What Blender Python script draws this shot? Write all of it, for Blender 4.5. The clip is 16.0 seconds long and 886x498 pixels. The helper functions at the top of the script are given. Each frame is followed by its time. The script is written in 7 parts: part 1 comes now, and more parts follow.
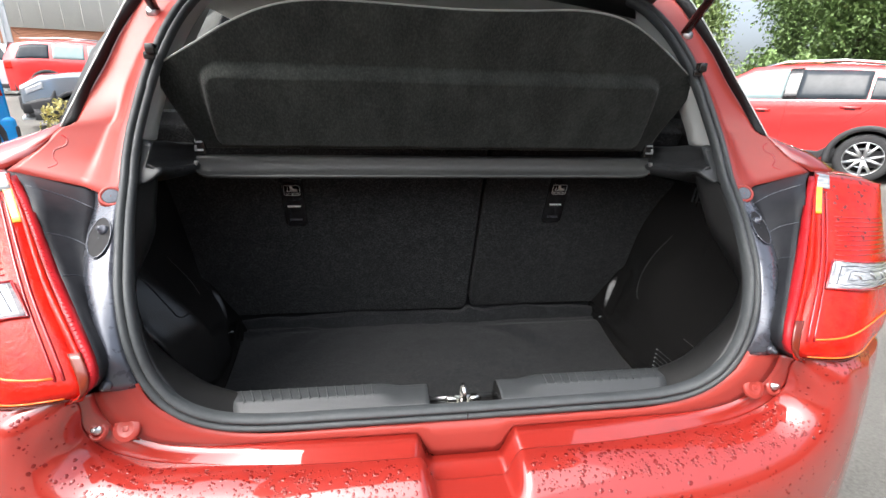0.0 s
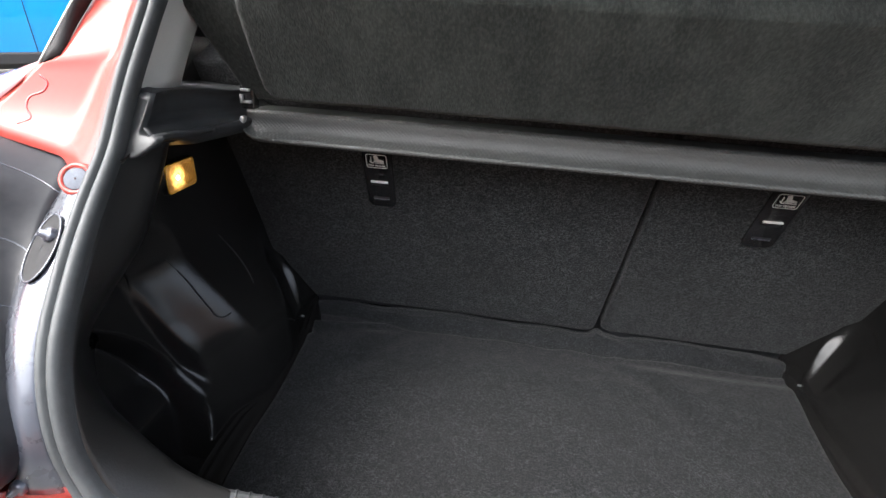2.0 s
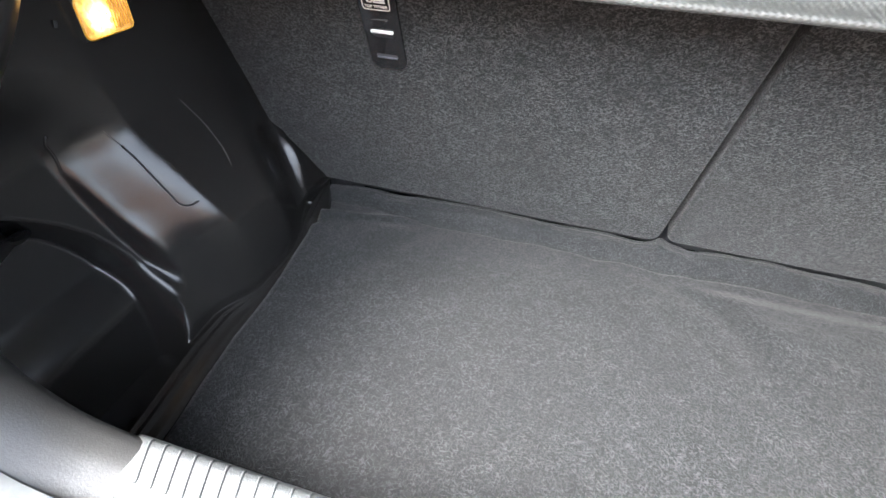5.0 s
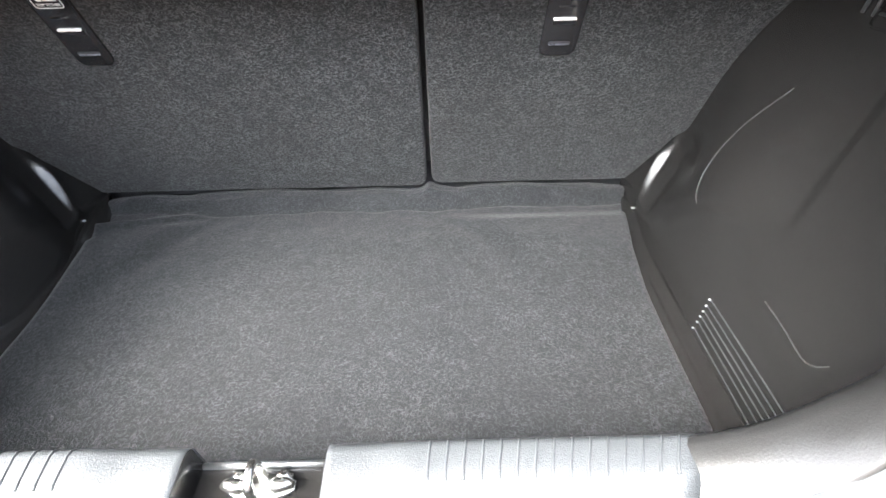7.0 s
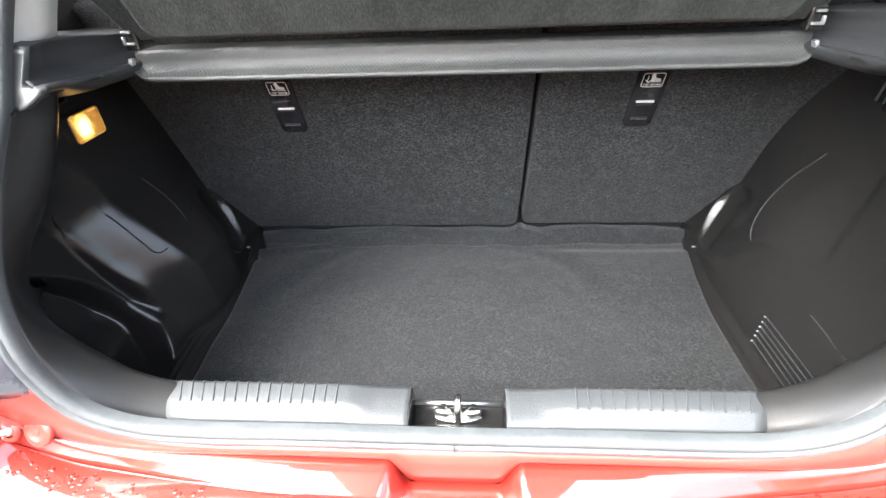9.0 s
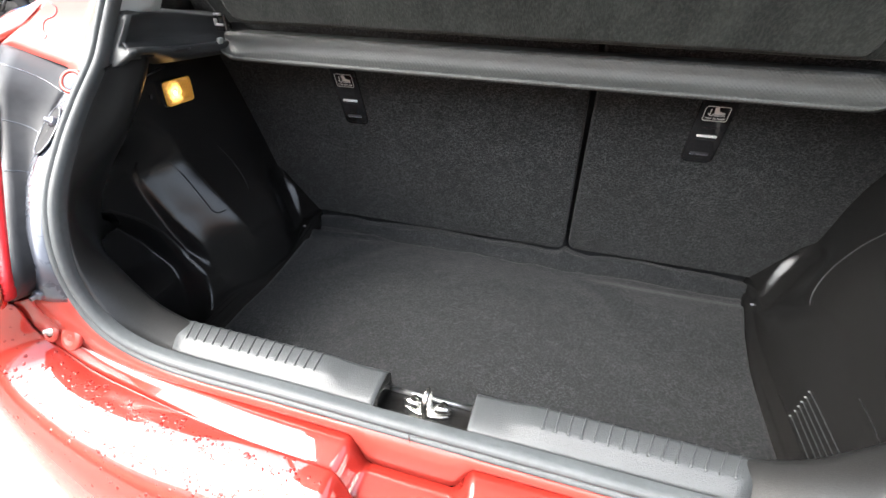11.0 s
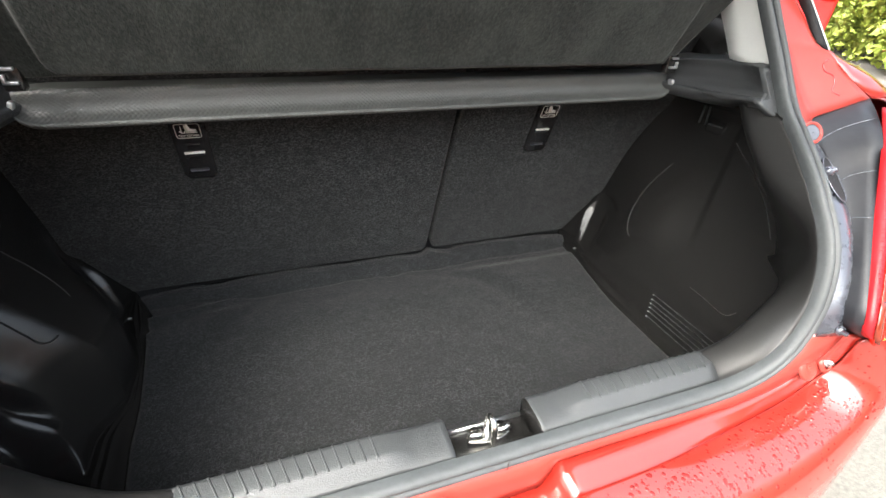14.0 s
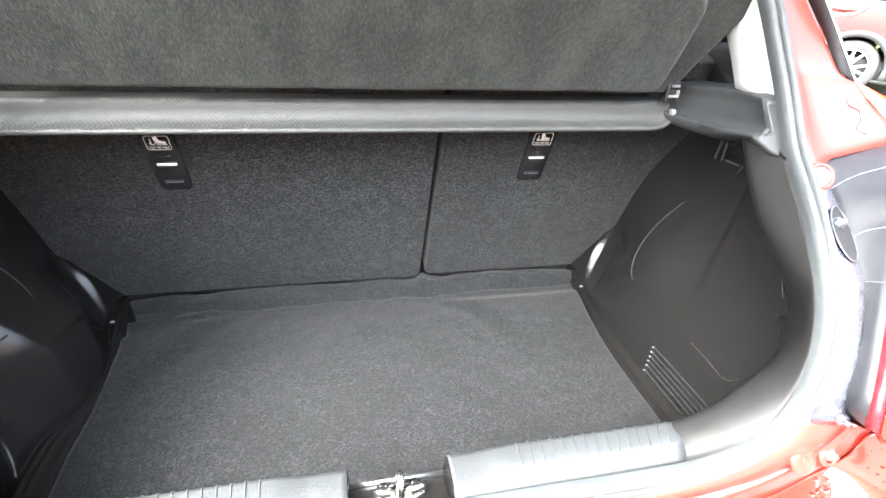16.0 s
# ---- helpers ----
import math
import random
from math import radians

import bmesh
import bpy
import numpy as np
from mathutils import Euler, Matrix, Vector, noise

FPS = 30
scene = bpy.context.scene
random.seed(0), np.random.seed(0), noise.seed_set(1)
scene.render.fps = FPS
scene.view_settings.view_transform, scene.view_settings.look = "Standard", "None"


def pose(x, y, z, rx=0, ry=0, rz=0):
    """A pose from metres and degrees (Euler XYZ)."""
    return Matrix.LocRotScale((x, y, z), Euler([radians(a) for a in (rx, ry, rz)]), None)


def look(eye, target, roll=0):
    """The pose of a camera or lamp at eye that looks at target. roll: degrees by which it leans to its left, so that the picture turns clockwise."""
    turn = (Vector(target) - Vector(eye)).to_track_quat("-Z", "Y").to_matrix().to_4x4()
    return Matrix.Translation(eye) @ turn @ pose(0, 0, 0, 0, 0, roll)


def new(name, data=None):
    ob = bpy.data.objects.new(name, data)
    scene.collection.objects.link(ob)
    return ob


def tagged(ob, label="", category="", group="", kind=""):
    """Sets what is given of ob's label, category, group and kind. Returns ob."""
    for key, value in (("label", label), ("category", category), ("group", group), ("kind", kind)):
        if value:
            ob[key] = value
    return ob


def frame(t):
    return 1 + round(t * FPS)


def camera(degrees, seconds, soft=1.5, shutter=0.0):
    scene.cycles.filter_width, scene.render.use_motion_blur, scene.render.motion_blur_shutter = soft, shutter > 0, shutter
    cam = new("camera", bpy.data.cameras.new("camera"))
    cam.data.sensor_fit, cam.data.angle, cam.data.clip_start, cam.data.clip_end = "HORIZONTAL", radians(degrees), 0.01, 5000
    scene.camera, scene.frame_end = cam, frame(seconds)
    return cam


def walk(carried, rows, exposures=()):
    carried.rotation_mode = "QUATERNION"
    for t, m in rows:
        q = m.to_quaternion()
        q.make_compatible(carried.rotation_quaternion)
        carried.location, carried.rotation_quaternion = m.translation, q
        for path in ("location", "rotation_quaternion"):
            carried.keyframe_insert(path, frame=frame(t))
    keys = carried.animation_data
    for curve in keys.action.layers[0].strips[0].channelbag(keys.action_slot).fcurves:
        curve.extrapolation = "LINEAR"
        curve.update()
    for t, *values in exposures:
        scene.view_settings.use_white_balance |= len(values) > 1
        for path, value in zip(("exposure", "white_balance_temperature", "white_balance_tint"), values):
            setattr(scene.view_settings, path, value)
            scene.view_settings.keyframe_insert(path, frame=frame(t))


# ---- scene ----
cam = camera(86.5, 16.0)
PATH = [
    (0, (-0.134, -0.662, 1.167), (0.132, 1.239, 0.606), 1.1),
    (0.5, (-0.144, -0.622, 1.194), (0.035, 1.286, 0.621), 1.2),
    (1, (-0.135, -0.571, 1.24), (-0.067, 1.328, 0.614), 1.3),
    (1.5, (-0.112, -0.436, 1.23), (-0.154, 1.432, 0.515), 2.4),
    (2, (-0.112, -0.27, 1.188), (-0.344, 1.534, 0.358), 3.7),
    (2.5, (-0.165, -0.169, 1.163), (-0.594, 1.541, 0.218), 4.3),
    (3, (-0.236, -0.05, 1.14), (-0.763, 1.561, 0.077), 5.0),
    (3.2, (-0.257, -0.019, 1.12), (-0.796, 1.552, 0.006), 4.8),
    (5.3, (-0.032, -0.094, 1.113), (-0.367, 1.408, -0.164), 2.3),
    (5.5, (-0.001, -0.107, 1.112), (-0.295, 1.405, -0.164), 1.9),
    (6, (0.063, -0.122, 1.106), (-0.121, 1.406, -0.171), 1.3),
    (6.5, (0.123, -0.137, 1.112), (0.033, 1.412, -0.15), -0.5),
    (7, (0.166, -0.15, 1.098), (0.174, 1.399, -0.168), -1.2),
    (7.5, (0.193, -0.161, 1.108), (0.279, 1.391, -0.15), -1.7),
    (8, (0.148, -0.186, 1.136), (0.242, 1.39, -0.092), -2.0),
    (8.5, (0.046, -0.259, 1.171), (0.049, 1.355, -0.01), -2.7),
    (9, (0.024, -0.352, 1.199), (-0.106, 1.312, 0.097), -2.5),
    (9.5, (0.131, -0.375, 1.193), (-0.184, 1.32, 0.179), -1.8),
    (10, (0.2, -0.375, 1.178), (-0.266, 1.284, 0.162), 0.5),
    (10.2, (0.203, -0.378, 1.186), (-0.32, 1.265, 0.173), 1.2),
    (12.3, (-0.079, -0.316, 1.154), (-0.167, 1.373, 0.087), 3.3),
    (12.5, (-0.102, -0.353, 1.164), (-0.076, 1.338, 0.098), 3.9),
    (13, (-0.16, -0.352, 1.184), (0.162, 1.326, 0.145), 5.2),
    (13.5, (-0.244, -0.327, 1.199), (0.285, 1.311, 0.181), 4.0),
    (14, (-0.214, -0.332, 1.212), (0.398, 1.286, 0.209), 2.5),
    (14.5, (-0.151, -0.299, 1.206), (0.453, 1.334, 0.223), 2.8),
    (15, (-0.092, -0.153, 1.228), (0.475, 1.5, 0.256), 2.8),
    (15.5, (-0.07, -0.141, 1.26), (0.461, 1.534, 0.305), 2.0),
    (16, (-0.039, -0.322, 1.206), (0.349, 1.403, 0.271), 2.8),
]
EXPOSURES = [(0, 1.65, 6200, 9), (0.5, 1.75, 6200, 9), (1.0, 1.75, 6200, 9), (2.0, 2.42, 6200, 9), (2.5, 2.68, 6200, 9), (3.2, 3.0, 6200, 9), (5.3, 4.6, 6200, 8), (7.0, 4.35, 6200, 8), (8.0, 4.2, 6200, 8), (9.0, 3.8, 6200, 8), (9.5, 3.1, 6200, 8), (10.2, 2.5, 6200, 8), (12.3, 4.0, 6450, 6), (12.5, 3.8, 6450, 6), (13.0, 2.9, 6450, 6), (14.0, 2.75, 6450, 6), (14.5, 3.1, 6450, 6), (15.0, 3.9, 6200, 7), (15.5, 4.3, 6200, 7), (16.0, 4.3, 6200, 7)]
walk(cam, [(t, look(eye, target, roll)) for t, eye, target, roll in PATH], EXPOSURES)

# ---- world, sun, exposure ----
world = bpy.data.worlds.new("overcast_sky")
scene.world = world
world.use_nodes = True
wn = world.node_tree
wn.nodes.clear()
sky = wn.nodes.new("ShaderNodeTexSky")
sky.sky_type = 'NISHITA'
sky.sun_disc = False
sky.sun_elevation, sky.sun_rotation = radians(56), radians(230)
sky.air_density, sky.dust_density, sky.ozone_density = 1.0, 9.0, 1.0
grey = wn.nodes.new("ShaderNodeHueSaturation")
grey.inputs["Saturation"].default_value = 0.52
bg = wn.nodes.new("ShaderNodeBackground")
bg.inputs["Strength"].default_value = 0.15
wo = wn.nodes.new("ShaderNodeOutputWorld")
wn.links.new(sky.outputs[0], grey.inputs["Color"])
wn.links.new(grey.outputs[0], bg.inputs["Color"])
wn.links.new(bg.outputs[0], wo.inputs["Surface"])

sun = new("sun", bpy.data.lights.new("sun", 'SUN'))
sun.data.energy, sun.data.angle, sun.data.color = 0.9, radians(105), (1.0, 0.985, 0.96)
sun.rotation_euler = (radians(34), 0, radians(-50))


# ---- mesh helpers ----
def mesh_of(bm, smooth=True):
    me = bpy.data.meshes.new("mesh")
    for f in bm.faces:
        f.smooth = smooth
    bm.to_mesh(me)
    bm.free()
    return me


def part(name, bm, material, parent=None, label="", smooth=True):
    """One mesh object from a bmesh (or a ready mesh), under a thing or a part."""
    me = mesh_of(bm, smooth) if isinstance(bm, bmesh.types.BMesh) else bm
    me.materials.clear()
    me.materials.append(material)
    ob = new(name, me)
    if parent is not None:
        ob.parent = parent
    if label:
        ob["label"] = label
    return ob


def thing(name, label, category, group="", m=None, kind=""):
    ob = new(name)
    ob.empty_display_size = 0.05
    if m is not None:
        ob.matrix_world = m
    return tagged(ob, label, category, group, kind)


def spline(pts, n):
    """n + 1 points along a smooth curve through a few control points, evenly by length."""
    P = np.array(pts, float)
    Q = np.vstack([2 * P[0] - P[1], P, 2 * P[-1] - P[-2]])
    out = []
    for i in range(1, len(Q) - 2):
        for s in np.linspace(0, 1, 24, endpoint=False):
            a, b, c, d = Q[i - 1], Q[i], Q[i + 1], Q[i + 2]
            out.append(0.5 * (2 * b + (c - a) * s + (2 * a - 5 * b + 4 * c - d) * s * s + (3 * b - a - 3 * c + d) * s ** 3))
    out.append(P[-1])
    out = np.array(out)
    L = np.concatenate([[0], np.cumsum(np.linalg.norm(np.diff(out, axis=0), axis=1))])
    t = np.linspace(0, L[-1], n + 1)
    return np.stack([np.interp(t, L, out[:, k]) for k in range(out.shape[1])], 1)


def ss(a, b, v):
    s = min(1.0, max(0.0, (v - a) / (b - a)))
    return s * s * (3 - 2 * s)


def sheet(rows, closed_u=False, closed_v=False, flip=False):
    """A bmesh from rows of points, each row as long as the others."""
    bm = bmesh.new()
    V = [[bm.verts.new(p) for p in r] for r in rows]
    n, m = len(V), len(V[0])
    for i in range(n if closed_v else n - 1):
        for j in range(m if closed_u else m - 1):
            q = [V[i][j], V[i][(j + 1) % m], V[(i + 1) % n][(j + 1) % m], V[(i + 1) % n][j]]
            try:
                bm.faces.new(q[::-1] if flip else q)
            except ValueError:
                pass
    return bm


def solid(ob, t, face=(0.0, -0.5, 1.25)):
    """Turns a sheet towards a point and gives it thickness away from that point."""
    me = ob.data
    c = Vector(face)
    if sum((c - p.center).dot(p.normal) * p.area for p in me.polygons) < 0:
        me.flip_normals()
    md = ob.modifiers.new("thickness", 'SOLIDIFY')
    md.thickness, md.offset = t, -1.0
    return ob


def box(x0, x1, y0, y1, z0, z1, bevel=0.0, seg=2):
    bm = bmesh.new()
    bmesh.ops.create_cube(bm, size=1.0)
    bmesh.ops.scale(bm, vec=(x1 - x0, y1 - y0, z1 - z0), verts=bm.verts)
    bmesh.ops.translate(bm, vec=((x0 + x1) / 2, (y0 + y1) / 2, (z0 + z1) / 2), verts=bm.verts)
    if bevel:
        bmesh.ops.bevel(bm, geom=bm.edges[:], offset=bevel, segments=seg, profile=0.5, affect='EDGES')
    return bm


def prism(outline, depth, bevel=0.0, seg=2):
    """A flat outline in x, z given thickness along +y."""
    bm = bmesh.new()
    f = bm.faces.new([bm.verts.new((p[0], 0, p[1])) for p in outline])
    r = bmesh.ops.extrude_face_region(bm, geom=[f])
    bmesh.ops.translate(bm, vec=(0, depth, 0), verts=[v for v in r["geom"] if isinstance(v, bmesh.types.BMVert)])
    bmesh.ops.recalc_face_normals(bm, faces=bm.faces)
    if bevel:
        bmesh.ops.bevel(bm, geom=bm.edges[:], offset=bevel, segments=seg, profile=0.5, affect='EDGES')
    return bm


def tube(pts, r, seg=10, caps=True):
    """A round rod along points; r may be a list."""
    P = [Vector(p) for p in pts]
    rows = []
    up = Vector((0.13, 0.29, 0.95))
    for i, p in enumerate(P):
        t = (P[min(i + 1, len(P) - 1)] - P[max(i - 1, 0)]).normalized()
        a = t.cross(up).normalized()
        b = a.cross(t).normalized()
        up = b
        rr = r[i] if isinstance(r, (list, tuple)) else r
        rows.append([p + (a * math.cos(2 * math.pi * k / seg) + b * math.sin(2 * math.pi * k / seg)) * rr for k in range(seg)])
    bm = sheet(rows, closed_u=True)
    bm.verts.ensure_lookup_table()
    if caps:
        bm.faces.new(bm.verts[:seg])
        bm.faces.new(bm.verts[-seg:][::-1])
    bmesh.ops.recalc_face_normals(bm, faces=bm.faces)
    return bm


def lathe(profile, seg=24, axis='Z'):
    """A body of turning from (radius, height) pairs."""
    rows = []
    for r, h in profile:
        ring = []
        for k in range(seg):
            c, s = math.cos(2 * math.pi * k / seg), math.sin(2 * math.pi * k / seg)
            ring.append((r * c, r * s, h) if axis == 'Z' else (r * c, h, r * s))
        rows.append(ring)
    bm = sheet(rows, closed_u=True)
    bmesh.ops.remove_doubles(bm, verts=bm.verts, dist=1e-6)
    bmesh.ops.recalc_face_normals(bm, faces=bm.faces)
    return bm


def join(*bms):
    out = bmesh.new()
    for b in bms:
        me = bpy.data.meshes.new("tmp")
        b.to_mesh(me)
        b.free()
        out.from_mesh(me)
        bpy.data.meshes.remove(me)
    return out


def moved(bm, m):
    bmesh.ops.transform(bm, matrix=m, verts=bm.verts)
    if m.determinant() < 0:
        bmesh.ops.reverse_faces(bm, faces=bm.faces)
    return bm


MIRROR = Matrix.Diagonal((-1, 1, 1, 1))


# ---- materials ----
def mat(name, color, rough=0.5, metal=0.0, coat=0.0, spec=0.5, noise_scale=0, noise_amount=0.0, second=None, bump=0.0,
        bump_scale=200.0, big_scale=0, big_amount=0.0, sheen=0.0, transmission=0.0, rough_var=0.0, emission=0.0, ior=1.45,
        island=0.0, edge=(0.3, 0.7), coat_ior=1.5, bump_dist=0.002, stretch=None):
    """A principled surface with grain, larger stains and fine relief, in object space metres."""
    m = bpy.data.materials.new(name)
    m.use_nodes = True
    nt = m.node_tree
    b = nt.nodes["Principled BSDF"]
    b.inputs["Base Color"].default_value = (*color, 1)
    b.inputs["Roughness"].default_value = rough
    b.inputs["Metallic"].default_value = metal
    b.inputs["Coat Weight"].default_value = coat
    b.inputs["Coat Roughness"].default_value = 0.03
    b.inputs["Coat IOR"].default_value = coat_ior
    b.inputs["Specular IOR Level"].default_value = spec
    b.inputs["Sheen Weight"].default_value = sheen
    b.inputs["Transmission Weight"].default_value = transmission
    b.inputs["IOR"].default_value = ior
    if emission:
        b.inputs["Emission Color"].default_value = (*color, 1)
        b.inputs["Emission Strength"].default_value = emission
    tc = nt.nodes.new("ShaderNodeTexCoord")
    src = tc.outputs["Object"]
    if stretch:
        mp = nt.nodes.new("ShaderNodeMapping")
        mp.inputs["Scale"].default_value = stretch
        mp.inputs["Rotation"].default_value = (0.0, 0.0, 0.35)
        nt.links.new(src, mp.inputs["Vector"])
        src = mp.outputs[0]

    def noise_node(scale, detail=4):
        n = nt.nodes.new("ShaderNodeTexNoise")
        n.inputs["Scale"].default_value = scale
        n.inputs["Detail"].default_value = detail
        n.inputs["Roughness"].default_value = 0.6
        nt.links.new(src, n.inputs["Vector"])
        return n

    col = None
    if noise_scale or big_scale:
        base = second if second else tuple(min(1, c * 1.6 + 0.01) for c in color)
        mix = nt.nodes.new("ShaderNodeMix")
        mix.data_type = 'RGBA'
        mix.inputs[6].default_value = (*color, 1)
        mix.inputs[7].default_value = (*base, 1)
        fac = None
        for scale, amount in ((noise_scale, noise_amount), (big_scale, big_amount)):
            if not scale:
                continue
            n = noise_node(scale)
            r = nt.nodes.new("ShaderNodeMapRange")
            r.inputs["From Min"].default_value, r.inputs["From Max"].default_value = edge
            r.inputs["To Max"].default_value = amount
            nt.links.new(n.outputs["Fac"], r.inputs["Value"])
            if fac is None:
                fac = r.outputs[0]
            else:
                a = nt.nodes.new("ShaderNodeMath")
                a.operation = 'ADD'
                a.use_clamp = True
                nt.links.new(fac, a.inputs[0])
                nt.links.new(r.outputs[0], a.inputs[1])
                fac = a.outputs[0]
        nt.links.new(fac, mix.inputs[0])
        col = mix.outputs[2]
        if rough_var:
            r = nt.nodes.new("ShaderNodeMapRange")
            r.inputs["To Min"].default_value, r.inputs["To Max"].default_value = rough, min(1, rough + rough_var)
            nt.links.new(fac, r.inputs["Value"])
            nt.links.new(r.outputs[0], b.inputs["Roughness"])
    if island:
        g = nt.nodes.new("ShaderNodeNewGeometry")
        h = nt.nodes.new("ShaderNodeHueSaturation")
        r = nt.nodes.new("ShaderNodeMapRange")
        r.inputs["To Min"].default_value, r.inputs["To Max"].default_value = 1 - island, 1 + island
        nt.links.new(g.outputs["Random Per Island"], r.inputs["Value"])
        nt.links.new(r.outputs[0], h.inputs["Value"])
        if col is None:
            h.inputs["Color"].default_value = (*color, 1)
        else:
            nt.links.new(col, h.inputs["Color"])
        col = h.outputs[0]
    if col is not None:
        nt.links.new(col, b.inputs["Base Color"])
    if bump:
        n = noise_node(bump_scale, 3)
        bp = nt.nodes.new("ShaderNodeBump")
        bp.inputs["Strength"].default_value = bump
        bp.inputs["Distance"].default_value = bump_dist
        nt.links.new(n.outputs["Fac"], bp.inputs["Height"])
        nt.links.new(bp.outputs["Normal"], b.inputs["Normal"])
    return m


RED = mat("red_car_paint", (0.250, 0.017, 0.0115), 0.45, 0.0, 1.0, 0.15, 900, 0.25, (0.30, 0.022, 0.015), big_scale=6, big_amount=0.15, coat_ior=1.85)
BLACK_GLOSS = mat("gloss_black_plastic", (0.012, 0.012, 0.013), 0.12, 0, 0.5, noise_scale=60, noise_amount=0.5, rough_var=0.1)
PLASTIC = mat("grained_black_plastic", (0.0108, 0.0104, 0.0101), 0.235, spec=0.58, noise_scale=400, noise_amount=0.4, second=(0.0150, 0.0145, 0.0141), bump=0.06, bump_scale=900, big_scale=5, big_amount=0.2, rough_var=0.04)
TRIM = mat("grained_grey_black_trim", (0.031, 0.0335, 0.035), 0.38, spec=0.52, noise_scale=500, noise_amount=0.4, bump=0.35, bump_scale=600, big_scale=12, big_amount=0.3, rough_var=0.14)
CORNER = mat("grained_dark_corner_plastic", (0.0098, 0.0098, 0.0097), 0.30, spec=0.55, noise_scale=500, noise_amount=0.4, bump=0.14, bump_scale=600, big_scale=12, big_amount=0.3, rough_var=0.12)
RECESS_BLACK = mat("dark_satin_moulding", (0.013, 0.014, 0.017), 0.42, 0, 0.0, spec=0.35, noise_scale=60, noise_amount=0.5, rough_var=0.1)
RUBBER = mat("black_rubber_seal", (0.036, 0.040, 0.042), 0.46, noise_scale=120, noise_amount=0.5, big_scale=14, big_amount=0.5, rough_var=0.2, bump=0.1, bump_scale=300)
GREYPANEL = mat("dark_grey_metal_flange", (0.050, 0.055, 0.070), 0.22, 0.4, 1.0, noise_scale=80, noise_amount=0.4, big_scale=12, big_amount=0.4, rough_var=0.15)


def felt(name, dark, light, axis, cover=0.60, scale=430.0, bump=0.5):
    """Needle felt: short pale fibres lying in three directions over a dark ground, with soft larger blotches."""
    m = bpy.data.materials.new(name)
    m.use_nodes = True
    nt = m.node_tree
    b = nt.nodes["Principled BSDF"]
    b.inputs["Roughness"].default_value = 0.95
    b.inputs["Specular IOR Level"].default_value = 0.12
    b.inputs["Sheen Weight"].default_value = 0.08
    tc = nt.nodes.new("ShaderNodeTexCoord")
    fac = None
    for k, angle in enumerate((0.25, 1.35, 2.45)):
        mp = nt.nodes.new("ShaderNodeMapping")
        mp.vector_type = 'TEXTURE'
        mp.inputs["Location"].default_value = (0.37 * k, 0.11 * k, 0.23 * k)
        mp.inputs["Rotation"].default_value = (0, angle, 0) if axis == 'Y' else (0, 0, angle)
        mp.inputs["Scale"].default_value = (2.6, 1.0, 1.0)
        n = nt.nodes.new("ShaderNodeTexNoise")
        n.inputs["Scale"].default_value = scale
        n.inputs["Detail"].default_value = 2
        r = nt.nodes.new("ShaderNodeMapRange")
        r.interpolation_type = 'SMOOTHSTEP'
        r.inputs["From Min"].default_value, r.inputs["From Max"].default_value = cover - 0.14, cover + 0.15
        nt.links.new(tc.outputs["Object"], mp.inputs["Vector"])
        nt.links.new(mp.outputs[0], n.inputs["Vector"])
        nt.links.new(n.outputs["Fac"], r.inputs["Value"])
        if fac is None:
            fac = r.outputs[0]
        else:
            a = nt.nodes.new("ShaderNodeMath")
            a.operation = 'MAXIMUM'
            nt.links.new(fac, a.inputs[0])
            nt.links.new(r.outputs[0], a.inputs[1])
            fac = a.outputs[0]
    fibre = fac
    for sc, lo, hi in ((150.0, 0.70, 1.28), (45.0, 0.62, 1.25), (7.0, 0.80, 1.15)):
        n = nt.nodes.new("ShaderNodeTexNoise")
        n.inputs["Scale"].default_value = sc
        n.inputs["Detail"].default_value = 4
        nt.links.new(tc.outputs["Object"], n.inputs["Vector"])
        r = nt.nodes.new("ShaderNodeMapRange")
        r.inputs["From Min"].default_value, r.inputs["From Max"].default_value = 0.35, 0.65
        r.inputs["To Min"].default_value, r.inputs["To Max"].default_value = lo, hi
        nt.links.new(n.outputs["Fac"], r.inputs["Value"])
        a = nt.nodes.new("ShaderNodeMath")
        a.operation = 'MULTIPLY'
        nt.links.new(fac, a.inputs[0])
        nt.links.new(r.outputs[0], a.inputs[1])
        fac = a.outputs[0]
    mix = nt.nodes.new("ShaderNodeMix")
    mix.data_type = 'RGBA'
    mix.inputs[6].default_value = (*dark, 1)
    mix.inputs[7].default_value = (*light, 1)
    nt.links.new(fac, mix.inputs[0])
    nt.links.new(mix.outputs[2], b.inputs["Base Color"])
    bp = nt.nodes.new("ShaderNodeBump")
    bp.inputs["Strength"].default_value = bump
    bp.inputs["Distance"].default_value = 0.0025
    nt.links.new(fibre, bp.inputs["Height"])
    nt.links.new(bp.outputs["Normal"], b.inputs["Normal"])
    return m


CARPET = felt("charcoal_mat_felt", (0.0122, 0.0127, 0.0137), (0.0375, 0.0395, 0.042), 'Z', 0.625, bump=0.36)
SEATFELT = felt("charcoal_seat_felt", (0.0126, 0.0133, 0.0140), (0.060, 0.0635, 0.066), 'Y', 0.62, bump=0.35)
SHELFMAT = mat("dark_felted_shelf_board", (0.0105, 0.0118, 0.0108), 0.9, spec=0.2, noise_scale=300, noise_amount=0.6, second=(0.036, 0.040, 0.036), bump=0.4, bump_scale=420, bump_dist=0.003, big_scale=16, big_amount=0.5, sheen=0.10, edge=(0.42, 0.7), stretch=(1.0, 0.55, 0.55))
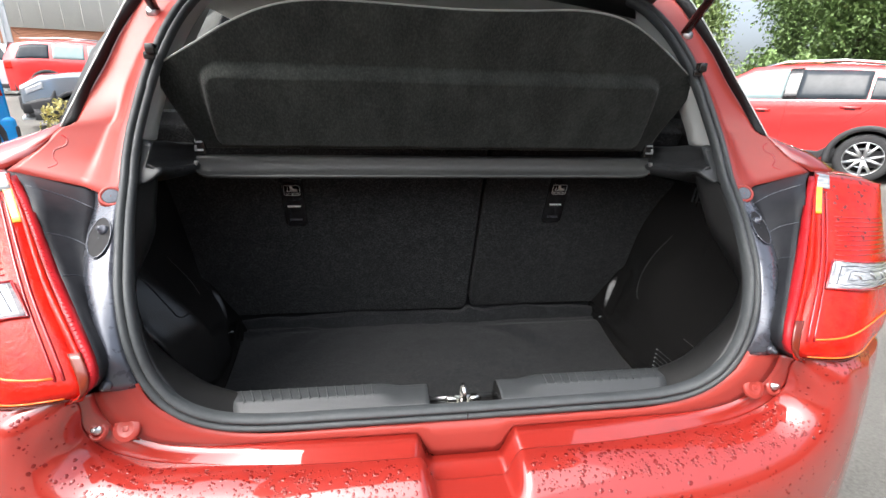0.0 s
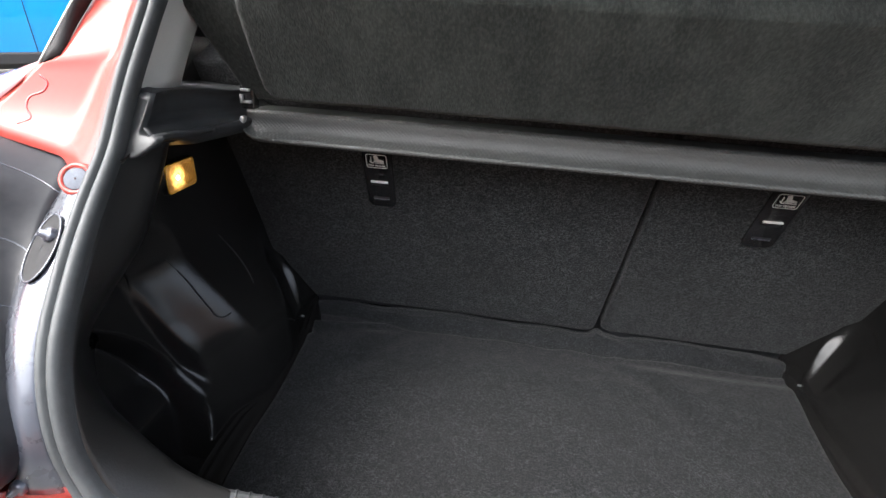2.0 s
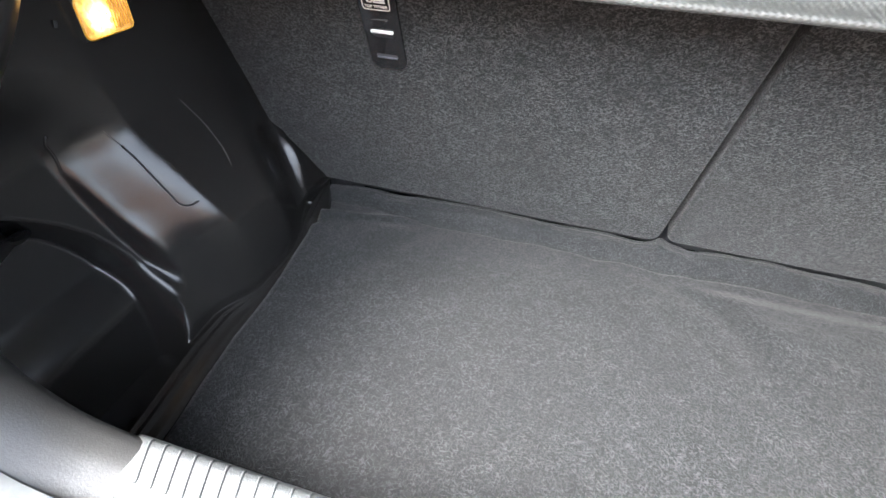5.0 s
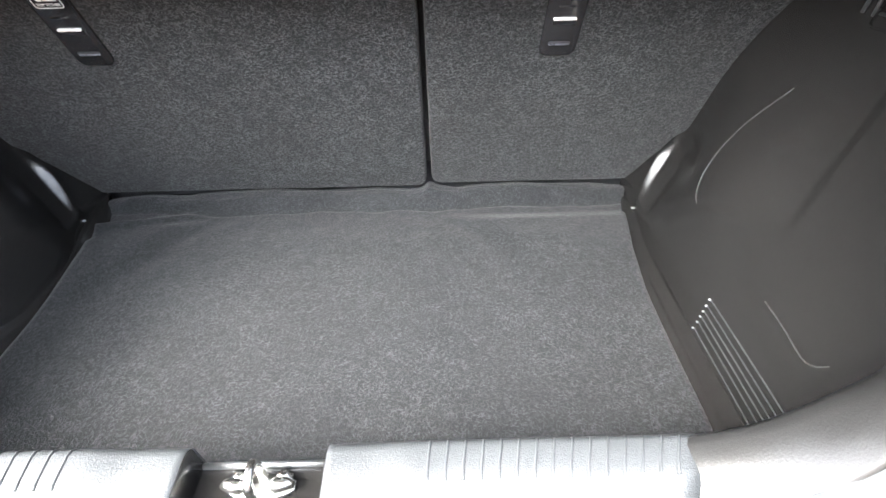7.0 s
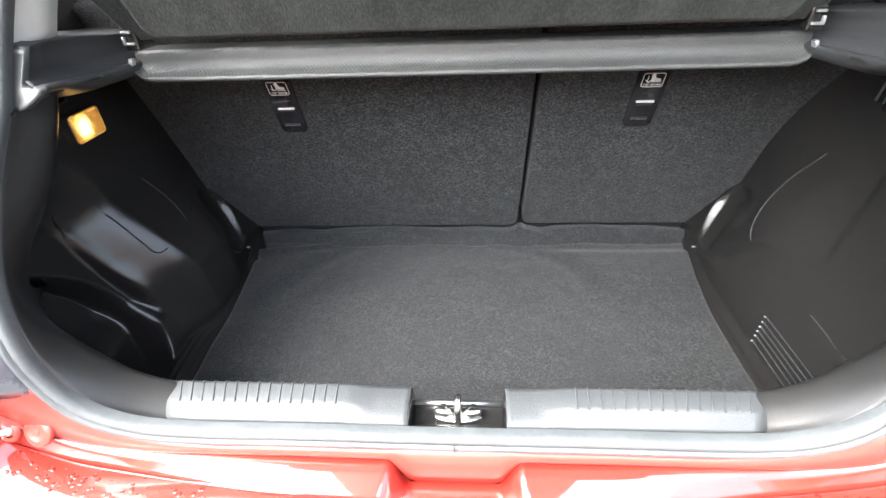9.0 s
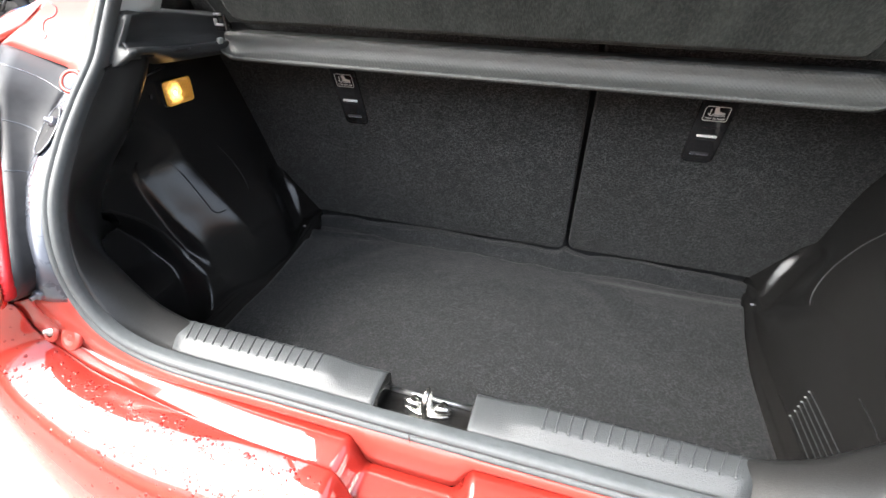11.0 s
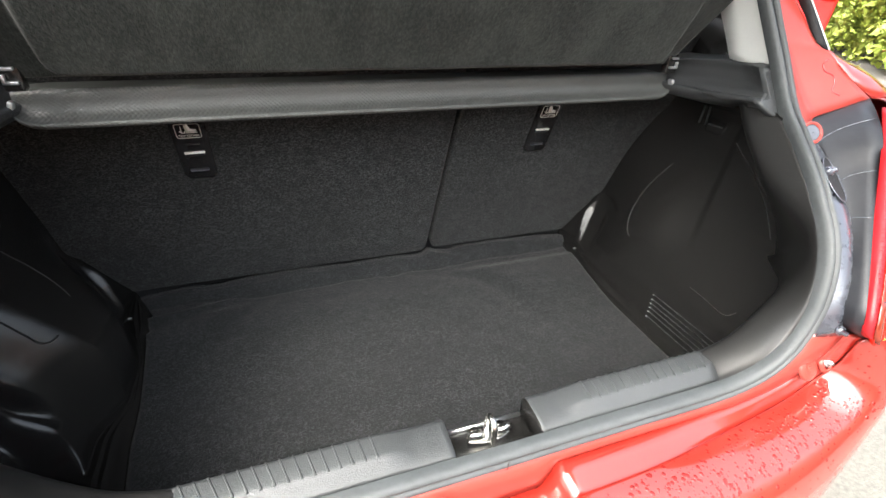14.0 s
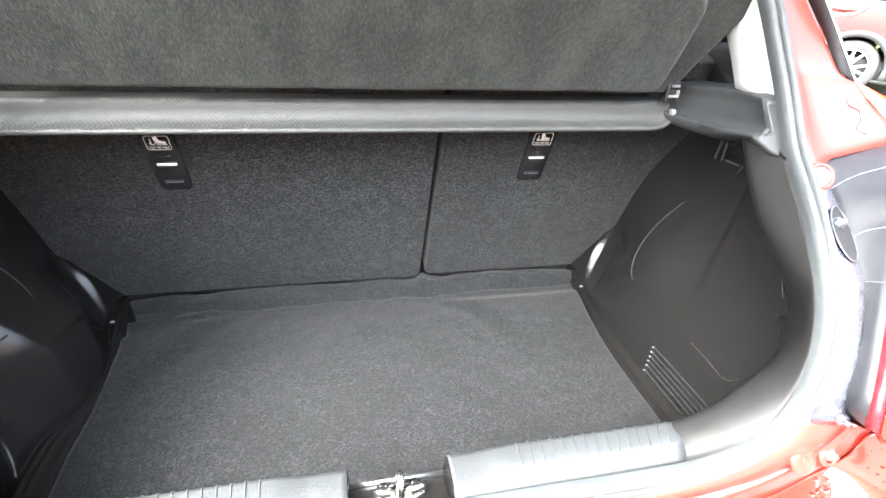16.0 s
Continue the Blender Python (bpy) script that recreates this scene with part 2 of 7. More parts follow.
STRIPMAT = mat("embossed_grey_vinyl", (0.036, 0.0375, 0.036), 0.44, noise_scale=300, noise_amount=0.5, big_scale=8, big_amount=0.3)


def emboss_dots(m, px, pz, strength):
    """A woven pattern of small raised dots pressed into a sheet that runs along x."""
    nt = m.node_tree
    tc = nt.nodes.new("ShaderNodeTexCoord")
    xyz = nt.nodes.new("ShaderNodeSeparateXYZ")
    nt.links.new(tc.outputs["Object"], xyz.inputs[0])
    waves = []
    for axis, period in (("X", px), ("Z", pz)):
        k = nt.nodes.new("ShaderNodeMath")
        k.operation = 'MULTIPLY'
        k.inputs[1].default_value = 2 * math.pi / period
        w = nt.nodes.new("ShaderNodeMath")
        w.operation = 'SINE'
        nt.links.new(xyz.outputs[axis], k.inputs[0])
        nt.links.new(k.outputs[0], w.inputs[0])
        waves.append(w.outputs[0])
    p = nt.nodes.new("ShaderNodeMath")
    p.operation = 'MULTIPLY'
    nt.links.new(waves[0], p.inputs[0])
    nt.links.new(waves[1], p.inputs[1])
    bp = nt.nodes.new("ShaderNodeBump")
    bp.inputs["Strength"].default_value = strength
    bp.inputs["Distance"].default_value = 0.001
    nt.links.new(p.outputs[0], bp.inputs["Height"])
    nt.links.new(bp.outputs["Normal"], nt.nodes["Principled BSDF"].inputs["Normal"])


emboss_dots(STRIPMAT, 0.0064, 0.0052, 0.28)
BEIGE = mat("light_grey_pillar_trim", (0.57, 0.59, 0.58), 0.6, noise_scale=300, noise_amount=0.3, second=(0.66, 0.67, 0.64), bump=0.15, bump_scale=900)
LINER = mat("grey_headliner_cloth", (0.50, 0.51, 0.46), 0.9, noise_scale=300, noise_amount=0.4, second=(0.45, 0.45, 0.41), bump=0.3, bump_scale=700, sheen=0.2)
SEATCLOTH = mat("dark_seat_cloth", (0.02, 0.021, 0.024), 0.9, noise_scale=350, noise_amount=0.5, bump=0.6, bump_scale=500, sheen=0.2)
WHITE = mat("white_print", (0.8, 0.8, 0.78), 0.5, noise_scale=200, noise_amount=0.2, second=(0.7, 0.7, 0.68))
STEEL = mat("zinc_plated_steel", (0.75, 0.74, 0.7), 0.22, 1.0, noise_scale=150, noise_amount=0.4, second=(0.55, 0.54, 0.5), rough_var=0.15)
SATIN = mat("satin_steel", (0.55, 0.56, 0.57), 0.35, 1.0, noise_scale=150, noise_amount=0.4, rough_var=0.15)
LENSRED = mat("red_lamp_lens", (0.38, 0.006, 0.003), 0.16, 0, 0.0, 0.35, noise_scale=45, noise_amount=0.6, second=(0.60, 0.025, 0.010), bump=0.5, bump_scale=160)
LENSDARK = mat("dark_red_lamp_lens", (0.28, 0.006, 0.008), 0.12, 0, 0.8, 0.6, noise_scale=70, noise_amount=0.5, bump=0.15, bump_scale=120)
LENSBAND = mat("pink_red_reflector", (0.36, 0.010, 0.014), 0.3, 0, 0.0, 0.35, noise_scale=60, noise_amount=0.5, second=(0.52, 0.03, 0.04))
LENSCLEAR = mat("clear_lamp_lens", (0.42, 0.43, 0.45), 0.15, 0.1, 0.4, 0.6, noise_scale=90, noise_amount=0.7, second=(0.12, 0.145, 0.155), edge=(0.45, 0.62), bump=0.5, bump_scale=90, stretch=(0.5, 0.5, 2.2))
AMBERLENS = mat("amber_lamp_lens", (0.85, 0.42, 0.03), 0.15, 0, 0.8, noise_scale=60, noise_amount=0.5, second=(0.9, 0.6, 0.1))
GLASS = mat("tinted_glass", (0.82, 0.86, 0.85), 0.02, 0, 0, 0.5, transmission=1.0, ior=1.05)
BRACKETMAT = mat("dark_grained_bracket_plastic", (0.027, 0.0285, 0.030), 0.42, spec=0.4, noise_scale=500, noise_amount=0.4, bump=0.3, bump_scale=600, big_scale=12, big_amount=0.3)


def lamp_lens(name, centre):
    """Faceted amber lens lit from a small bulb behind it."""
    m = mat(name, (0.42, 0.14, 0.02), 0.15, 0, 0.5, noise_scale=130, noise_amount=0.8, second=(0.60, 0.27, 0.06), bump=0.8, bump_scale=150)
    nt = m.node_tree
    b = nt.nodes["Principled BSDF"]
    tc = nt.nodes.new("ShaderNodeTexCoord")
    d = nt.nodes.new("ShaderNodeVectorMath")
    d.operation = 'DISTANCE'
    d.inputs[1].default_value = centre
    nt.links.new(tc.outputs["Object"], d.inputs[0])
    cell = nt.nodes.new("ShaderNodeTexVoronoi")
    cell.inputs["Scale"].default_value = 150
    nt.links.new(tc.outputs["Object"], cell.inputs["Vector"])
    ramp = nt.nodes.new("ShaderNodeMapRange")
    ramp.interpolation_type = 'SMOOTHSTEP'
    ramp.inputs["From Min"].default_value, ramp.inputs["From Max"].default_value = 0.006, 0.030
    ramp.inputs["To Min"].default_value, ramp.inputs["To Max"].default_value = 1.0, 0.0
    nt.links.new(d.outputs["Value"], ramp.inputs["Value"])
    f = nt.nodes.new("ShaderNodeMapRange")
    f.inputs["To Min"].default_value, f.inputs["To Max"].default_value = 0.20, 1.6
    nt.links.new(cell.outputs["Color"], f.inputs["Value"])
    p = nt.nodes.new("ShaderNodeMath")
    p.operation = 'POWER'
    p.inputs[1].default_value = 2.2
    nt.links.new(ramp.outputs[0], p.inputs[0])
    q = nt.nodes.new("ShaderNodeMath")
    q.operation = 'MULTIPLY_ADD'
    q.inputs[1].default_value, q.inputs[2].default_value = 0.85, 0.045
    nt.links.new(p.outputs[0], q.inputs[0])
    g = nt.nodes.new("ShaderNodeMath")
    g.operation = 'MULTIPLY'
    nt.links.new(q.outputs[0], g.inputs[0])
    nt.links.new(f.outputs[0], g.inputs[1])
    nt.links.new(g.outputs[0], b.inputs["Emission Strength"])
    b.inputs["Emission Color"].default_value = (1.0, 0.50, 0.11, 1)
    return m
MATTE_BLACK = mat("matt_black_ceramic_edge", (0.012, 0.012, 0.013), 0.65, spec=0.3, noise_scale=120, noise_amount=0.4)
RED_SATIN = mat("red_satin_jamb_paint", (0.285, 0.036, 0.027), 0.36, 0.0, 0.18, 0.4, 900, 0.25, (0.34, 0.046, 0.034), big_scale=6, big_amount=0.2)

# ---- the red hatchback: opening, body, lamps ----
def half_opening(n=60):
    """Right half of the tailgate opening, from the middle of the sill up to the middle of the roof."""
    return spline([(0, -0.008, 0.697), (0.18, -0.008, 0.698), (0.32, -0.011, 0.702), (0.388, -0.015, 0.716), (0.435, -0.017, 0.744),
                   (0.466, -0.013, 0.786), (0.484, -0.004, 0.841), (0.498, 0.022, 0.904), (0.512, 0.069, 0.958), (0.528, 0.122, 1.003),
                   (0.543, 0.180, 1.048), (0.548, 0.212, 1.088), (0.544, 0.250, 1.150), (0.524, 0.310, 1.255), (0.492, 0.390, 1.355),
                   (0.44, 0.475, 1.425), (0.30, 0.535, 1.452), (0, 0.56, 1.46)], n)


HALF = half_opening(110)


def frames_along(P):
    """Outward and rearward directions at each point of the opening."""
    out = []
    for i, p in enumerate(P):
        t = Vector(P[min(i + 1, len(P) - 1)]) - Vector(P[max(i - 1, 0)])
        t.normalize()
        c = Vector((0, p[1], 1.0)) if p[2] < 1.2 else Vector((0, p[1], 1.15))
        o = Vector(p) - c
        if p[2] < 0.71:
            o = Vector((0, 0, -1))
        o = (o - t * o.dot(t)).normalized()
        r = t.cross(o)
        if r.y > 0:
            r = -r
        out.append((o, r.normalized()))
    return out


FRAMES = frames_along(HALF)


def ring_rows(profile, i0, i1, side=1):
    """Sweep a profile of (outward, into the car) along part of the opening."""
    rows = []
    for i in range(i0, i1):
        o, r = FRAMES[i]
        row = []
        for a, d in profile:
            v = Vector(HALF[i]) + o * a - r * d
            row.append((v.x * side, v.y, v.z))
        rows.append(row)
    return rows


def ring(profile):
    n = len(HALF)
    right = ring_rows(profile, 0, n)
    left = ring_rows(profile, 1, n - 1, -1)
    return sheet(right + left[::-1], closed_v=True)


car = thing("hatchback", "red five-door hatchback with its tailgate open, wet with rain", "car")

seal_profile = [(-0.010, 0.010), (-0.012, 0.0), (-0.011, -0.007), (-0.007, -0.0105), (-0.0035, -0.0095), (-0.0015, -0.003), (-0.0005, 0.001), (0.0005, -0.003), (0.002, -0.0095), (0.0055, -0.0115), (0.010, -0.009), (0.0135, -0.003), (0.0135, 0.006)]
part("seal", ring(seal_profile), RUBBER, car, "black rubber weatherstrip round the boot opening")
bm = join(tube([HALF[0] + np.array([0.001, -0.0135, 0.006]), HALF[0] + np.array([0.0015, -0.012, -0.009])], 0.0008, 6))
part("seal_joint", bm, BLACK_GLOSS, car)


def at_z(z):
    """The opening's edge at a height, on the right."""
    seg = HALF[12:80]
    return np.array([np.interp(z, seg[:, 2], seg[:, k]) for k in range(3)])


def both(name, fn, material, parent=None, label="", thick=0.0):
    """A part on the right and its mirror image on the left."""
    made = []
    for side in (1, -1):
        bm = fn()
        if side < 0:
            moved(bm, MIRROR)
        ob = part(name, bm, material, parent, label)
        if thick:
            solid(ob, thick)
        made.append(ob)
    return made


# flange next to the seal, and the black side wall of the lamp recess
LAMP_EDGE = [(0.725, 0.184, 1.063), (0.676, 0.138, 1.052), (0.640, 0.096, 1.028), (0.631, 0.082, 1.002), (0.585, 0.035, 0.942), (0.540, -0.014, 0.885), (0.508, -0.050, 0.838), (0.512, -0.054, 0.808), (0.545, -0.048, 0.784)]
FLANGE_EDGE = [(0.602, 0.190, 1.033), (0.586, 0.150, 1.010), (0.577, 0.100, 0.975), (0.560, 0.045, 0.930), (0.536, 0.004, 0.880), (0.515, -0.022, 0.835), (0.514, -0.030, 0.805), (0.530, -0.030, 0.784)]


def flange():
    rows = []
    edge = spline(FLANGE_EDGE, 24)
    for e in edge:
        s = at_z(e[2] - 0.004)
        a = np.array([s[0] + 0.011, s[1] - 0.002, s[2]])
        rows.append([a + (e - a) * u + np.array([0, -0.006 * math.sin(math.pi * u), 0]) for u in np.linspace(0, 1, 6)])
    return sheet(rows)


def recess_wall():
    rows = []
    for e, l in zip(spline(FLANGE_EDGE, 24), spline(LAMP_EDGE, 24)):
        e = e + np.array([0.0, 0.012, 0])
        rows.append([e + (l - e) * u + np.array([0, 0.012 * math.sin(math.pi * u), 0]) for u in np.linspace(0, 1, 6)])
    return sheet(rows)


both("flange", flange, GREYPANEL, car, "dark grey metal flange beside the seal", 0.003)
both("lamp_recess_wall", recess_wall, RECESS_BLACK, car, "satin black side wall beside the tail lamp", 0.003)


def recess_seam(i):
    def make():
        A, B = spline(FLANGE_EDGE, 24), spline(LAMP_EDGE, 24)
        e = A[i] + np.array([0.0, 0.012, 0])
        return tube([e + (B[i] - e) * u + np.array([0, 0.012 * math.sin(math.pi * u) - 0.0005, 0]) for u in np.linspace(0.02, 0.98, 8)], 0.0008, 6)
    return make


for i in (4, 9, 13):
    both("seam", recess_seam(i), GREYPANEL, car)


def on_flange(z, u, out=0.0):
    """A point on the flange at its edge height z, u from the seal to the lamp side."""
    E = spline(FLANGE_EDGE, 60)[::-1]
    e = np.array([np.interp(z, E[:, 2], E[:, k]) for k in range(3)])
    s = at_z(e[2] - 0.004)
    a = np.array([s[0] + 0.011, s[1] - 0.002, s[2]])
    p = a + (e - a) * u + np.array([0, -0.006 * math.sin(math.pi * u), 0])
    return p + np.array([-0.25, -0.75, 0.60]) * out


def oval_recess():
    """The tailgate's stop recess: a dark oval dish on the flange."""
    rows = []
    for r, h in ((1.0, 0.0030), (0.90, 0.0022), (0.6, 0.0012), (0.05, 0.0010)):
        rows.append([on_flange(0.976 + 0.024 * r * math.sin(a), 0.52 - 0.12 * r * math.sin(a) + 0.36 * r * math.cos(a), h) for a in np.linspace(0, 2 * math.pi, 28, endpoint=False)])
    return sheet(rows, closed_u=True)


def oval_rim():
    return tube([on_flange(0.976 + 0.024 * math.sin(a), 0.52 - 0.12 * math.sin(a) + 0.36 * math.cos(a), 0.003) for a in np.linspace(0, 2 * math.pi, 33)], 0.0010, 8)


def small_bolt(at, r=0.0085, tilt=(0, 0, 0)):
    def make():
        head = lathe([(0.001, -0.010), (r * 0.55, -0.010), (r * 0.62, -0.004), (r, -0.004), (r * 1.25, -0.002), (r * 1.3, 0.003)], 14, 'Y')
        return moved(head, Matrix.Translation(at) @ Euler([radians(a) for a in tilt]).to_matrix().to_4x4())
    return make


both("stop_recess", oval_recess, MATTE_BLACK, car, "dark oval recess in the flange")
both("recess_rim", oval_rim, GREYPANEL, car, "satin metal rim of the recess")
both("bolt", small_bolt(tuple(on_flange(0.986, 0.40, 0.002)), 0.0062, (-35, 0, 20)), GREYPANEL, car)
both("bolt", small_bolt((0.514, -0.032, 0.793), 0.0062), GREYPANEL, car)


# red inner pillar with its channel, up to the side glass
GLASS_EDGE = [(0.725, 0.184, 1.063), (0.692, 0.214, 1.095), (0.666, 0.239, 1.128), (0.647, 0.253, 1.140), (0.640, 0.308, 1.198), (0.627, 0.342, 1.243), (0.610, 0.380, 1.302), (0.586, 0.420, 1.359), (0.555, 0.475, 1.43), (0.50, 0.53, 1.475)]
GLASS_OUT = [(0.664, 0.240, 1.129), (0.646, 0.283, 1.193), (0.631, 0.320, 1.246), (0.594, 0.410, 1.375), (0.570, 0.465, 1.44), (0.515, 0.525, 1.485)]


def seal_height(z):
    """Where along the seal the pillar's row that ends at height z begins."""
    return np.interp(z, [1.063, 1.13, 1.243, 1.359, 1.475], [1.018, 1.14, 1.245, 1.35, 1.452])


def channel(u, z):
    """The pillar folds along an edge: a ledge beside the seal, then a broad face turned inwards, deepest at its foot."""
    depth = 0.018 + 0.016 * ss(1.22, 1.05, z)
    fold = min(u / 0.40, (1 - u) / 0.60)
    return depth * fold - 0.004 * math.exp(-((u - 0.12) / 0.08) ** 2)


def pillar():
    rows = []
    g = spline(GLASS_EDGE, 40)
    for k, e in enumerate(g):
        z = seal_height(e[2])
        seg = HALF[12:]
        s = np.array([np.interp(z, seg[:, 2], seg[:, j]) for j in range(3)])
        a = np.array([s[0] + 0.011, s[1] - 0.002, s[2]])
        row = []
        for u in np.linspace(0, 1, 20):
            p = a + (e - a) * u
            dip = channel(u, e[2])
            row.append(p + np.array([0, dip, 0]))
        rows.append(row)
    return sheet(rows)


def pillar_emboss():
    """A shallow pressed outline low on the pillar."""
    g, seg = spline(GLASS_EDGE, 40), HALF[12:]
    pts = []
    for k, u in ((5.8, 0.90), (5.2, 0.80), (4.4, 0.78), (3.8, 0.84), (2.8, 0.80), (2.0, 0.72), (1.3, 0.76)):
        e = g[int(k)] + (g[int(k) + 1] - g[int(k)]) * (k - int(k))
        z = seal_height(e[2])
        s = np.array([np.interp(z, seg[:, 2], seg[:, j]) for j in range(3)])
        a = np.array([s[0] + 0.011, s[1] - 0.002, s[2]])
        pts.append(a + (e - a) * u + np.array([0, channel(u, e[2]), 0]))
    return tube(spline(pts, 40), 0.0011, 6)


both("pressed_line", pillar_emboss, LENSDARK, car)
both("pillar", pillar, RED_SATIN, car, "satin red inner rear pillar", 0.003)


PADMAT = mat("slate_grey_rubber", (0.085, 0.095, 0.115), 0.7, spec=0.3, noise_scale=200, noise_amount=0.5, bump=0.2, bump_scale=300)
PAD = Matrix.Translation((0.557, 0.146, 1.027)) @ Euler((radians(-32), 0, radians(-12))).to_matrix().to_4x4()
both("stop_pad_ring", lambda: moved(lathe([(0.0125, -0.0015), (0.0135, -0.003), (0.0165, -0.003), (0.0185, 0.002), (0.020, 0.010)], 28, 'Y'), PAD), RED_SATIN, car)
both("stop_pad", lambda: moved(lathe([(0.001, -0.0022), (0.0105, -0.0022), (0.0120, -0.0015), (0.013, 0.002)], 24, 'Y'), PAD), PADMAT, car, "grey rubber bump stop")


def glass_strip():
    rows = []
    for p, q in zip(spline(GLASS_EDGE[3:], 30), spline(GLASS_OUT, 30)):
        rows.append([p + np.array([-0.001, -0.002, 0]), p * 0.5 + q * 0.5 + np.array([0, -0.002, 0.001]), q])
    return sheet(rows)


def glass_lip():
    return tube([p + np.array([0.002, 0.001, 0.001]) for p in spline(GLASS_OUT, 30)], 0.0014, 8)


both("side_glass_edge", glass_strip, MATTE_BLACK, car, "black edge strip of the rear side glass", 0.004)
both("glass_lip", glass_lip, mat("pale_glass_edge", (0.55, 0.58, 0.56), 0.15, 0, 0.6, noise_scale=80, noise_amount=0.4, second=(0.7, 0.72, 0.7)), car)


# body side behind the lamp: shoulder, rear wing and flank
def arch_edge(y):
    """Lower edge of the flank: sills with round wheel openings."""
    z = 0.27 + 0.03 * ss(0.9, 0.6, y)
    for c in (0.56, 3.00):
        d = abs(y - c)
        if d < 0.36:
            z = max(z, 0.30 + math.sqrt(0.36 ** 2 - d * d))
    return z


def flare(p):
    """The flank swells outwards at the height of the lamps."""
    p = np.array(p, float)
    p[0] += 0.045 * ss(0.70, 0.80, p[0]) * ss(0.60, 0.80, p[2])
    return p


def wing():
    rows = []
    top = spline([(0.725, 0.184, 1.063), (0.692, 0.214, 1.095), (0.667, 0.241, 1.130), (0.672, 0.31, 1.146), (0.69, 0.42, 1.14), (0.715, 0.9, 1.10), (0.725, 1.5, 1.05), (0.72, 2.3, 1.01), (0.66, 3.0, 0.97), (0.50, 3.5, 0.80)], 90)
    mid = spline([(0.757, 0.186, 1.066), (0.748, 0.212, 1.088), (0.754, 0.245, 1.094), (0.78, 0.31, 1.08), (0.805, 0.45, 1.06), (0.80, 0.9, 1.02), (0.795, 1.5, 0.98), (0.79, 2.3, 0.95), (0.75, 3.0, 0.91), (0.57, 3.53, 0.74)], 90)
    low = spline([(0.800, 0.262, 1.052), (0.796, 0.28, 1.04), (0.80, 0.30, 1.02), (0.815, 0.34, 0.98), (0.848, 0.50, 0.93), (0.84, 0.9, 0.88), (0.825, 1.5, 0.86), (0.825, 2.3, 0.84), (0.82, 3.0, 0.80), (0.64, 3.56, 0.62)], 90)
    bot = spline([(0.814, 0.272, 0.93), (0.816, 0.29, 0.90), (0.818, 0.31, 0.88), (0.828, 0.36, 0.82), (0.855, 0.52, 0.78), (0.845, 0.9, 0.70), (0.83, 1.5, 0.60), (0.83, 2.3, 0.60), (0.845, 3.0, 0.70), (0.68, 3.58, 0.50)], 90)
    for k in range(91):
        b = bot[k]
        y = b[1]
        z = max(arch_edge(y), 0.775 - 2.5 * max(0.0, y - 0.272)) if y < 0.5 else arch_edge(y)
        sill = np.array([b[0] - 0.005, y, min(z, b[2] - 0.02)])
        rows.append(spline([flare(q) for q in (top[k], mid[k], low[k], b, sill)], 14))
    return sheet(rows)


for s in (1, -1):
    bm = wing()
    if s < 0:
        moved(bm, MIRROR)
    solid(part("rear_wing", bm, RED, car, "red flank and rear wing beaded with rain"), 0.003, (s * 4, 1.5, 1.5))

LENS_TOP = [(0.688, 0.132, 1.066), (0.724, 0.114, 1.060), (0.772, 0.112, 1.050), (0.798, 0.170, 1.048), (0.800, 0.262, 1.050)]
LENS_MID = [(0.590, 0.008, 0.930), (0.655, -0.004, 0.932), (0.738, 0.032, 0.932), (0.797, 0.112, 0.930), (0.814, 0.272, 0.928)]
LENS_LOW = [(0.522, -0.062, 0.815), (0.61, -0.074, 0.815), (0.704, -0.032, 0.815), (0.786, 0.064, 0.815), (0.820, 0.272, 0.812)]
LENS_BOT = [(0.550, -0.052, 0.786), (0.62, -0.062, 0.784), (0.698, -0.022, 0.784), (0.772, 0.076, 0.784), (0.816, 0.272, 0.780)]
LENS = [spline([flare(q) for q in c], 40) for c in (LENS_TOP, LENS_MID, LENS_LOW, LENS_BOT)]
LENS_GRID = [spline([c[k] for c in LENS], 40) for k in range(41)]


def lens_point(u, v, out=0.0):
    """u: from the inner edge round the corner; v: from the top down."""
    def at(uu, vv):
        i, j = min(39, int(uu * 40)), min(39, int(vv * 40))
        a, b = uu * 40 - i, vv * 40 - j
        return (LENS_GRID[i][j] * (1 - a) + LENS_GRID[i + 1][j] * a) * (1 - b) + (LENS_GRID[i][j + 1] * (1 - a) + LENS_GRID[i + 1][j + 1] * a) * b
    p = at(u, v)
    if out:
        du, dv = at(min(1, u + 0.02), v) - at(max(0, u - 0.02), v), at(u, min(1, v + 0.02)) - at(u, max(0, v - 0.02))
        n = np.cross(dv, du)
        n = n / np.linalg.norm(n)
        if n[1] > 0 and u < 0.7:
            n = -n
        p = p + n * out
    return p


LENSORANGE = mat("orange_light_line", (0.80, 0.13, 0.02), 0.2, 0, 0.3, 0.4, noise_scale=60, noise_amount=0.5, second=(0.85, 0.22, 0.03))
LENSFOOT = mat("smoked_red_lens", (0.11, 0.010, 0.006), 0.14, 0, 0.6, 0.4, noise_scale=50, noise_amount=0.6, second=(0.19, 0.035, 0.014))


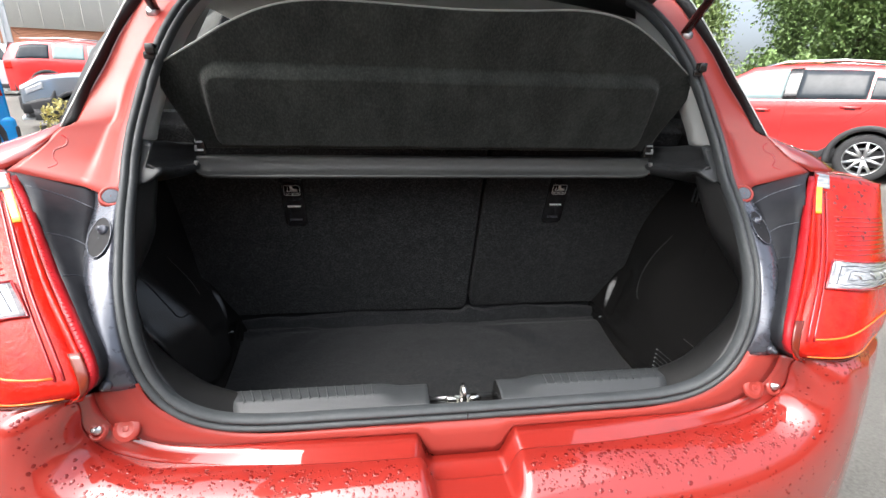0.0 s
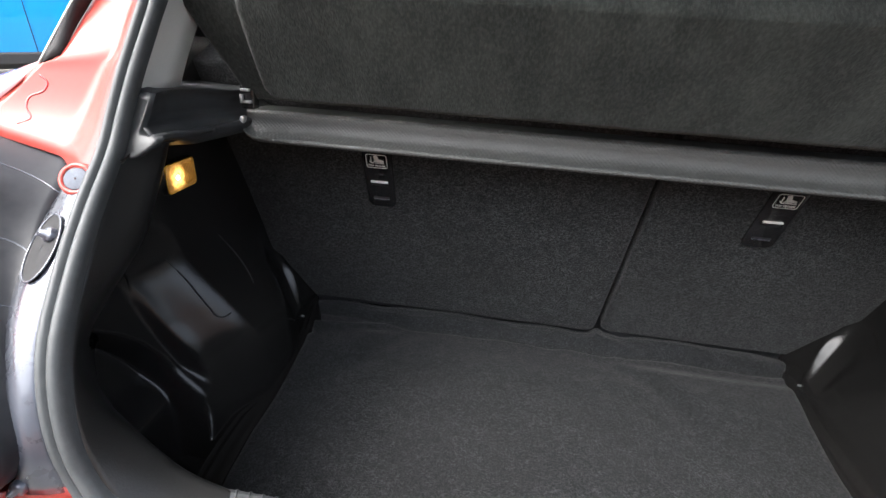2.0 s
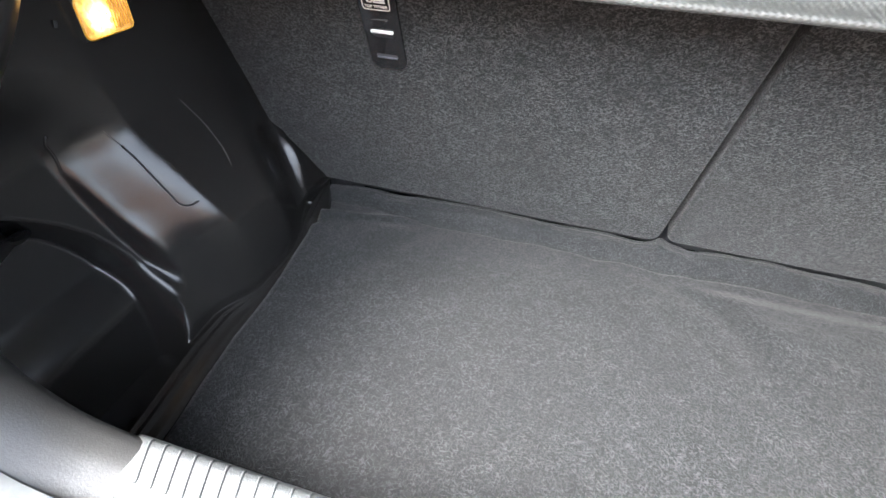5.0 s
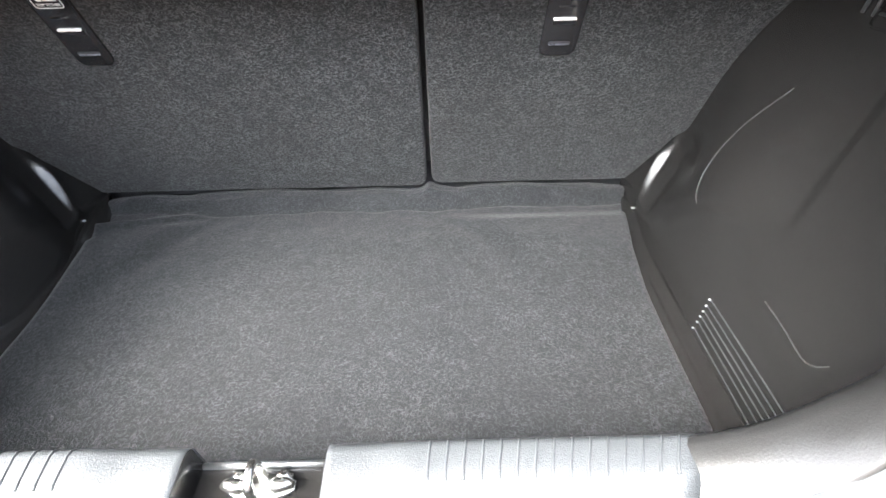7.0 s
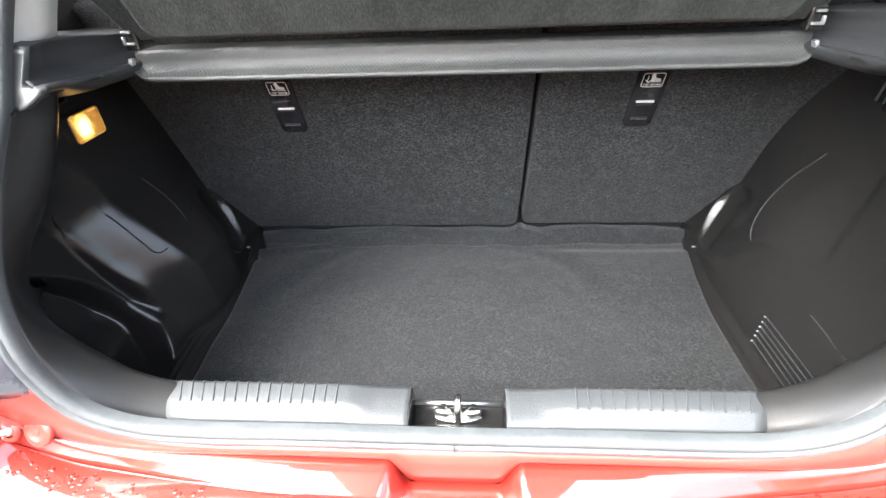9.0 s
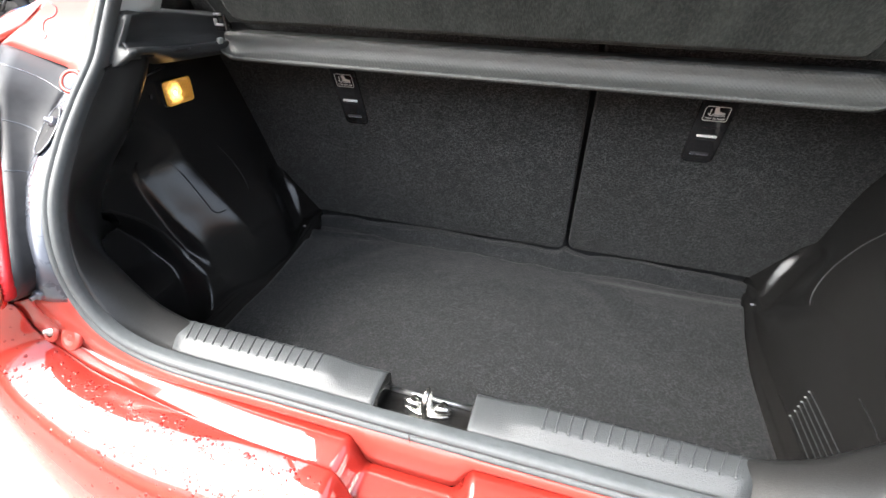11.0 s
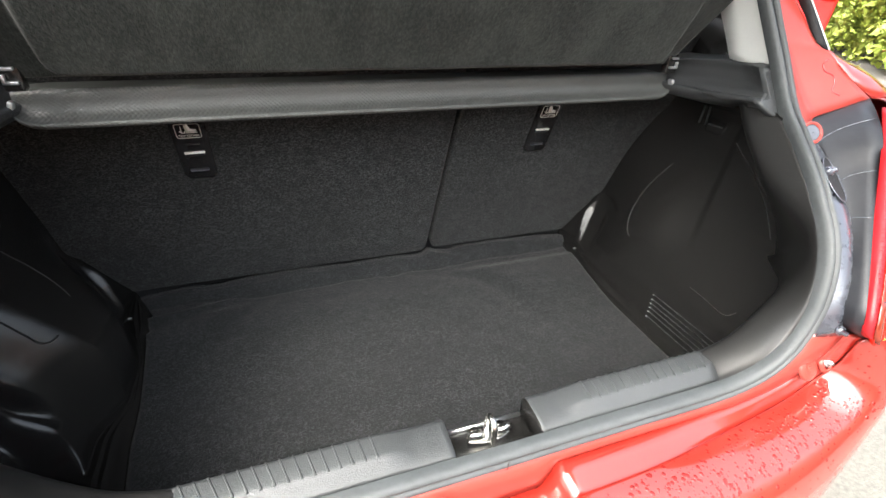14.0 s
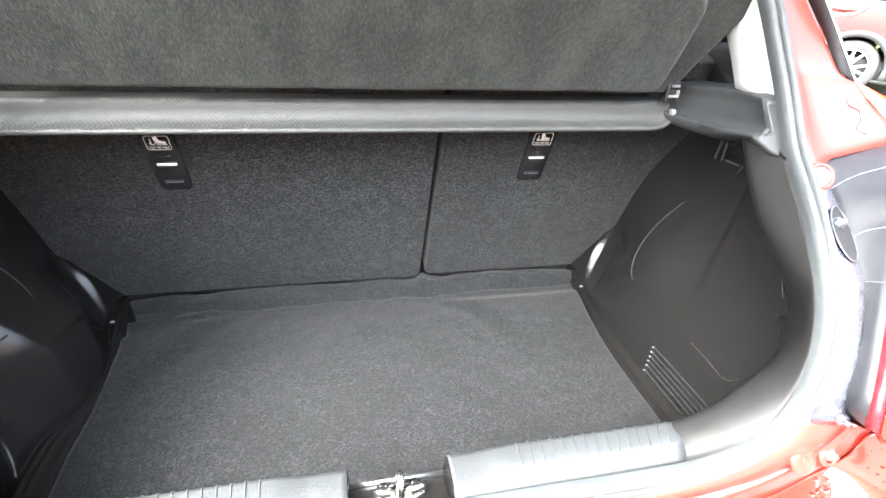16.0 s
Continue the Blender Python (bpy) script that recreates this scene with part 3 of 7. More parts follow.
def tail_lamp(side):
    lamp = thing("tail_lamp", "large red tail lamp cluster with a clear reversing panel, wet", "tail lamp", "tail lamps")
    flip = (lambda b: moved(b, MIRROR)) if side < 0 else (lambda b: b)
    away = (side * 1.5, -1.5, 1.3)
    rows = [[lens_point(u, v) for u in np.linspace(0, 1, 30)] for v in np.linspace(0, 1, 30)]
    solid(part("lens", flip(sheet(rows)), LENSRED, lamp, "red ribbed lens"), 0.004, away)
    # painted shoulder from the lens up to the pillar's tip
    rows = []
    for u in np.linspace(0, 1, 10):
        p, q = lens_point(u, 0.0), np.array([np.interp(u, (0, 0.6, 1), c) for c in ((0.730, 0.786, 0.845), (0.184, 0.188, 0.262), (1.063, 1.067, 1.053))])
        rows.append([p, p * 0.66 + q * 0.34 + np.array([0, 0, 0.004]) * (1 - u), p * 0.33 + q * 0.67 + np.array([0, 0, 0.004]) * (1 - u), q])
    solid(part("lamp_shoulder", flip(sheet(rows)), RED, lamp, "red painted shoulder above the lens"), 0.003, (side * 0.7, 0.1, 4))
    # upright band between the lens and the recess wall
    e = spline([(0.680, 0.138, 1.062), (0.638, 0.094, 1.020)] + LAMP_EDGE[4:8] + [(0.548, -0.050, 0.786)], 30)
    band, bright = [], []
    for k, p in enumerate(e):
        q = lens_point(0, k / 30)
        m = p * 0.5 + q * 0.5
        band.append([p, p + np.array([0.002, -0.008, 0.0]), p * 0.62 + q * 0.38 + np.array([0, -0.009, 0])])
        bright.append([p * 0.62 + q * 0.38 + np.array([0, -0.010, 0]), m + np.array([0.001, -0.011, 0]), q + np.array([-0.003, -0.006, 0]), q + np.array([0.001, 0.002, 0])])
    solid(part("reflector_band", flip(sheet(band)), LENSBAND, lamp, "pinkish red ribbed reflector band"), 0.003, (0, -1.5, 1.0))
    solid(part("light_guide", flip(sheet(bright)), LENSRED, lamp, "bright red light guide"), 0.003, away)
    ribs = []
    for k in range(1, 60):
        i = 30 * k / 60
        p = e[int(i)] + (e[min(30, int(i) + 1)] - e[int(i)]) * (i - int(i))
        q = lens_point(0, k / 60)
        ribs.append(tube([p + np.array([0.003, -0.0088, 0]), p * 0.62 + q * 0.38 + np.array([0, -0.0098, 0.0])], 0.0006, 5))
    tagged(part("ribs", flip(join(*ribs)), LENSBAND, lamp), kind="stuff")
    for u0, r in ((0.035, 0.0022), (0.052, 0.0018)):
        part("inner_ridge", flip(tube([lens_point(u0, v, 0.001) for v in np.linspace(0.10, 0.86, 22)], r, 8)), LENSDARK, lamp)
    pts = [lens_point(u, 0.80 + 0.05 * ss(0.30, 0.05, u), 0.001) for u in np.linspace(0.052, 0.6, 20)]
    part("inner_ridge", flip(tube(pts, 0.0016, 8)), LENSORANGE, lamp, "orange light line in the lens")
    part("inner_ridge", flip(tube([lens_point(u, 0.93, -0.0006) for u in np.linspace(0.035, 0.6, 22)], 0.0014, 8)), LENSORANGE, lamp)
    # slanting ridges moulded into the upper lens
    for k in range(9):
        v0 = 0.25 + 0.026 * k
        part("lens_ridge", flip(tube([lens_point(u, v0 - 0.07 * (u - 0.08), 0.0004) for u in np.linspace(0.085, 0.50, 14)], 0.0009, 5)), LENSDARK, lamp)
    rows = [[lens_point(u, v, 0.0045) for u in np.linspace(0.068 - 0.10 * (v - 0.5), 0.62, 16)] for v in np.linspace(0.49, 0.625, 8)]
    rev = solid(part("reversing_lens", flip(sheet(rows)), LENSCLEAR, lamp, "clear faceted reversing lamp lens"), 0.004, away)
    loop = [(s, 0.49) for s in np.linspace(0.069, 0.62, 9)] + [(s, 0.625) for s in np.linspace(0.62, 0.0555, 9)] + [(0.069, 0.49)]
    part("lens_frame", flip(tube([lens_point(u, v, 0.005) for u, v in loop], 0.0018, 6)), LENSDARK, rev)
    for k in range(4):
        u0, v0, v1 = 0.082 + 0.018 * k, 0.501 + 0.012 * k, 0.614 - 0.012 * k
        ring = [(s, v0) for s in np.linspace(u0, 0.615, 20)] + [(s, v1) for s in np.linspace(0.615, u0 - 0.011, 20)] + [(u0, v0)]
        part("facet", flip(tube([lens_point(u + 0.002 * math.sin(v * 300), v + 0.003 * math.sin(u * (55 + 9 * k) + k), 0.0048) for u, v in ring], 0.0006 + 0.0002 * (k % 2), 5)), (SATIN, GREYPANEL)[k % 2], rev)
    for k in range(5):
        u = 0.15 + 0.09 * k
        part("facet", flip(tube([lens_point(u, 0.548, 0.0048), lens_point(u + 0.02, 0.558, 0.0052), lens_point(u + 0.035, 0.572, 0.0048)], 0.0022, 7)), SATIN, rev)
    # smoked foot of the light guide and the brownish edge under the lens
    rows = []
    for k in np.linspace(22.8, 29.2, 10):
        i = int(k)
        p, q = e[i] + (e[i + 1] - e[i]) * (k - i), lens_point(0, k / 30)
        rows.append([p * (1 - w) + q * w + np.array([0, -0.0125 + 0.004 * abs(w - 0.5), 0]) for w in np.linspace(0.30, 0.97, 6)])
    solid(part("smoked_foot", flip(sheet(rows)), LENSFOOT, lamp, "dark smoked foot of the light guide"), 0.002, away)
    rows = [[lens_point(u, v, 0.0022) for u in np.linspace(0.0, 0.9, 40)] for v in np.linspace(0.955, 0.998, 5)]
    solid(part("lens_rim", flip(sheet(rows)), LENSFOOT, lamp, "brownish rim under the lens"), 0.002, away)
    rows = [[lens_point(u, v, 0.003) for u in np.linspace(0.0, 0.030 + 0.03 * (0.20 - v), 6)] for v in np.linspace(0.05, 0.24, 8)]
    solid(part("indicator_lens", flip(sheet(rows)), AMBERLENS, lamp, "amber indicator corner"), 0.003, away)
    # whitish sheet on the lens top: the sky's reflection put in as colour
    rows = [[lens_point(u, v, 0.003) for u in np.linspace(0.0, 0.07, 6)] for v in np.linspace(0.0, 0.085, 4)]
    solid(part("sky_reflection_patch", flip(sheet(rows)), LENSCLEAR, lamp, "pale top corner of the lens, a sky reflection put into its colour"), 0.003, away)
    return lamp


for s in (1, -1):
    tail_lamp(s)


# red inner panel under the seal, ledge, handle notch and bumper cover
def notch(x):
    return 1 - ss(0.054, 0.082, abs(x))


SEAM = [(0.0, -0.068, 0.660), (0.2, -0.061, 0.656), (0.3, -0.050, 0.652), (0.4, -0.039, 0.652), (0.48, -0.031, 0.659), (0.535, -0.026, 0.682), (0.556, -0.034, 0.725), (0.549, -0.046, 0.782)]
LEDGE = [(0.0, -0.018, 0.667), (0.2, -0.018, 0.669), (0.3, -0.019, 0.671), (0.4, -0.020, 0.674), (0.47, -0.020, 0.686), (0.515, -0.020, 0.712), (0.530, -0.026, 0.745), (0.532, -0.032, 0.783)]


def inner_panel():
    """From the seal down to the ledge, swept round the corner to the foot of the lamp."""
    led = spline(LEDGE, 60)
    rows = []
    n = len(led)
    top = spline([(0.0, -0.0145, 0.684), (0.2, -0.0145, 0.685), (0.32, -0.018, 0.688), (0.398, -0.022, 0.706), (0.446, -0.025, 0.738), (0.469, -0.023, 0.764), (0.479, -0.018, 0.786)], 60)
    for k in range(n):
        t, l = top[k], led[k].copy()
        l[2] -= 0.045 * notch(l[0])
        rows.append([t, t * 0.6 + l * 0.4 + np.array([0, -0.002, 0]), t * 0.25 + l * 0.75 + np.array([0, -0.0015, 0]), l])
    rest = [[(-p[0], p[1], p[2]) for p in r] for r in rows[:0:-1]]
    return sheet(rest + rows)


solid(part("inner_panel", inner_panel(), RED_SATIN, car, "red lower panel under the boot seal"), 0.003)


def ledge():
    A, B = spline(LEDGE, 120), spline(SEAM, 120)
    rows = []
    for a, b in zip(A, B):
        a, b = a.copy(), b.copy()
        drop = 0.045 * notch(a[0])
        a[2] -= drop
        step = -0.0065 * (1 - ss(0.42, 0.50, a[0]))
        c = a + (b - a) * 0.85 + np.array([0, 0, step - drop * 0.85])
        d = a + (b - a) * 0.91 + np.array([0, 0, step * 0.9 - drop * 0.91])
        b[2] -= drop
        rows.append([a, a * 0.6 + c * 0.4, a * 0.05 + c * 0.95, c, d, b + np.array([0, 0.002, -0.002])])
    rest = [[(-p[0], p[1], p[2]) for p in r] for r in rows[:0:-1]]
    return sheet(rest + rows)


solid(part("ledge", ledge(), RED, car, "red ledge with a handle notch"), 0.003)


def bumper():
    top = spline(SEAM + [(0.62, -0.060, 0.780), (0.697, -0.020, 0.780), (0.770, 0.078, 0.780), (0.815, 0.28, 0.775)], 200)
    crest = spline([(0.0, -0.124, 0.634), (0.2, -0.119, 0.636), (0.33, -0.112, 0.638), (0.45, -0.100, 0.644), (0.54, -0.088, 0.658), (0.585, -0.082, 0.690), (0.60, -0.080, 0.730), (0.612, -0.078, 0.764),
                    (0.640, -0.066, 0.766), (0.705, -0.034, 0.764), (0.783, 0.066, 0.766), (0.826, 0.28, 0.76)], 200)
    bulge = spline([(0.0, -0.152, 0.58), (0.2, -0.149, 0.58), (0.35, -0.140, 0.585), (0.48, -0.122, 0.59), (0.575, -0.100, 0.60), (0.62, -0.088, 0.615), (0.65, -0.078, 0.63), (0.672, -0.069, 0.64),
                    (0.695, -0.054, 0.645), (0.745, -0.015, 0.645), (0.812, 0.075, 0.65), (0.845, 0.28, 0.64)], 200)
    low = spline([(0.0, -0.150, 0.44), (0.2, -0.148, 0.44), (0.36, -0.138, 0.44), (0.50, -0.115, 0.44), (0.60, -0.088, 0.44), (0.645, -0.070, 0.44), (0.675, -0.058, 0.44), (0.70, -0.046, 0.44),
                  (0.725, -0.030, 0.44), (0.775, 0.018, 0.44), (0.825, 0.10, 0.44), (0.85, 0.28, 0.44)], 200)
    rows = []
    for a, b, c, d in zip(top, crest, bulge, low):
        a, b, c, d = flare(a), flare(b), flare(c), flare(d)
        k = notch(a[0])
        a[2] -= 0.045 * k
        b[2] -= 0.022 * k
        e = np.array([d[0] * 0.97, d[1] + 0.03, 0.30])
        f = np.array([d[0] * 0.94, d[1] + 0.09, 0.24])
        shelf_pts = [a + (b - a) * w + np.array([0, 0, 0.0075 * math.sin(math.pi * w) * (1 - k) * ss(0.62, 0.50, a[0])]) for w in (0.0, 0.04, 0.2, 0.4, 0.6, 0.8, 0.93)]
        rows.append(shelf_pts + list(spline([b + (b - a) * 0.01 + np.array([0, 0, -0.0012]), b * 0.80 + c * 0.20 + np.array([0, -0.004, 0.001]), c, d, e, f], 20)))
    rest = [[(-p[0], p[1], p[2]) for p in r] for r in rows[:0:-1]]
    BUMPER_ROWS.extend([[np.array(p, float) for p in r] for r in rest + rows])
    return sheet(rest + rows)


BUMPER_ROWS = []
solid(part("bumper", bumper(), RED, car, "glossy red rear bumper beaded with raindrops"), 0.004)
for x in (0.345, -0.345):
    m = Matrix.Translation((x, -0.1425, 0.575)) @ Euler((radians(-12), 0, radians(8 if x > 0 else -8))).to_matrix().to_4x4()
    part("parking_sensor", moved(lathe([(0.001, -0.002), (0.009, -0.002), (0.0095, 0.0), (0.0115, -0.0015), (0.012, 0.002)], 20, 'Y'), m), SATIN, car)


def plug():
    return moved(join(lathe([(0.001, -0.0022), (0.0085, -0.0022), (0.0095, -0.0030), (0.0115, -0.0030), (0.0125, -0.0018), (0.0155, -0.0012), (0.0170, 0.001), (0.0172, 0.008)], 26, 'Y'),
                      box(-0.0035, 0.0035, -0.0034, -0.001, -0.0035, 0.0035, 0.0008)), Matrix.Translation((0.502, -0.0275, 0.719)) @ Euler((radians(-30), 0, radians(4))).to_matrix().to_4x4() @ Matrix.Diagonal((1.12, 0.55, 1.12, 1)))


both("plug", plug, RED_SATIN, car, "round red blanking plug")
both("bolt_seat", lambda: moved(lathe([(0.0085, 0.0005), (0.0100, -0.0016), (0.0125, -0.0016), (0.0150, 0.003)], 24, 'Y'), Matrix.Translation((0.541, -0.0275, 0.718)) @ Euler((radians(-28), 0, radians(6))).to_matrix().to_4x4()), RED_SATIN, car)
both("bolt", small_bolt((0.541, -0.0255, 0.719), 0.0062, (-28, 0, 6)), SATIN, car)

# ---- the boot: sill, side trims, floor, seats, shelf ----
def trim_rows(i0, i1, side=1):
    prof = [(-0.011, 0.006), (-0.0125, 0.012), (-0.0150, 0.018), (-0.0160, 0.034), (-0.0165, 0.054), (-0.0145, 0.064), (-0.008, 0.070), (0.02, 0.073), (0.07, 0.076), (0.135, 0.080), (0.160, 0.082)]
    joint = [(0.004, 0.006), (0.005, 0.014), (0.0025, 0.026), (-0.0055, 0.041), (-0.0069, 0.062), (-0.005, 0.068), (0.0, 0.072), (0.02, 0.075), (0.07, 0.078), (0.135, 0.081), (0.16, 0.082)]
    slim = [(-0.010, 0.006), (-0.010, 0.010), (-0.008, 0.015), (-0.004, 0.022), (0.003, 0.030), (0.012, 0.040), (0.027, 0.056), (0.050, 0.080), (0.085, 0.114), (0.130, 0.157), (0.215, 0.236)]
    crown = [(-0.010, 0.006), (-0.012, 0.012), (-0.016, 0.022), (-0.021, 0.034), (-0.0245, 0.046), (-0.0245, 0.056), (-0.017, 0.069), (0.004, 0.087), (0.045, 0.117), (0.110, 0.162), (0.215, 0.236)]
    rows = []
    for i in range(i0, i1):
        w = ss(0.74, 0.90, HALF[i][2])
        c = ss(0.91, 1.02, HALF[i][2])
        j = 1 - ss(I_JOINT - 1, I_JOINT + 8, i)
        here = []
        for (a, d), (a2, d2), (a3, d3), (a4, d4) in zip(prof, slim, joint, crown):
            a2, d2 = a2 * (1 - c) + a4 * c, d2 * (1 - c) + d4 * c
            a, d = a * (1 - w) + a2 * w, d * (1 - w) + d2 * w
            here.append((a * (1 - j) + a3 * j, d * (1 - j) + d3 * j))
        rows += ring_rows(here, i, i + 1, side)
    return rows


I_JOINT = int(np.argmin(np.abs(HALF[:60, 0] - 0.362)))
I_TOP = int(np.argmin(np.abs(HALF[:90, 2] - 1.046)))


def corner_trim():
    """The trim from the sill up to the shelf bracket; past the seal's bend only its deep side goes on, tucked under the bracket."""
    rows = trim_rows(I_JOINT - 1, I_TOP + 1)
    last = rows[-1]
    for row in trim_rows(I_TOP + 1, I_TOP + 13):
        here = []
        for k, (p, q) in enumerate(zip(last, row)):
            w = min(1.0, k / 3)
            here.append((p[0] + (q[0] - p[0]) * w, p[1] + (q[1] - p[1]) * w, min(p[2] + (q[2] - p[2]) * w, 1.048)))
        rows.append(here)
    return sheet(rows)


for s in (1, -1):
    bm = corner_trim()
    if s < 0:
        moved(bm, MIRROR)
    t = tagged(solid(part("corner_trim", bm, CORNER), 0.003, (0, 1.0, 1.05)), "grained charcoal plastic corner trim curving up from the boot sill", "boot trim", "boot corner trims")


def sill_section(x):
    """Height and depth points of the sill plate at a station: a sloping lip and a raised band towards the ends, a plain low band by the striker."""
    k = ss(0.098, 0.140, abs(x))
    base = [(0.0045, 0.7030), (0.0085, 0.7055 + 0.0008 * k), (0.0160, 0.7080 + 0.0030 * k), (0.0225, 0.7090 + 0.0058 * k), (0.0250, 0.7094 + 0.0071 * k), (0.0285, 0.7098 + 0.0075 * k), (0.034, 0.7104 + 0.0072 * k), (0.052, 0.7116 + 0.0062 * k), (0.0575, 0.7100 + 0.0060 * k), (0.0625, 0.7060 + 0.003 * k), (0.066, 0.700), (0.069, 0.66), (0.074, 0.56), (0.076, 0.535)]
    lean = 0.33 * ss(0.25, 0.363, abs(x))
    return [(x + lean * min(y, 0.07), y, z) for y, z in base]


def sill_plate(side):
    inner = 0.0645 if side > 0 else 0.0570
    xs = np.concatenate([np.linspace(inner, 0.094, 6), np.linspace(0.098, 0.142, 12), np.linspace(0.16, 0.3625, 14)])
    bm = sheet([sill_section(x) for x in xs])
    sill = thing("sill_plate", "dark grey ribbed plastic scuff plate along the boot sill", "sill plate", "sill plates")
    if side < 0:
        moved(bm, MIRROR)
    solid(part("plate", bm, TRIM, sill), 0.003, (0.2 * side, 1.2, 2.2))
    wall = sheet([[(inner, y, z), (inner - 0.001, y, z - 0.0015), (inner - 0.003, y, min(z, 0.672))] for _, y, z in sill_section(inner)[:10]])
    if side < 0:
        moved(wall, MIRROR)
    solid(part("end_wall", wall, PLASTIC, sill), 0.003, (0, 0.03, 0.69))
    for k in range(15):
        x = 0.150 + k * 0.0145
        lean = 0.003 + 0.010 * k / 14
        rib = tube([(x, 0.0245, 0.7158), (x, 0.0270, 0.7172), (x + lean * 0.2, 0.034, 0.7177), (x + lean * 0.8, 0.052, 0.7179), (x + lean, 0.0575, 0.7160), (x + lean, 0.060, 0.7125)], [0.0020, 0.0018, 0.0012, 0.0012, 0.0014, 0.0012], 6)
        if side < 0:
            moved(rib, MIRROR)
        part("rib", rib, TRIM, sill)
    return sill


for s in (1, -1):
    sill_plate(s)

# striker well
well = thing("striker_well", "black plastic well for the boot latch in the sill", "latch well")
part("well_floor", sheet([[(x, 0.0045, 0.700), (x, 0.012, 0.690), (x, 0.030, 0.676), (x, 0.058, 0.676), (x, 0.064, 0.674), (x, 0.068, 0.64), (x, 0.075, 0.535)] for x in np.linspace(-0.057, 0.0645, 8)]), PLASTIC, well)
part("well_edge", tube([(-0.0545, 0.0605, 0.6775), (0.0615, 0.0605, 0.6775)], 0.0030, 8), SATIN, well, "bright satin edge of the well")
striker = thing("latch_striker", "bright steel latch loop bolted into the sill well", "latch")
loop = [(0, 0.026, 0.677), (0, 0.0255, 0.700), (0, 0.0285, 0.7105), (0, 0.036, 0.7145), (0, 0.0435, 0.7125), (0, 0.0475, 0.703), (0, 0.0485, 0.677)]
part("loop", moved(tube(spline(loop, 26), 0.0042, 12), Matrix.Translation((0.004, 0, 0))), STEEL, striker)
part("base_plate", moved(prism([(-0.030, -0.004), (-0.022, -0.008), (-0.010, -0.011), (0.010, -0.011), (0.022, -0.008), (0.030, -0.004), (0.030, 0.004), (0.022, 0.008), (0.010, 0.011), (-0.010, 0.011), (-0.022, 0.008), (-0.030, 0.004)], 0.003, 0.0008), Matrix.Translation((0.004, 0.040, 0.681)) @ Euler((radians(-90), 0, 0)).to_matrix().to_4x4()), STEEL, striker)
for s in (1, -1):
    ear = [(0.004 + s * x, 0.037 + y, z) for x, y, z in ((0.008, 0.0, 0.684), (0.016, -0.001, 0.690), (0.024, 0.0, 0.691), (0.030, 0.001, 0.688))]
    part("ear", tube(spline(ear, 12), [0.0035 + 0.0028 * math.sin(math.pi * k / 12) for k in range(13)], 10), STEEL, striker, "curved steel ear of the latch base")
    part("bolt", moved(lathe([(0.001, 0.006), (0.0045, 0.006), (0.0055, 0.001), (0.0075, 0.0005), (0.0075, -0.002)], 12), Matrix.Translation((0.004 + s * 0.0195, 0.0465, 0.6835))), STEEL, striker)


# side trims as gently shaped panels
WALL_BACK = ([0.53, 0.56, 0.60, 0.625, 0.66, 0.70, 0.95, 1.06], [0.565, 0.570, 0.585, 0.595, 0.612, 0.636, 0.638, 0.645])


def post_bulge(y, z):
    """The rounded post that each side trim forms against the seat back."""
    depth = np.interp(z, [0.53, 0.55, 0.575, 0.60, 0.63, 0.65, 0.665, 0.69, 0.715], [0.0, 0.004, 0.009, 0.015, 0.019, 0.020, 0.017, 0.006, 0.0])
    return depth * math.exp(-abs((y - 0.648 - 0.24 * (z - 0.57)) / 0.0110) ** 2.2) - 0.006 * ss(0.545, 0.57, z) * ss(0.690, 0.64, z) * math.exp(-((y - 0.606) / 0.020) ** 2)


def wall_right(y, z):
    b = np.interp(z, [0.53, 0.545, 0.60, 0.70, 0.80, 0.90, 0.97, 1.06], [0.549, 0.553, 0.562, 0.590, 0.622, 0.662, 0.690, 0.698])
    b = b + (np.interp(z, *WALL_BACK) - b) * ss(0.50, 0.66, y)
    b += 0.022 * ss(0.45, 0.20, y) * ss(0.62, 0.80, z)
    b -= 0.022 * math.exp(-((y - 0.445) / 0.085) ** 2 - ((z - 0.725) / 0.10) ** 2)
    crease = 0.321 + 0.20 * (z - 0.750)
    b -= 0.0060 * ss(crease + 0.008, crease - 0.008, y) * ss(0.70, 0.79, z)
    return b - post_bulge(y, z)


HUMP = ([0.53, 0.545, 0.62, 0.66, 0.685, 0.705, 0.815, 0.826, 0.84, 0.93, 1.06], [0.518, 0.521, 0.523, 0.526, 0.531, 0.540, 0.617, 0.623, 0.627, 0.635, 0.641])
BAY = ([0.53, 0.545, 0.58, 0.63, 0.70, 0.767, 0.82, 0.86, 0.90, 0.93, 1.06], [0.553, 0.560, 0.583, 0.602, 0.634, 0.659, 0.672, 0.668, 0.648, 0.640, 0.641])
RAMP = ([0.53, 0.60, 0.636, 0.685, 0.705, 0.815, 0.83, 0.86, 0.93, 1.06], [0.552, 0.570, 0.572, 0.570, 0.574, 0.647, 0.652, 0.650, 0.638, 0.641])
RAMP_EDGE = ([0.53, 0.63, 0.741, 0.82, 0.90], [0.320, 0.316, 0.298, 0.288, 0.272])


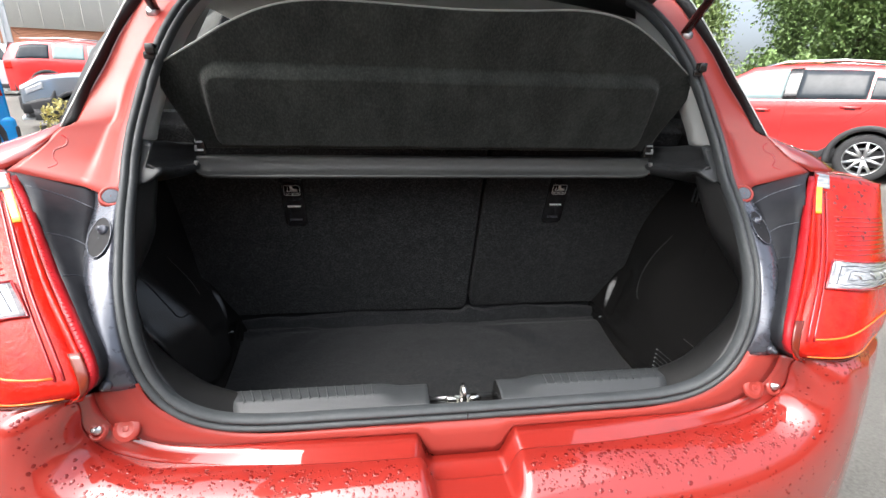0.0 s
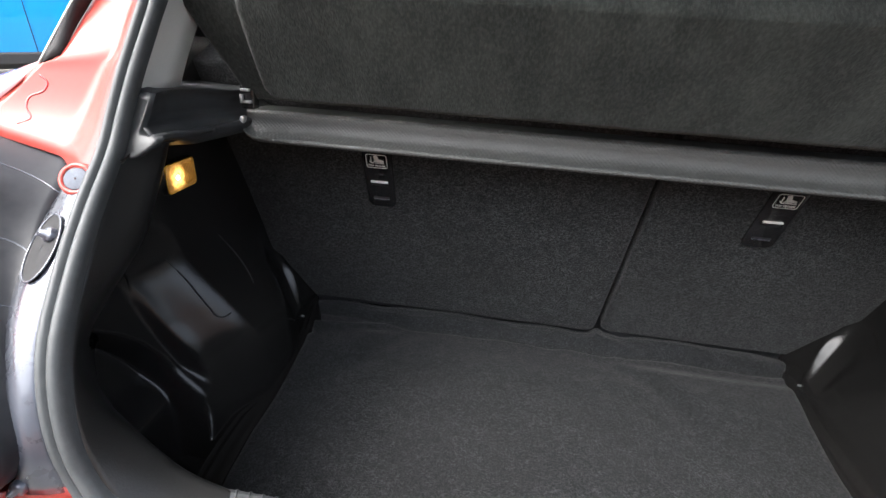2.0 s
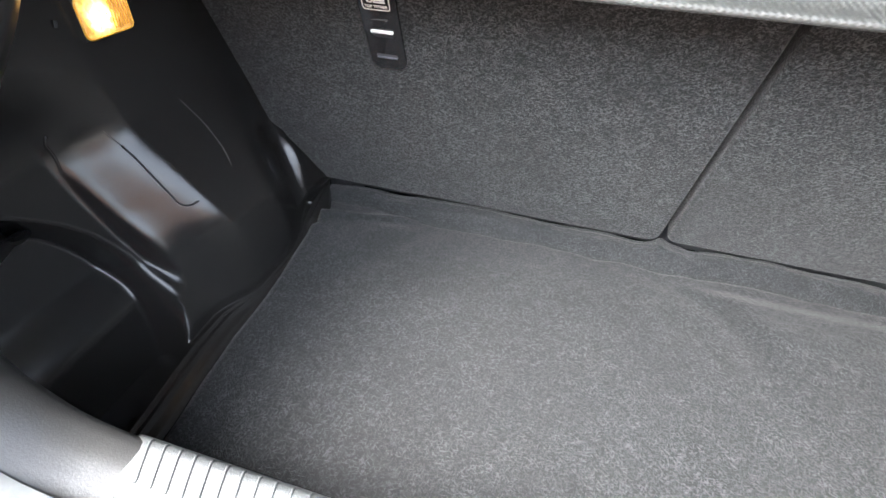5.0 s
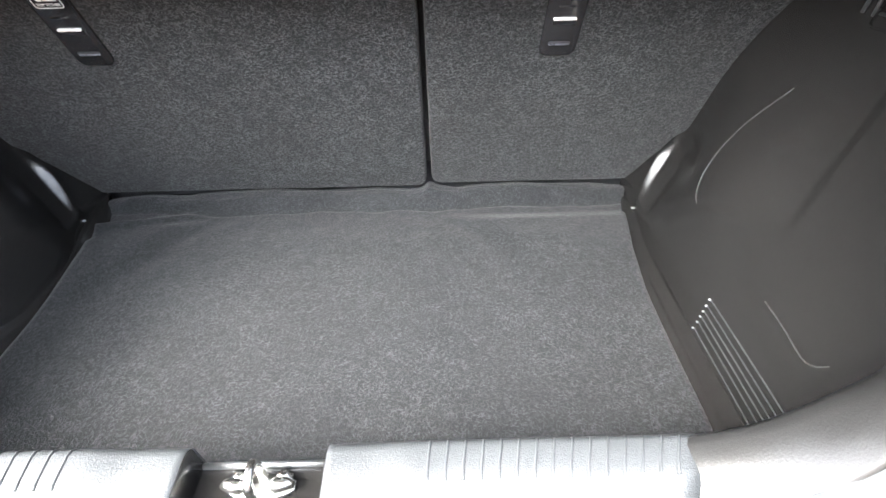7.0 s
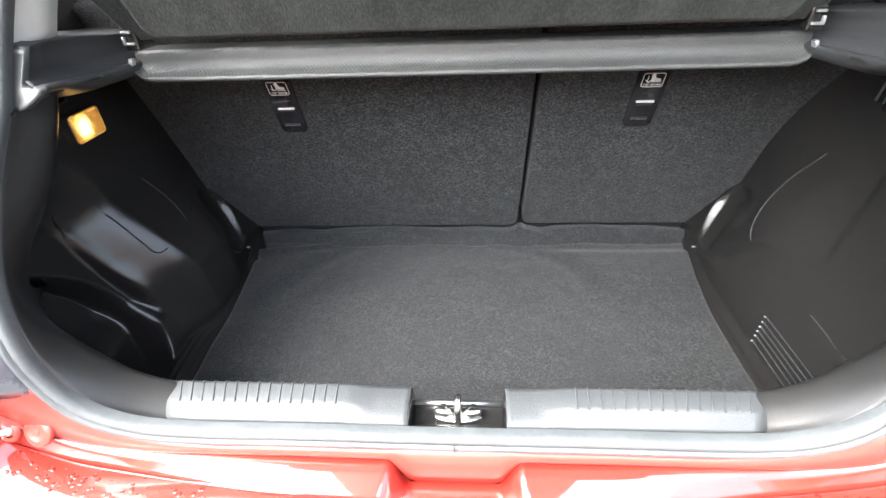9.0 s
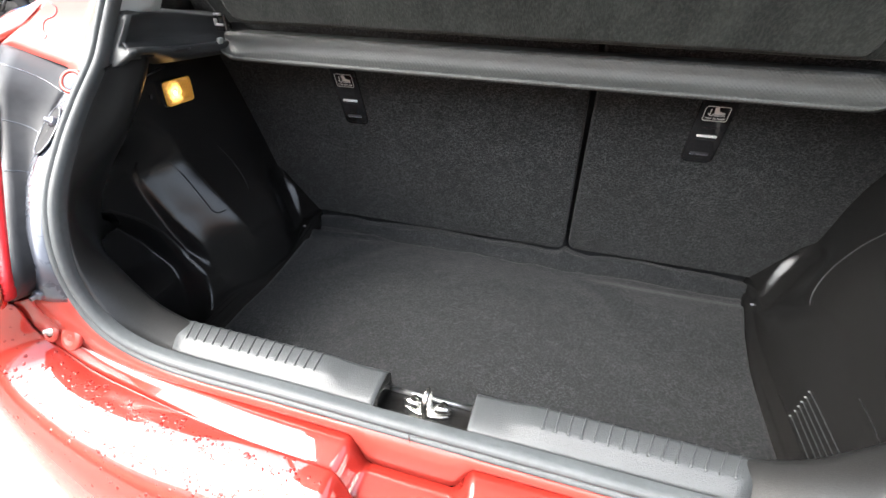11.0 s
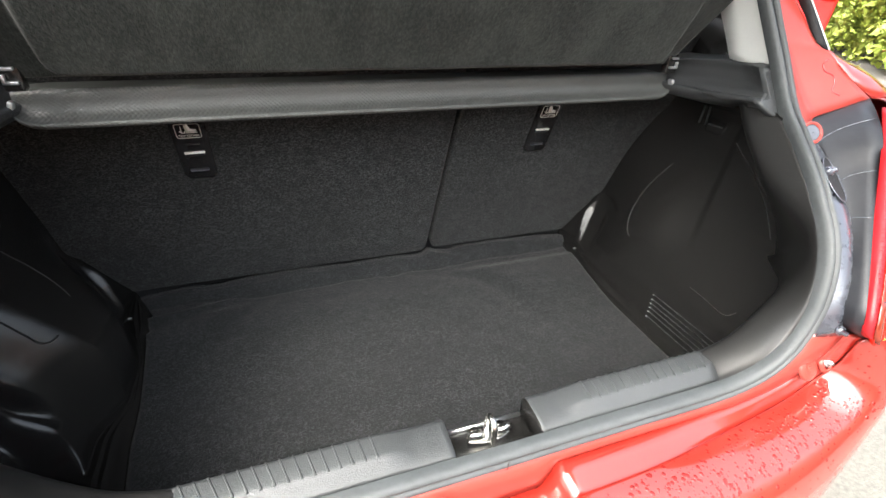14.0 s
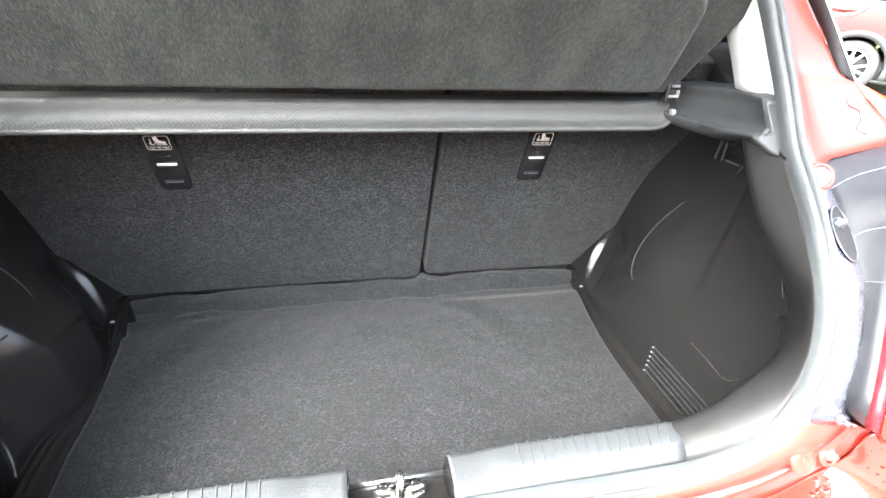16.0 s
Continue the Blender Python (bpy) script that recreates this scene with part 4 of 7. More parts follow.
def wall_left(y, z):
    """Wheel-arch hump, a slanting flank on its rear side, and a bay with a rimmed round pocket."""
    near_z = z + np.array([-0.014, -0.007, 0.0, 0.007, 0.014])
    hump, bay, ramp, e = [float(np.interp(near_z, *t).mean()) for t in (HUMP, BAY, RAMP, RAMP_EDGE)]
    hump += (np.interp(z, *WALL_BACK) - hump) * ss(0.48, 0.66, y)
    ramp += 0.6 * max(0.0, bay - ramp) * ss(0.58, 0.74, z)
    q = min(1.0, max(0.0, (y - e) / 0.080))
    b = ramp + (hump - ramp) * (0.55 * q + 0.45 * ss(0, 1, q))
    b += (bay - ramp) * ss(e + 0.002, e - 0.018, y) * ss(0.60, 0.66, z)
    r = math.hypot(y - 0.120, z - 0.630)
    rim = max(r, 0.163 + 0.7 * ((z - 0.768) - 0.35 * (y - 0.233)))
    near = ss(0.150, 0.200, y)
    b -= near * 0.0095 * math.exp(-((rim - 0.1590) / 0.0080) ** 2) * ss(0.560, 0.620, z)
    b += 0.052 * ss(0.1730, 0.1455, r)
    return b - post_bulge(y, z)


def trim_start(z):
    """The side trim begins behind the opening, which leans forward as it rises."""
    return np.interp(z, [0.80, 0.90, 0.96, 1.0, 1.06], [0.055, 0.085, 0.130, 0.180, 0.250])


LEFT_EDGE = ([0.055, 0.15, 0.22, 0.29, 0.38, 0.45, 0.54, 0.577, 0.590, 0.60, 0.63, 0.66, 0.70, 0.75], [0.476, 0.484, 0.493, 0.499, 0.500, 0.505, 0.513, 0.520, 0.508, 0.506, 0.510, 0.521, 0.540, 0.566])
RIGHT_EDGE = ([0.055, 0.17, 0.30, 0.42, 0.52, 0.57, 0.66, 0.70, 0.75], [0.498, 0.502, 0.503, 0.506, 0.516, 0.526, 0.545, 0.557, 0.573])


def side_trim(side):
    """A moulded panel from the shelf bracket down to a narrow ribbed foot beside the mat."""
    fn = wall_right if side > 0 else wall_left
    edge = RIGHT_EDGE if side > 0 else LEFT_EDGE
    zs = np.concatenate([np.linspace(0.53, 0.56, 6), np.linspace(0.564, 1.055, 150)])
    rows = []
    for u in np.linspace(0, 1, 190):
        y = 0.055 + 0.69 * u
        w, m = fn(y, 0.53), np.interp(y, *edge)
        g = min(max(0.002, w - m), 0.058)
        ridge = (0.0060 if side < 0 else 0.0045) * ss(0.012, 0.030, g)
        row = [(m - 0.020, 0.517), (m - 0.002, 0.520), (m + 0.06 * g, 0.531), (m + 0.22 * g, 0.5335), (m + 0.40 * g, 0.5340)]
        for c in ((0.50, 0.74) if side < 0 else (0.86,)):
            row += [(m + (c - 0.06) * g, 0.5345 + 0.10 * ridge), (m + (c - 0.02) * g, 0.5345 + 0.9 * ridge), (m + (c + 0.03) * g, 0.5345 + ridge), (m + (c + 0.09) * g, 0.5350 + 0.15 * ridge)]
        row += [(m + 0.97 * g, 0.5350)]
        lobe = 0.006 * ss(0.572, 0.600, y) * (side < 0) + 0.004
        row = [(side * a, y, h + lobe * ss(0.525, 0.531, h)) for a, h in row]
        for z in zs:
            y = trim_start(z) + (0.745 - trim_start(z)) * u
            deep = 0.10 * ss(0.60, 0.53, z) * ss(0.172, 0.148, math.hypot(y - 0.120, z - 0.630)) if side < 0 else 0.0
            row.append((side * fn(y, z), y, z + 0.012 * ss(0.6, 0.53, z) - deep))
        rows.append(row)
    return sheet(rows, flip=side < 0)


trim_r = thing("side_trim", "moulded black plastic boot side trim with vent slots", "side trim", "boot side trims")
solid(part("panel", side_trim(1), PLASTIC, trim_r), 0.004)
trim_l = thing("side_trim", "moulded black plastic boot side trim with a round recess", "side trim", "boot side trims")
solid(part("panel", side_trim(-1), PLASTIC, trim_l), 0.004)

for k in range(6):
    z = 0.5325 + 0.0128 * k
    pts = [(wall_right(y, z) - 0.001, y, z + 0.012 * ss(0.6, 0.53, z)) for y in np.linspace(0.322 + 0.0016 * k, 0.085, 14)]
    part("vent_slat", tube(pts, 0.0010, 6), TRIM, trim_r, "raised vent slat")
    part("slat_tip", moved(lathe([(0.0005, -0.002), (0.0022, 0), (0.0005, 0.002)], 8), Matrix.Translation((pts[0][0] - 0.0015, pts[0][1] + 0.001, pts[0][2]))), SATIN, trim_r)


LINEMAT = mat("moulded_line_plastic", (0.030, 0.030, 0.030), 0.3, noise_scale=300, noise_amount=0.4)


def groove(fn, side, pts, name, material, owner, r=0.0010):
    """A thin moulded line on a side trim, through a few (y, z) points."""
    q = spline([(y, z, 0) for y, z in pts], 18)
    part(name, tube([(side * (fn(y, z) - 0.0003), y, z + 0.012 * ss(0.6, 0.53, z)) for y, z, _ in q], r, 6), material, owner)


groove(wall_right, 1, [(0.463, 0.859), (0.483, 0.808), (0.491, 0.760), (0.487, 0.722), (0.473, 0.692), (0.458, 0.682)], "panel_line", LINEMAT, trim_r, 0.0008)
groove(wall_right, 1, [(0.354, 0.938), (0.330, 0.922), (0.297, 0.902), (0.258, 0.873), (0.225, 0.845), (0.188, 0.806)], "panel_line", LINEMAT, trim_r, 0.0009)
groove(wall_right, 1, [(0.267, 0.657), (0.225, 0.655), (0.182, 0.651), (0.166, 0.657), (0.158, 0.668)], "panel_line", LINEMAT, trim_r, 0.0008)
groove(wall_left, -1, [(0.344, 0.811), (0.347, 0.793), (0.349, 0.766), (0.351, 0.741), (0.352, 0.727), (0.359, 0.721), (0.370, 0.724)], "panel_line", MATTE_BLACK, trim_l, 0.0014)
groove(wall_left, -1, [(0.344, 0.811), (0.340, 0.823), (0.337, 0.833)], "panel_line", LINEMAT, trim_l, 0.0005)
groove(wall_left, -1, [(0.458, 0.830), (0.466, 0.801), (0.466, 0.772), (0.462, 0.753), (0.455, 0.737)], "panel_line", LINEMAT, trim_l, 0.0006)
groove(wall_left, -1, [(0.286, 0.845), (0.282, 0.835), (0.284, 0.819), (0.282, 0.801)], "panel_line", PLASTIC, trim_l, 0.0022)


def on_right(y, z, lift):
    return (wall_right(y, z) - lift, y, z)


for y0, y1 in ((0.466, 0.461), (0.452, 0.443)):
    part("hook_bar", tube([on_right(y0, 0.988, 0.002), on_right(y1, 0.951, 0.002)], 0.0022, 6), TRIM, trim_r, "upright bar of a bag hook")
part("hook_socket", sheet([[on_right(y, z, -0.0005) for z in (0.944, 0.951, 0.958, 0.966)] for y in np.linspace(0.440, 0.399, 6)]), BLACK_GLOSS, trim_r, "black bag hook socket")
part("socket_rim", tube([on_right(*p, 0.0015) for p in ((0.441, 0.968), (0.398, 0.966), (0.395, 0.962), (0.396, 0.947), (0.400, 0.942), (0.437, 0.942), (0.441, 0.946), (0.441, 0.968))], 0.0016, 6), PLASTIC, trim_r, "raised rim of the hook socket")
part("hook_bar", tube([on_right(0.436, 0.9555, 0.003), on_right(0.402, 0.9555, 0.003)], 0.0020, 6), TRIM, trim_r)


for s, t in ((1, trim_r), (-1, trim_l)):
    part("clip", moved(box(-0.005, 0.005, -0.002, 0.002, -0.0015, 0.0015, 0.0008), Matrix.Translation((s * ((wall_right if s > 0 else wall_left)(0.645, 0.537) - 0.002), 0.6445, 0.5455))), SATIN, t)

# boot lamp, switched on
lamp = thing("boot_lamp", "small lit amber boot lamp set in the side trim", "lamp")
LM = Matrix.Translation((-0.632, 0.396, 0.957)) @ Matrix.Rotation(radians(93), 4, 'Z')
part("frame", moved(box(-0.0375, 0.0375, -0.0015, 0.012, -0.0235, 0.0235, 0.0012, 2), LM), PLASTIC, lamp)
bulb_mat = lamp_lens("lit_amber_lens", tuple(LM @ Vector((-0.011, -0.0045, -0.001))))
corner = [(sx * 0.029 + 0.007 * math.cos(a), sz * 0.015 + 0.007 * math.sin(a)) for sx, sz, a0 in ((1, 1, 0), (-1, 1, 90), (-1, -1, 180), (1, -1, 270)) for a in np.radians(np.linspace(a0, a0 + 90, 5))]
lens = part("lens", moved(sheet([[(x * k, y, z * k) for x, z in corner] for k, y in ((1.0, 0.004), (1.0, -0.0030), (0.97, -0.0044), (0.55, -0.0048), (0.02, -0.0050))], closed_u=True), LM), bulb_mat, lamp, "glowing amber lens")
part("lens_rim", moved(tube([(x * 1.01, -0.0032, z * 1.01) for x, z in corner + corner[:1]], 0.0013, 6), LM), AMBERLENS, lens, "bright amber edge of the lens")
for k in range(7):
    x = 0.006 + 0.0042 * k
    part("lens_rib", moved(tube([(x, -0.0052, -0.017), (x + 0.001, -0.0052, 0.0), (x, -0.0052, 0.017)], 0.0007, 5), LM), AMBERLENS, lens)
hot_mat = mat("bulb_glow", (1.0, 0.80, 0.48), 0.3, emission=2.5)
part("bulb", moved(lathe([(0.0005, -0.0057), (0.0035, -0.0053), (0.005, -0.0040)], 18, 'Y'), LM @ Matrix.Translation((-0.011, 0, -0.001))), hot_mat, lamp, "bright bulb behind the lens")
part("seam", join(tube([(-0.6335, 0.325, 0.993), (-0.635, 0.385, 1.003)], 0.0014, 6), tube([(-0.634, 0.335, 0.955), (-0.634, 0.337, 0.962)], 0.0016, 6)), BRACKETMAT, lamp)

# carpet mat
CREASE = spline([(-0.46, 0.36, 0), (-0.43, 0.43, 0), (-0.395, 0.49, 0), (-0.345, 0.57, 0), (-0.285, 0.645, 0), (-0.18, 0.668, 0), (0.0, 0.668, 0), (0.085, 0.660, 0), (0.165, 0.632, 0), (0.235, 0.580, 0), (0.275, 0.50, 0), (0.29, 0.40, 0)], 60)[:, :2]
RUCK_TOP = ([-0.58, -0.50, -0.41, -0.30, -0.224, -0.12, -0.05, 0.05, 0.10, 0.128, 0.145, 0.165, 0.20, 0.26, 0.332, 0.40, 0.469, 0.52, 0.58], [0.537, 0.548, 0.546, 0.552, 0.555, 0.551, 0.551, 0.552, 0.548, 0.553, 0.563, 0.557, 0.551, 0.557, 0.559, 0.557, 0.554, 0.551, 0.544])


def carpet():
    """The mat lies flat in a middle field; outside a soft crease it lifts towards the seats and the side trims."""
    rows = []
    a, d = CREASE[:-1], np.diff(CREASE, axis=0)
    dd = (d ** 2).sum(1)
    for y in np.concatenate([np.linspace(0.06, 0.56, 70), np.linspace(0.564, 0.748, 96)]):
        xl, xr = -np.interp(y, *LEFT_EDGE) - 0.012 * ss(0.58, 0.60, y), np.interp(y, *RIGHT_EDGE) + 0.004
        row = []
        for u in np.linspace(0, 1, 150):
            x = xl + (xr - xl) * u
            p = np.array([x, y])
            w = np.clip(((p - a) * d).sum(1) / dd, 0, 1)
            gap = a + d * w[:, None] - p
            k = int(np.argmin((gap ** 2).sum(1)))
            out = math.hypot(gap[k][0], gap[k][1])
            cross = d[k][0] * (p[1] - a[k][1]) - d[k][1] * (p[0] - a[k][0])
            out = out if cross > 0 else -out
            strong = ss(0.36, 0.56, y)
            z = 0.5365 + 0.0016 * noise.noise((x * 7, y * 7, 0.3)) + 0.0010 * noise.noise((x * 22, y * 22, 4.0))
            z += strong * (0.0095 * ss(0.0, 0.065, out) * (1 - ss(0.62, 0.66, y)) - 0.0012 * math.exp(-((out - 0.002) / 0.020) ** 2))
            fold = 0.686 - 0.016 * noise.noise((x * 5, 3.1, 0)) - 0.009 * noise.noise((x * 17, 1.1, 0))
            z -= 0.0050 * ss(0.55, 0.67, y)
            rise = max(0.0, np.interp(x, *RUCK_TOP) + 0.001 - z)
            lift = ss(fold - 0.006, fold + 0.026, y)
            z += rise * lift
            z += 0.0030 * math.exp(-((y - fold - 0.012) / 0.009) ** 2) * (0.6 + 1.3 * noise.noise((x * 6, 0.4, 8.0)))
            z -= 0.0042 * math.exp(-((y - fold + 0.005) / 0.005) ** 2) * max(0.0, 0.6 + 1.2 * noise.noise((x * 4.5, 2.4, 3.0)))
            z += 0.0030 * lift * (noise.noise((x * 14, y * 26, 2.2)) + 0.7 * noise.noise((x * 34, y * 44, 5.2)))
            z += 0.0110 * math.exp(-((y - 0.650 - 0.30 * (x + 0.42)) / 0.014) ** 2) * ss(-0.30, -0.42, x)
            z += 0.0045 * math.exp(-((y - 0.700 + 0.10 * (x - 0.15)) / 0.010) ** 2) * math.exp(-((x - 0.19) / 0.035) ** 2)
            z -= 0.0042 * ss(0.7245, 0.7335, y) * (1 - 0.9 * math.exp(-((x - 0.145) / 0.012) ** 2)) + 0.030 * ss(0.7395, 0.7475, y)
            row.append((x, y, z))
        rows.append(row)
    return sheet(rows)


tagged(solid(part("boot_mat", carpet(), CARPET), 0.006), "charcoal felt boot mat, rucked up against the seat backs", "mat")
tagged(part("boot_floor_pan", box(-0.50, 0.53, 0.06, 0.80, 0.500, 0.514), PLASTIC), "black floor pan under the boot mat", "floor", kind="structure")

# seat backs: leaning felt-backed panels
SEAT_LEAN = math.atan2(0.735 - 0.557, 0.966 - 0.558)
SEAT = Matrix.Translation((0, 0.735, 0.557)) @ Euler((SEAT_LEAN, 0, 0)).to_matrix().to_4x4()


def seat_back(x0, x1, tether_x, label):
    s = thing("seat_back", label, "seat back", "rear seat backs")
    outline = []
    foot = -0.005 if x0 < 0 else 0.003
    for cx, cz, r, a0 in ((x1, 0.62, 0.01, 0), (x0, 0.62, 0.01, 90), (x0, foot, 0.014 + 0.010 * (x0 > 0), 180), (x1, foot, 0.014 + 0.010 * (x1 < 0.3), 270)):
        mx, mz = cx - r * (1 if a0 in (0, 270) else -1), cz - r * (1 if a0 in (0, 90) else -1)
        outline += [(mx + r * math.cos(radians(a0 + a)), mz + r * math.sin(radians(a0 + a))) for a in (0, 30, 60, 90)]
    part("back_panel", moved(prism(outline, 0.075, 0.006, 3), SEAT), SEATFELT, s)
    w, u1, u0 = 0.0275, 0.478, 0.333
    outline = [(-w, u1), (-w, u0 + 0.014)] + [(-w + 0.012 * (1 - math.cos(a)), u0 + 0.014 - 0.014 * math.sin(a)) for a in np.linspace(0.3, math.pi / 2, 4)]
    outline += [(-p[0], p[1]) for p in outline[::-1]]
    plate = prism(outline, 0.006, 0.0015)
    pm = SEAT @ Matrix.Translation((tether_x, -0.005, 0.008))
    pl = part("tether_plate", moved(plate, pm), BLACK_GLOSS, s, "black plastic top tether cover")
    slot = box(-0.0165, 0.0165, -0.0035, 0.001, 0.3955, 0.3990, 0.001)
    well = [[(x * (0.017 - 0.004 * k), -0.0018 + 0.0030 * math.sin(math.pi * k / 2) * (k > 0), zz) for x in np.linspace(-1, 1, 5)] for k, zz in ((0, 0.3935), (0.4, 0.388), (1.0, 0.374), (1.0, 0.364), (0.4, 0.359), (0, 0.3565))]
    part("slot_dish", moved(sheet(well, flip=True), pm), RECESS_BLACK, pl, "shallow black dish of the tether slot")
    part("slot_bar", moved(slot, pm), WHITE, pl, "pale bar above the tether slot")
    part("slot_bar", moved(box(-0.0155, 0.0155, -0.0026, 0.001, 0.3535, 0.3555, 0.0008), pm), GREYPANEL, pl, "dull metal bar in the tether slot")
    part("slot_lip", moved(box(-0.012, 0.012, -0.0028, 0.001, 0.415, 0.4165, 0.0005), pm), BLACK_GLOSS, pl)
    # printed sign: rounded frame, child seat sign, words
    ring = []
    for cx, cz, a0 in ((0.015, 0.4565, 0), (-0.015, 0.4565, 90), (-0.015, 0.4355, 180), (0.015, 0.4355, 270)):
        ring += [(cx + 0.004 * math.cos(radians(a0 + a)), -0.0022, cz + 0.004 * math.sin(radians(a0 + a))) for a in (0, 30, 60, 90)]
    part("sign_frame", moved(tube(ring + ring[:1], 0.0006, 5), pm), WHITE, pl)
    icon = [tube([(-0.013, -0.0022, 0.446), (-0.010, -0.0022, 0.4425), (-0.006, -0.0022, 0.442), (-0.004, -0.0022, 0.446)], 0.0010, 5), tube([(-0.010, -0.0022, 0.4425), (-0.010, -0.0022, 0.455)], 0.0009, 5),
            tube([(-0.003, -0.0022, 0.4425), (0.014, -0.0022, 0.4425)], 0.0009, 5), moved(prism([(-0.003, 0.4445), (0.013, 0.4445), (0.013, 0.448), (0.004, 0.450), (0.001, 0.459), (-0.005, 0.457)], 0.0016), Matrix.Translation((0, -0.0026, 0)))]
    part("sign_picture", moved(join(*icon), pm), WHITE, pl)
    cu = bpy.data.curves.new("words", 'FONT')
    cu.body, cu.size, cu.align_x, cu.extrude = "TOP TETHER", 0.0056, 'CENTER', 0.0003
    tmp = bpy.data.objects.new("words", cu)
    me = bpy.data.meshes.new_from_object(tmp)
    bpy.data.objects.remove(tmp)
    me.transform(pm @ Matrix.Translation((0, -0.0022, 0.4342)) @ Euler((radians(90), 0, 0)).to_matrix().to_4x4())
    part("sign_words", me, WHITE, pl)
    return s


seat_back(-0.72, 0.1388, -0.349, "wide charcoal felt rear seat back, upright")
seat_back(0.1492, 0.72, 0.349, "narrow charcoal felt rear seat back, upright")
tagged(part("belt_tab", moved(box(-0.012, 0.012, -0.003, 0.001, -0.0015, 0.0015, 0.0006), Matrix.Translation((0.585, 0.535, 1.015))), mat("red_tab", (0.5, 0.03, 0.02), 0.5, noise_scale=200, noise_amount=0.3)), "small red belt tab beside the seat", "tab")

# parcel shelf
shelf = thing("parcel_shelf", "black parcel shelf with its rear board lifted up", "parcel shelf")
strip_prof = [(0.500, 1.062), (0.450, 1.0635), (0.436, 1.0660), (0.4300, 1.0645), (0.4268, 1.0600), (0.4272, 1.0520), (0.4262, 1.0440), (0.4225, 1.0365), (0.4160, 1.0315), (0.4090, 1.0295), (0.4050, 1.0275), (0.4035, 1.0240), (0.4065, 1.0205), (0.415, 1.0195), (0.50, 1.018)]


def strip():
    rows = []
    for x in np.concatenate([[-0.522, -0.520, -0.514, -0.504], np.linspace(-0.49, 0.49, 40), [0.504, 0.514, 0.520, 0.522]]):
        k = math.sqrt(max(0.0, 1 - max(0.0, (abs(x) - 0.490) / 0.0325) ** 2))
        rows.append([(x, 0.43 + (y - 0.43) * (0.80 + 0.20 * k), 1.062 + (z - 1.062) * (0.45 + 0.55 * k)) for y, z in strip_prof])
    return sheet(rows)


solid(part("front_strip", strip(), STRIPMAT, shelf, "grained vinyl front strip of the shelf"), 0.004)
up = Vector((0, -0.128, 0.200)).normalized()
side_v = Vector((1, 0, 0))
nrm = side_v.cross(up).normalized()
SH = Matrix.Translation((0, 0.418, 1.074)) @ Matrix(((1, 0, 0), (0, -nrm.y, up.y), (0, -nrm.z, up.z))).to_4x4()


BOARD_CURVE = spline([(-0.540, 0.190), (-0.510, 0.208), (-0.45, 0.243), (-0.382, 0.282), (-0.314, 0.310), (-0.241, 0.323), (-0.15, 0.324), (0.02, 0.319), (0.134, 0.322), (0.231, 0.327), (0.30, 0.321), (0.354, 0.305), (0.42, 0.270), (0.51, 0.212), (0.540, 0.192)], 120)


def board_top(x):
    """Height of the wavy rear edge along the lifted board."""
    return np.interp(x, BOARD_CURVE[:, 0], BOARD_CURVE[:, 1]) - 0.004


def board():
    rows = []
    for x in np.concatenate([np.linspace(-0.540, -0.38, 36), np.linspace(-0.37, 0.37, 60), np.linspace(0.38, 0.540, 36)]):
        row = []
        h = board_top(x)
        for u in np.linspace(0.0, 1, 80):
            w = 0.012 + (h - 0.012) * u
            dx, dw = (abs(x) - (0.440 - 0.13 * (w - 0.03))) / 0.035, max((w - 0.168) / 0.030, (0.060 - w) / 0.032)
            inside = ss(1.22, 0.70, math.hypot(max(dx, 0), max(dw, 0)))
            xx = x * (1 - 0.062 * ss(0.19, 0.0, w) * ss(0.43, 0.52, abs(x)))
            row.append((xx, -0.026 * inside + 0.003 * noise.noise((x * 6, w * 6, 2.0)), w))
        rows.append(row)
    return sheet(rows)


solid(part("lifted_board", moved(board(), SH), SHELFMAT, shelf, "lifted felt-faced shelf board with a raised panel"), 0.006)
edge_pts = [SH @ Vector((x, 0.003, board_top(x) + 0.001)) for x in np.linspace(-0.538, 0.538, 90)]
part("edge_piping", tube(edge_pts, 0.0017, 6), mat("pale_cut_edge", (0.20, 0.21, 0.20), 0.6, noise_scale=200, noise_amount=0.5), shelf, "pale cut edge of the shelf board")
for s in (1, -1):
    h = part("hook", moved(join(box(-0.008, 0.008, -0.010, 0.007, -0.009, 0.009, 0.003), box(-0.014, 0.004, -0.003, 0.003, -0.017, -0.004, 0.0015)), Matrix.Translation((s * 0.522, 0.284, 1.262))), PLASTIC, shelf, "black lift cord hook")
    hinge = part("hinge", moved(box(-0.011, 0.011, -0.006, 0.010, -0.017, 0.017, 0.003), Matrix.Translation((s * 0.504, 0.408, 1.086))), PLASTIC, shelf, "black plastic hinge")
    part("hinge_pin", moved(box(-0.0085, 0.0085, -0.010, -0.004, -0.002, 0.002, 0.001), Matrix.Translation((s * 0.504, 0.406, 1.080))), SATIN, hinge)
    part("hinge_pin", moved(box(-0.002, 0.002, -0.010, -0.004, -0.006, 0.004, 0.001), Matrix.Translation((s * 0.510, 0.405, 1.086))), SATIN, hinge)
    part("hinge_pin", moved(box(-0.0065, 0.0065, -0.010, -0.004, -0.002, 0.002, 0.001), Matrix.Translation((s * 0.502, 0.403, 1.097))), SATIN, hinge)
    part("end_clip", moved(box(-0.003, 0.003, -0.008, 0.004, -0.008, 0.008, 0.0015), Matrix.Translation((s * 0.517, 0.408, 1.050)) @ Euler((0, radians(-20 * s), 0)).to_matrix().to_4x4()), SATIN, shelf)


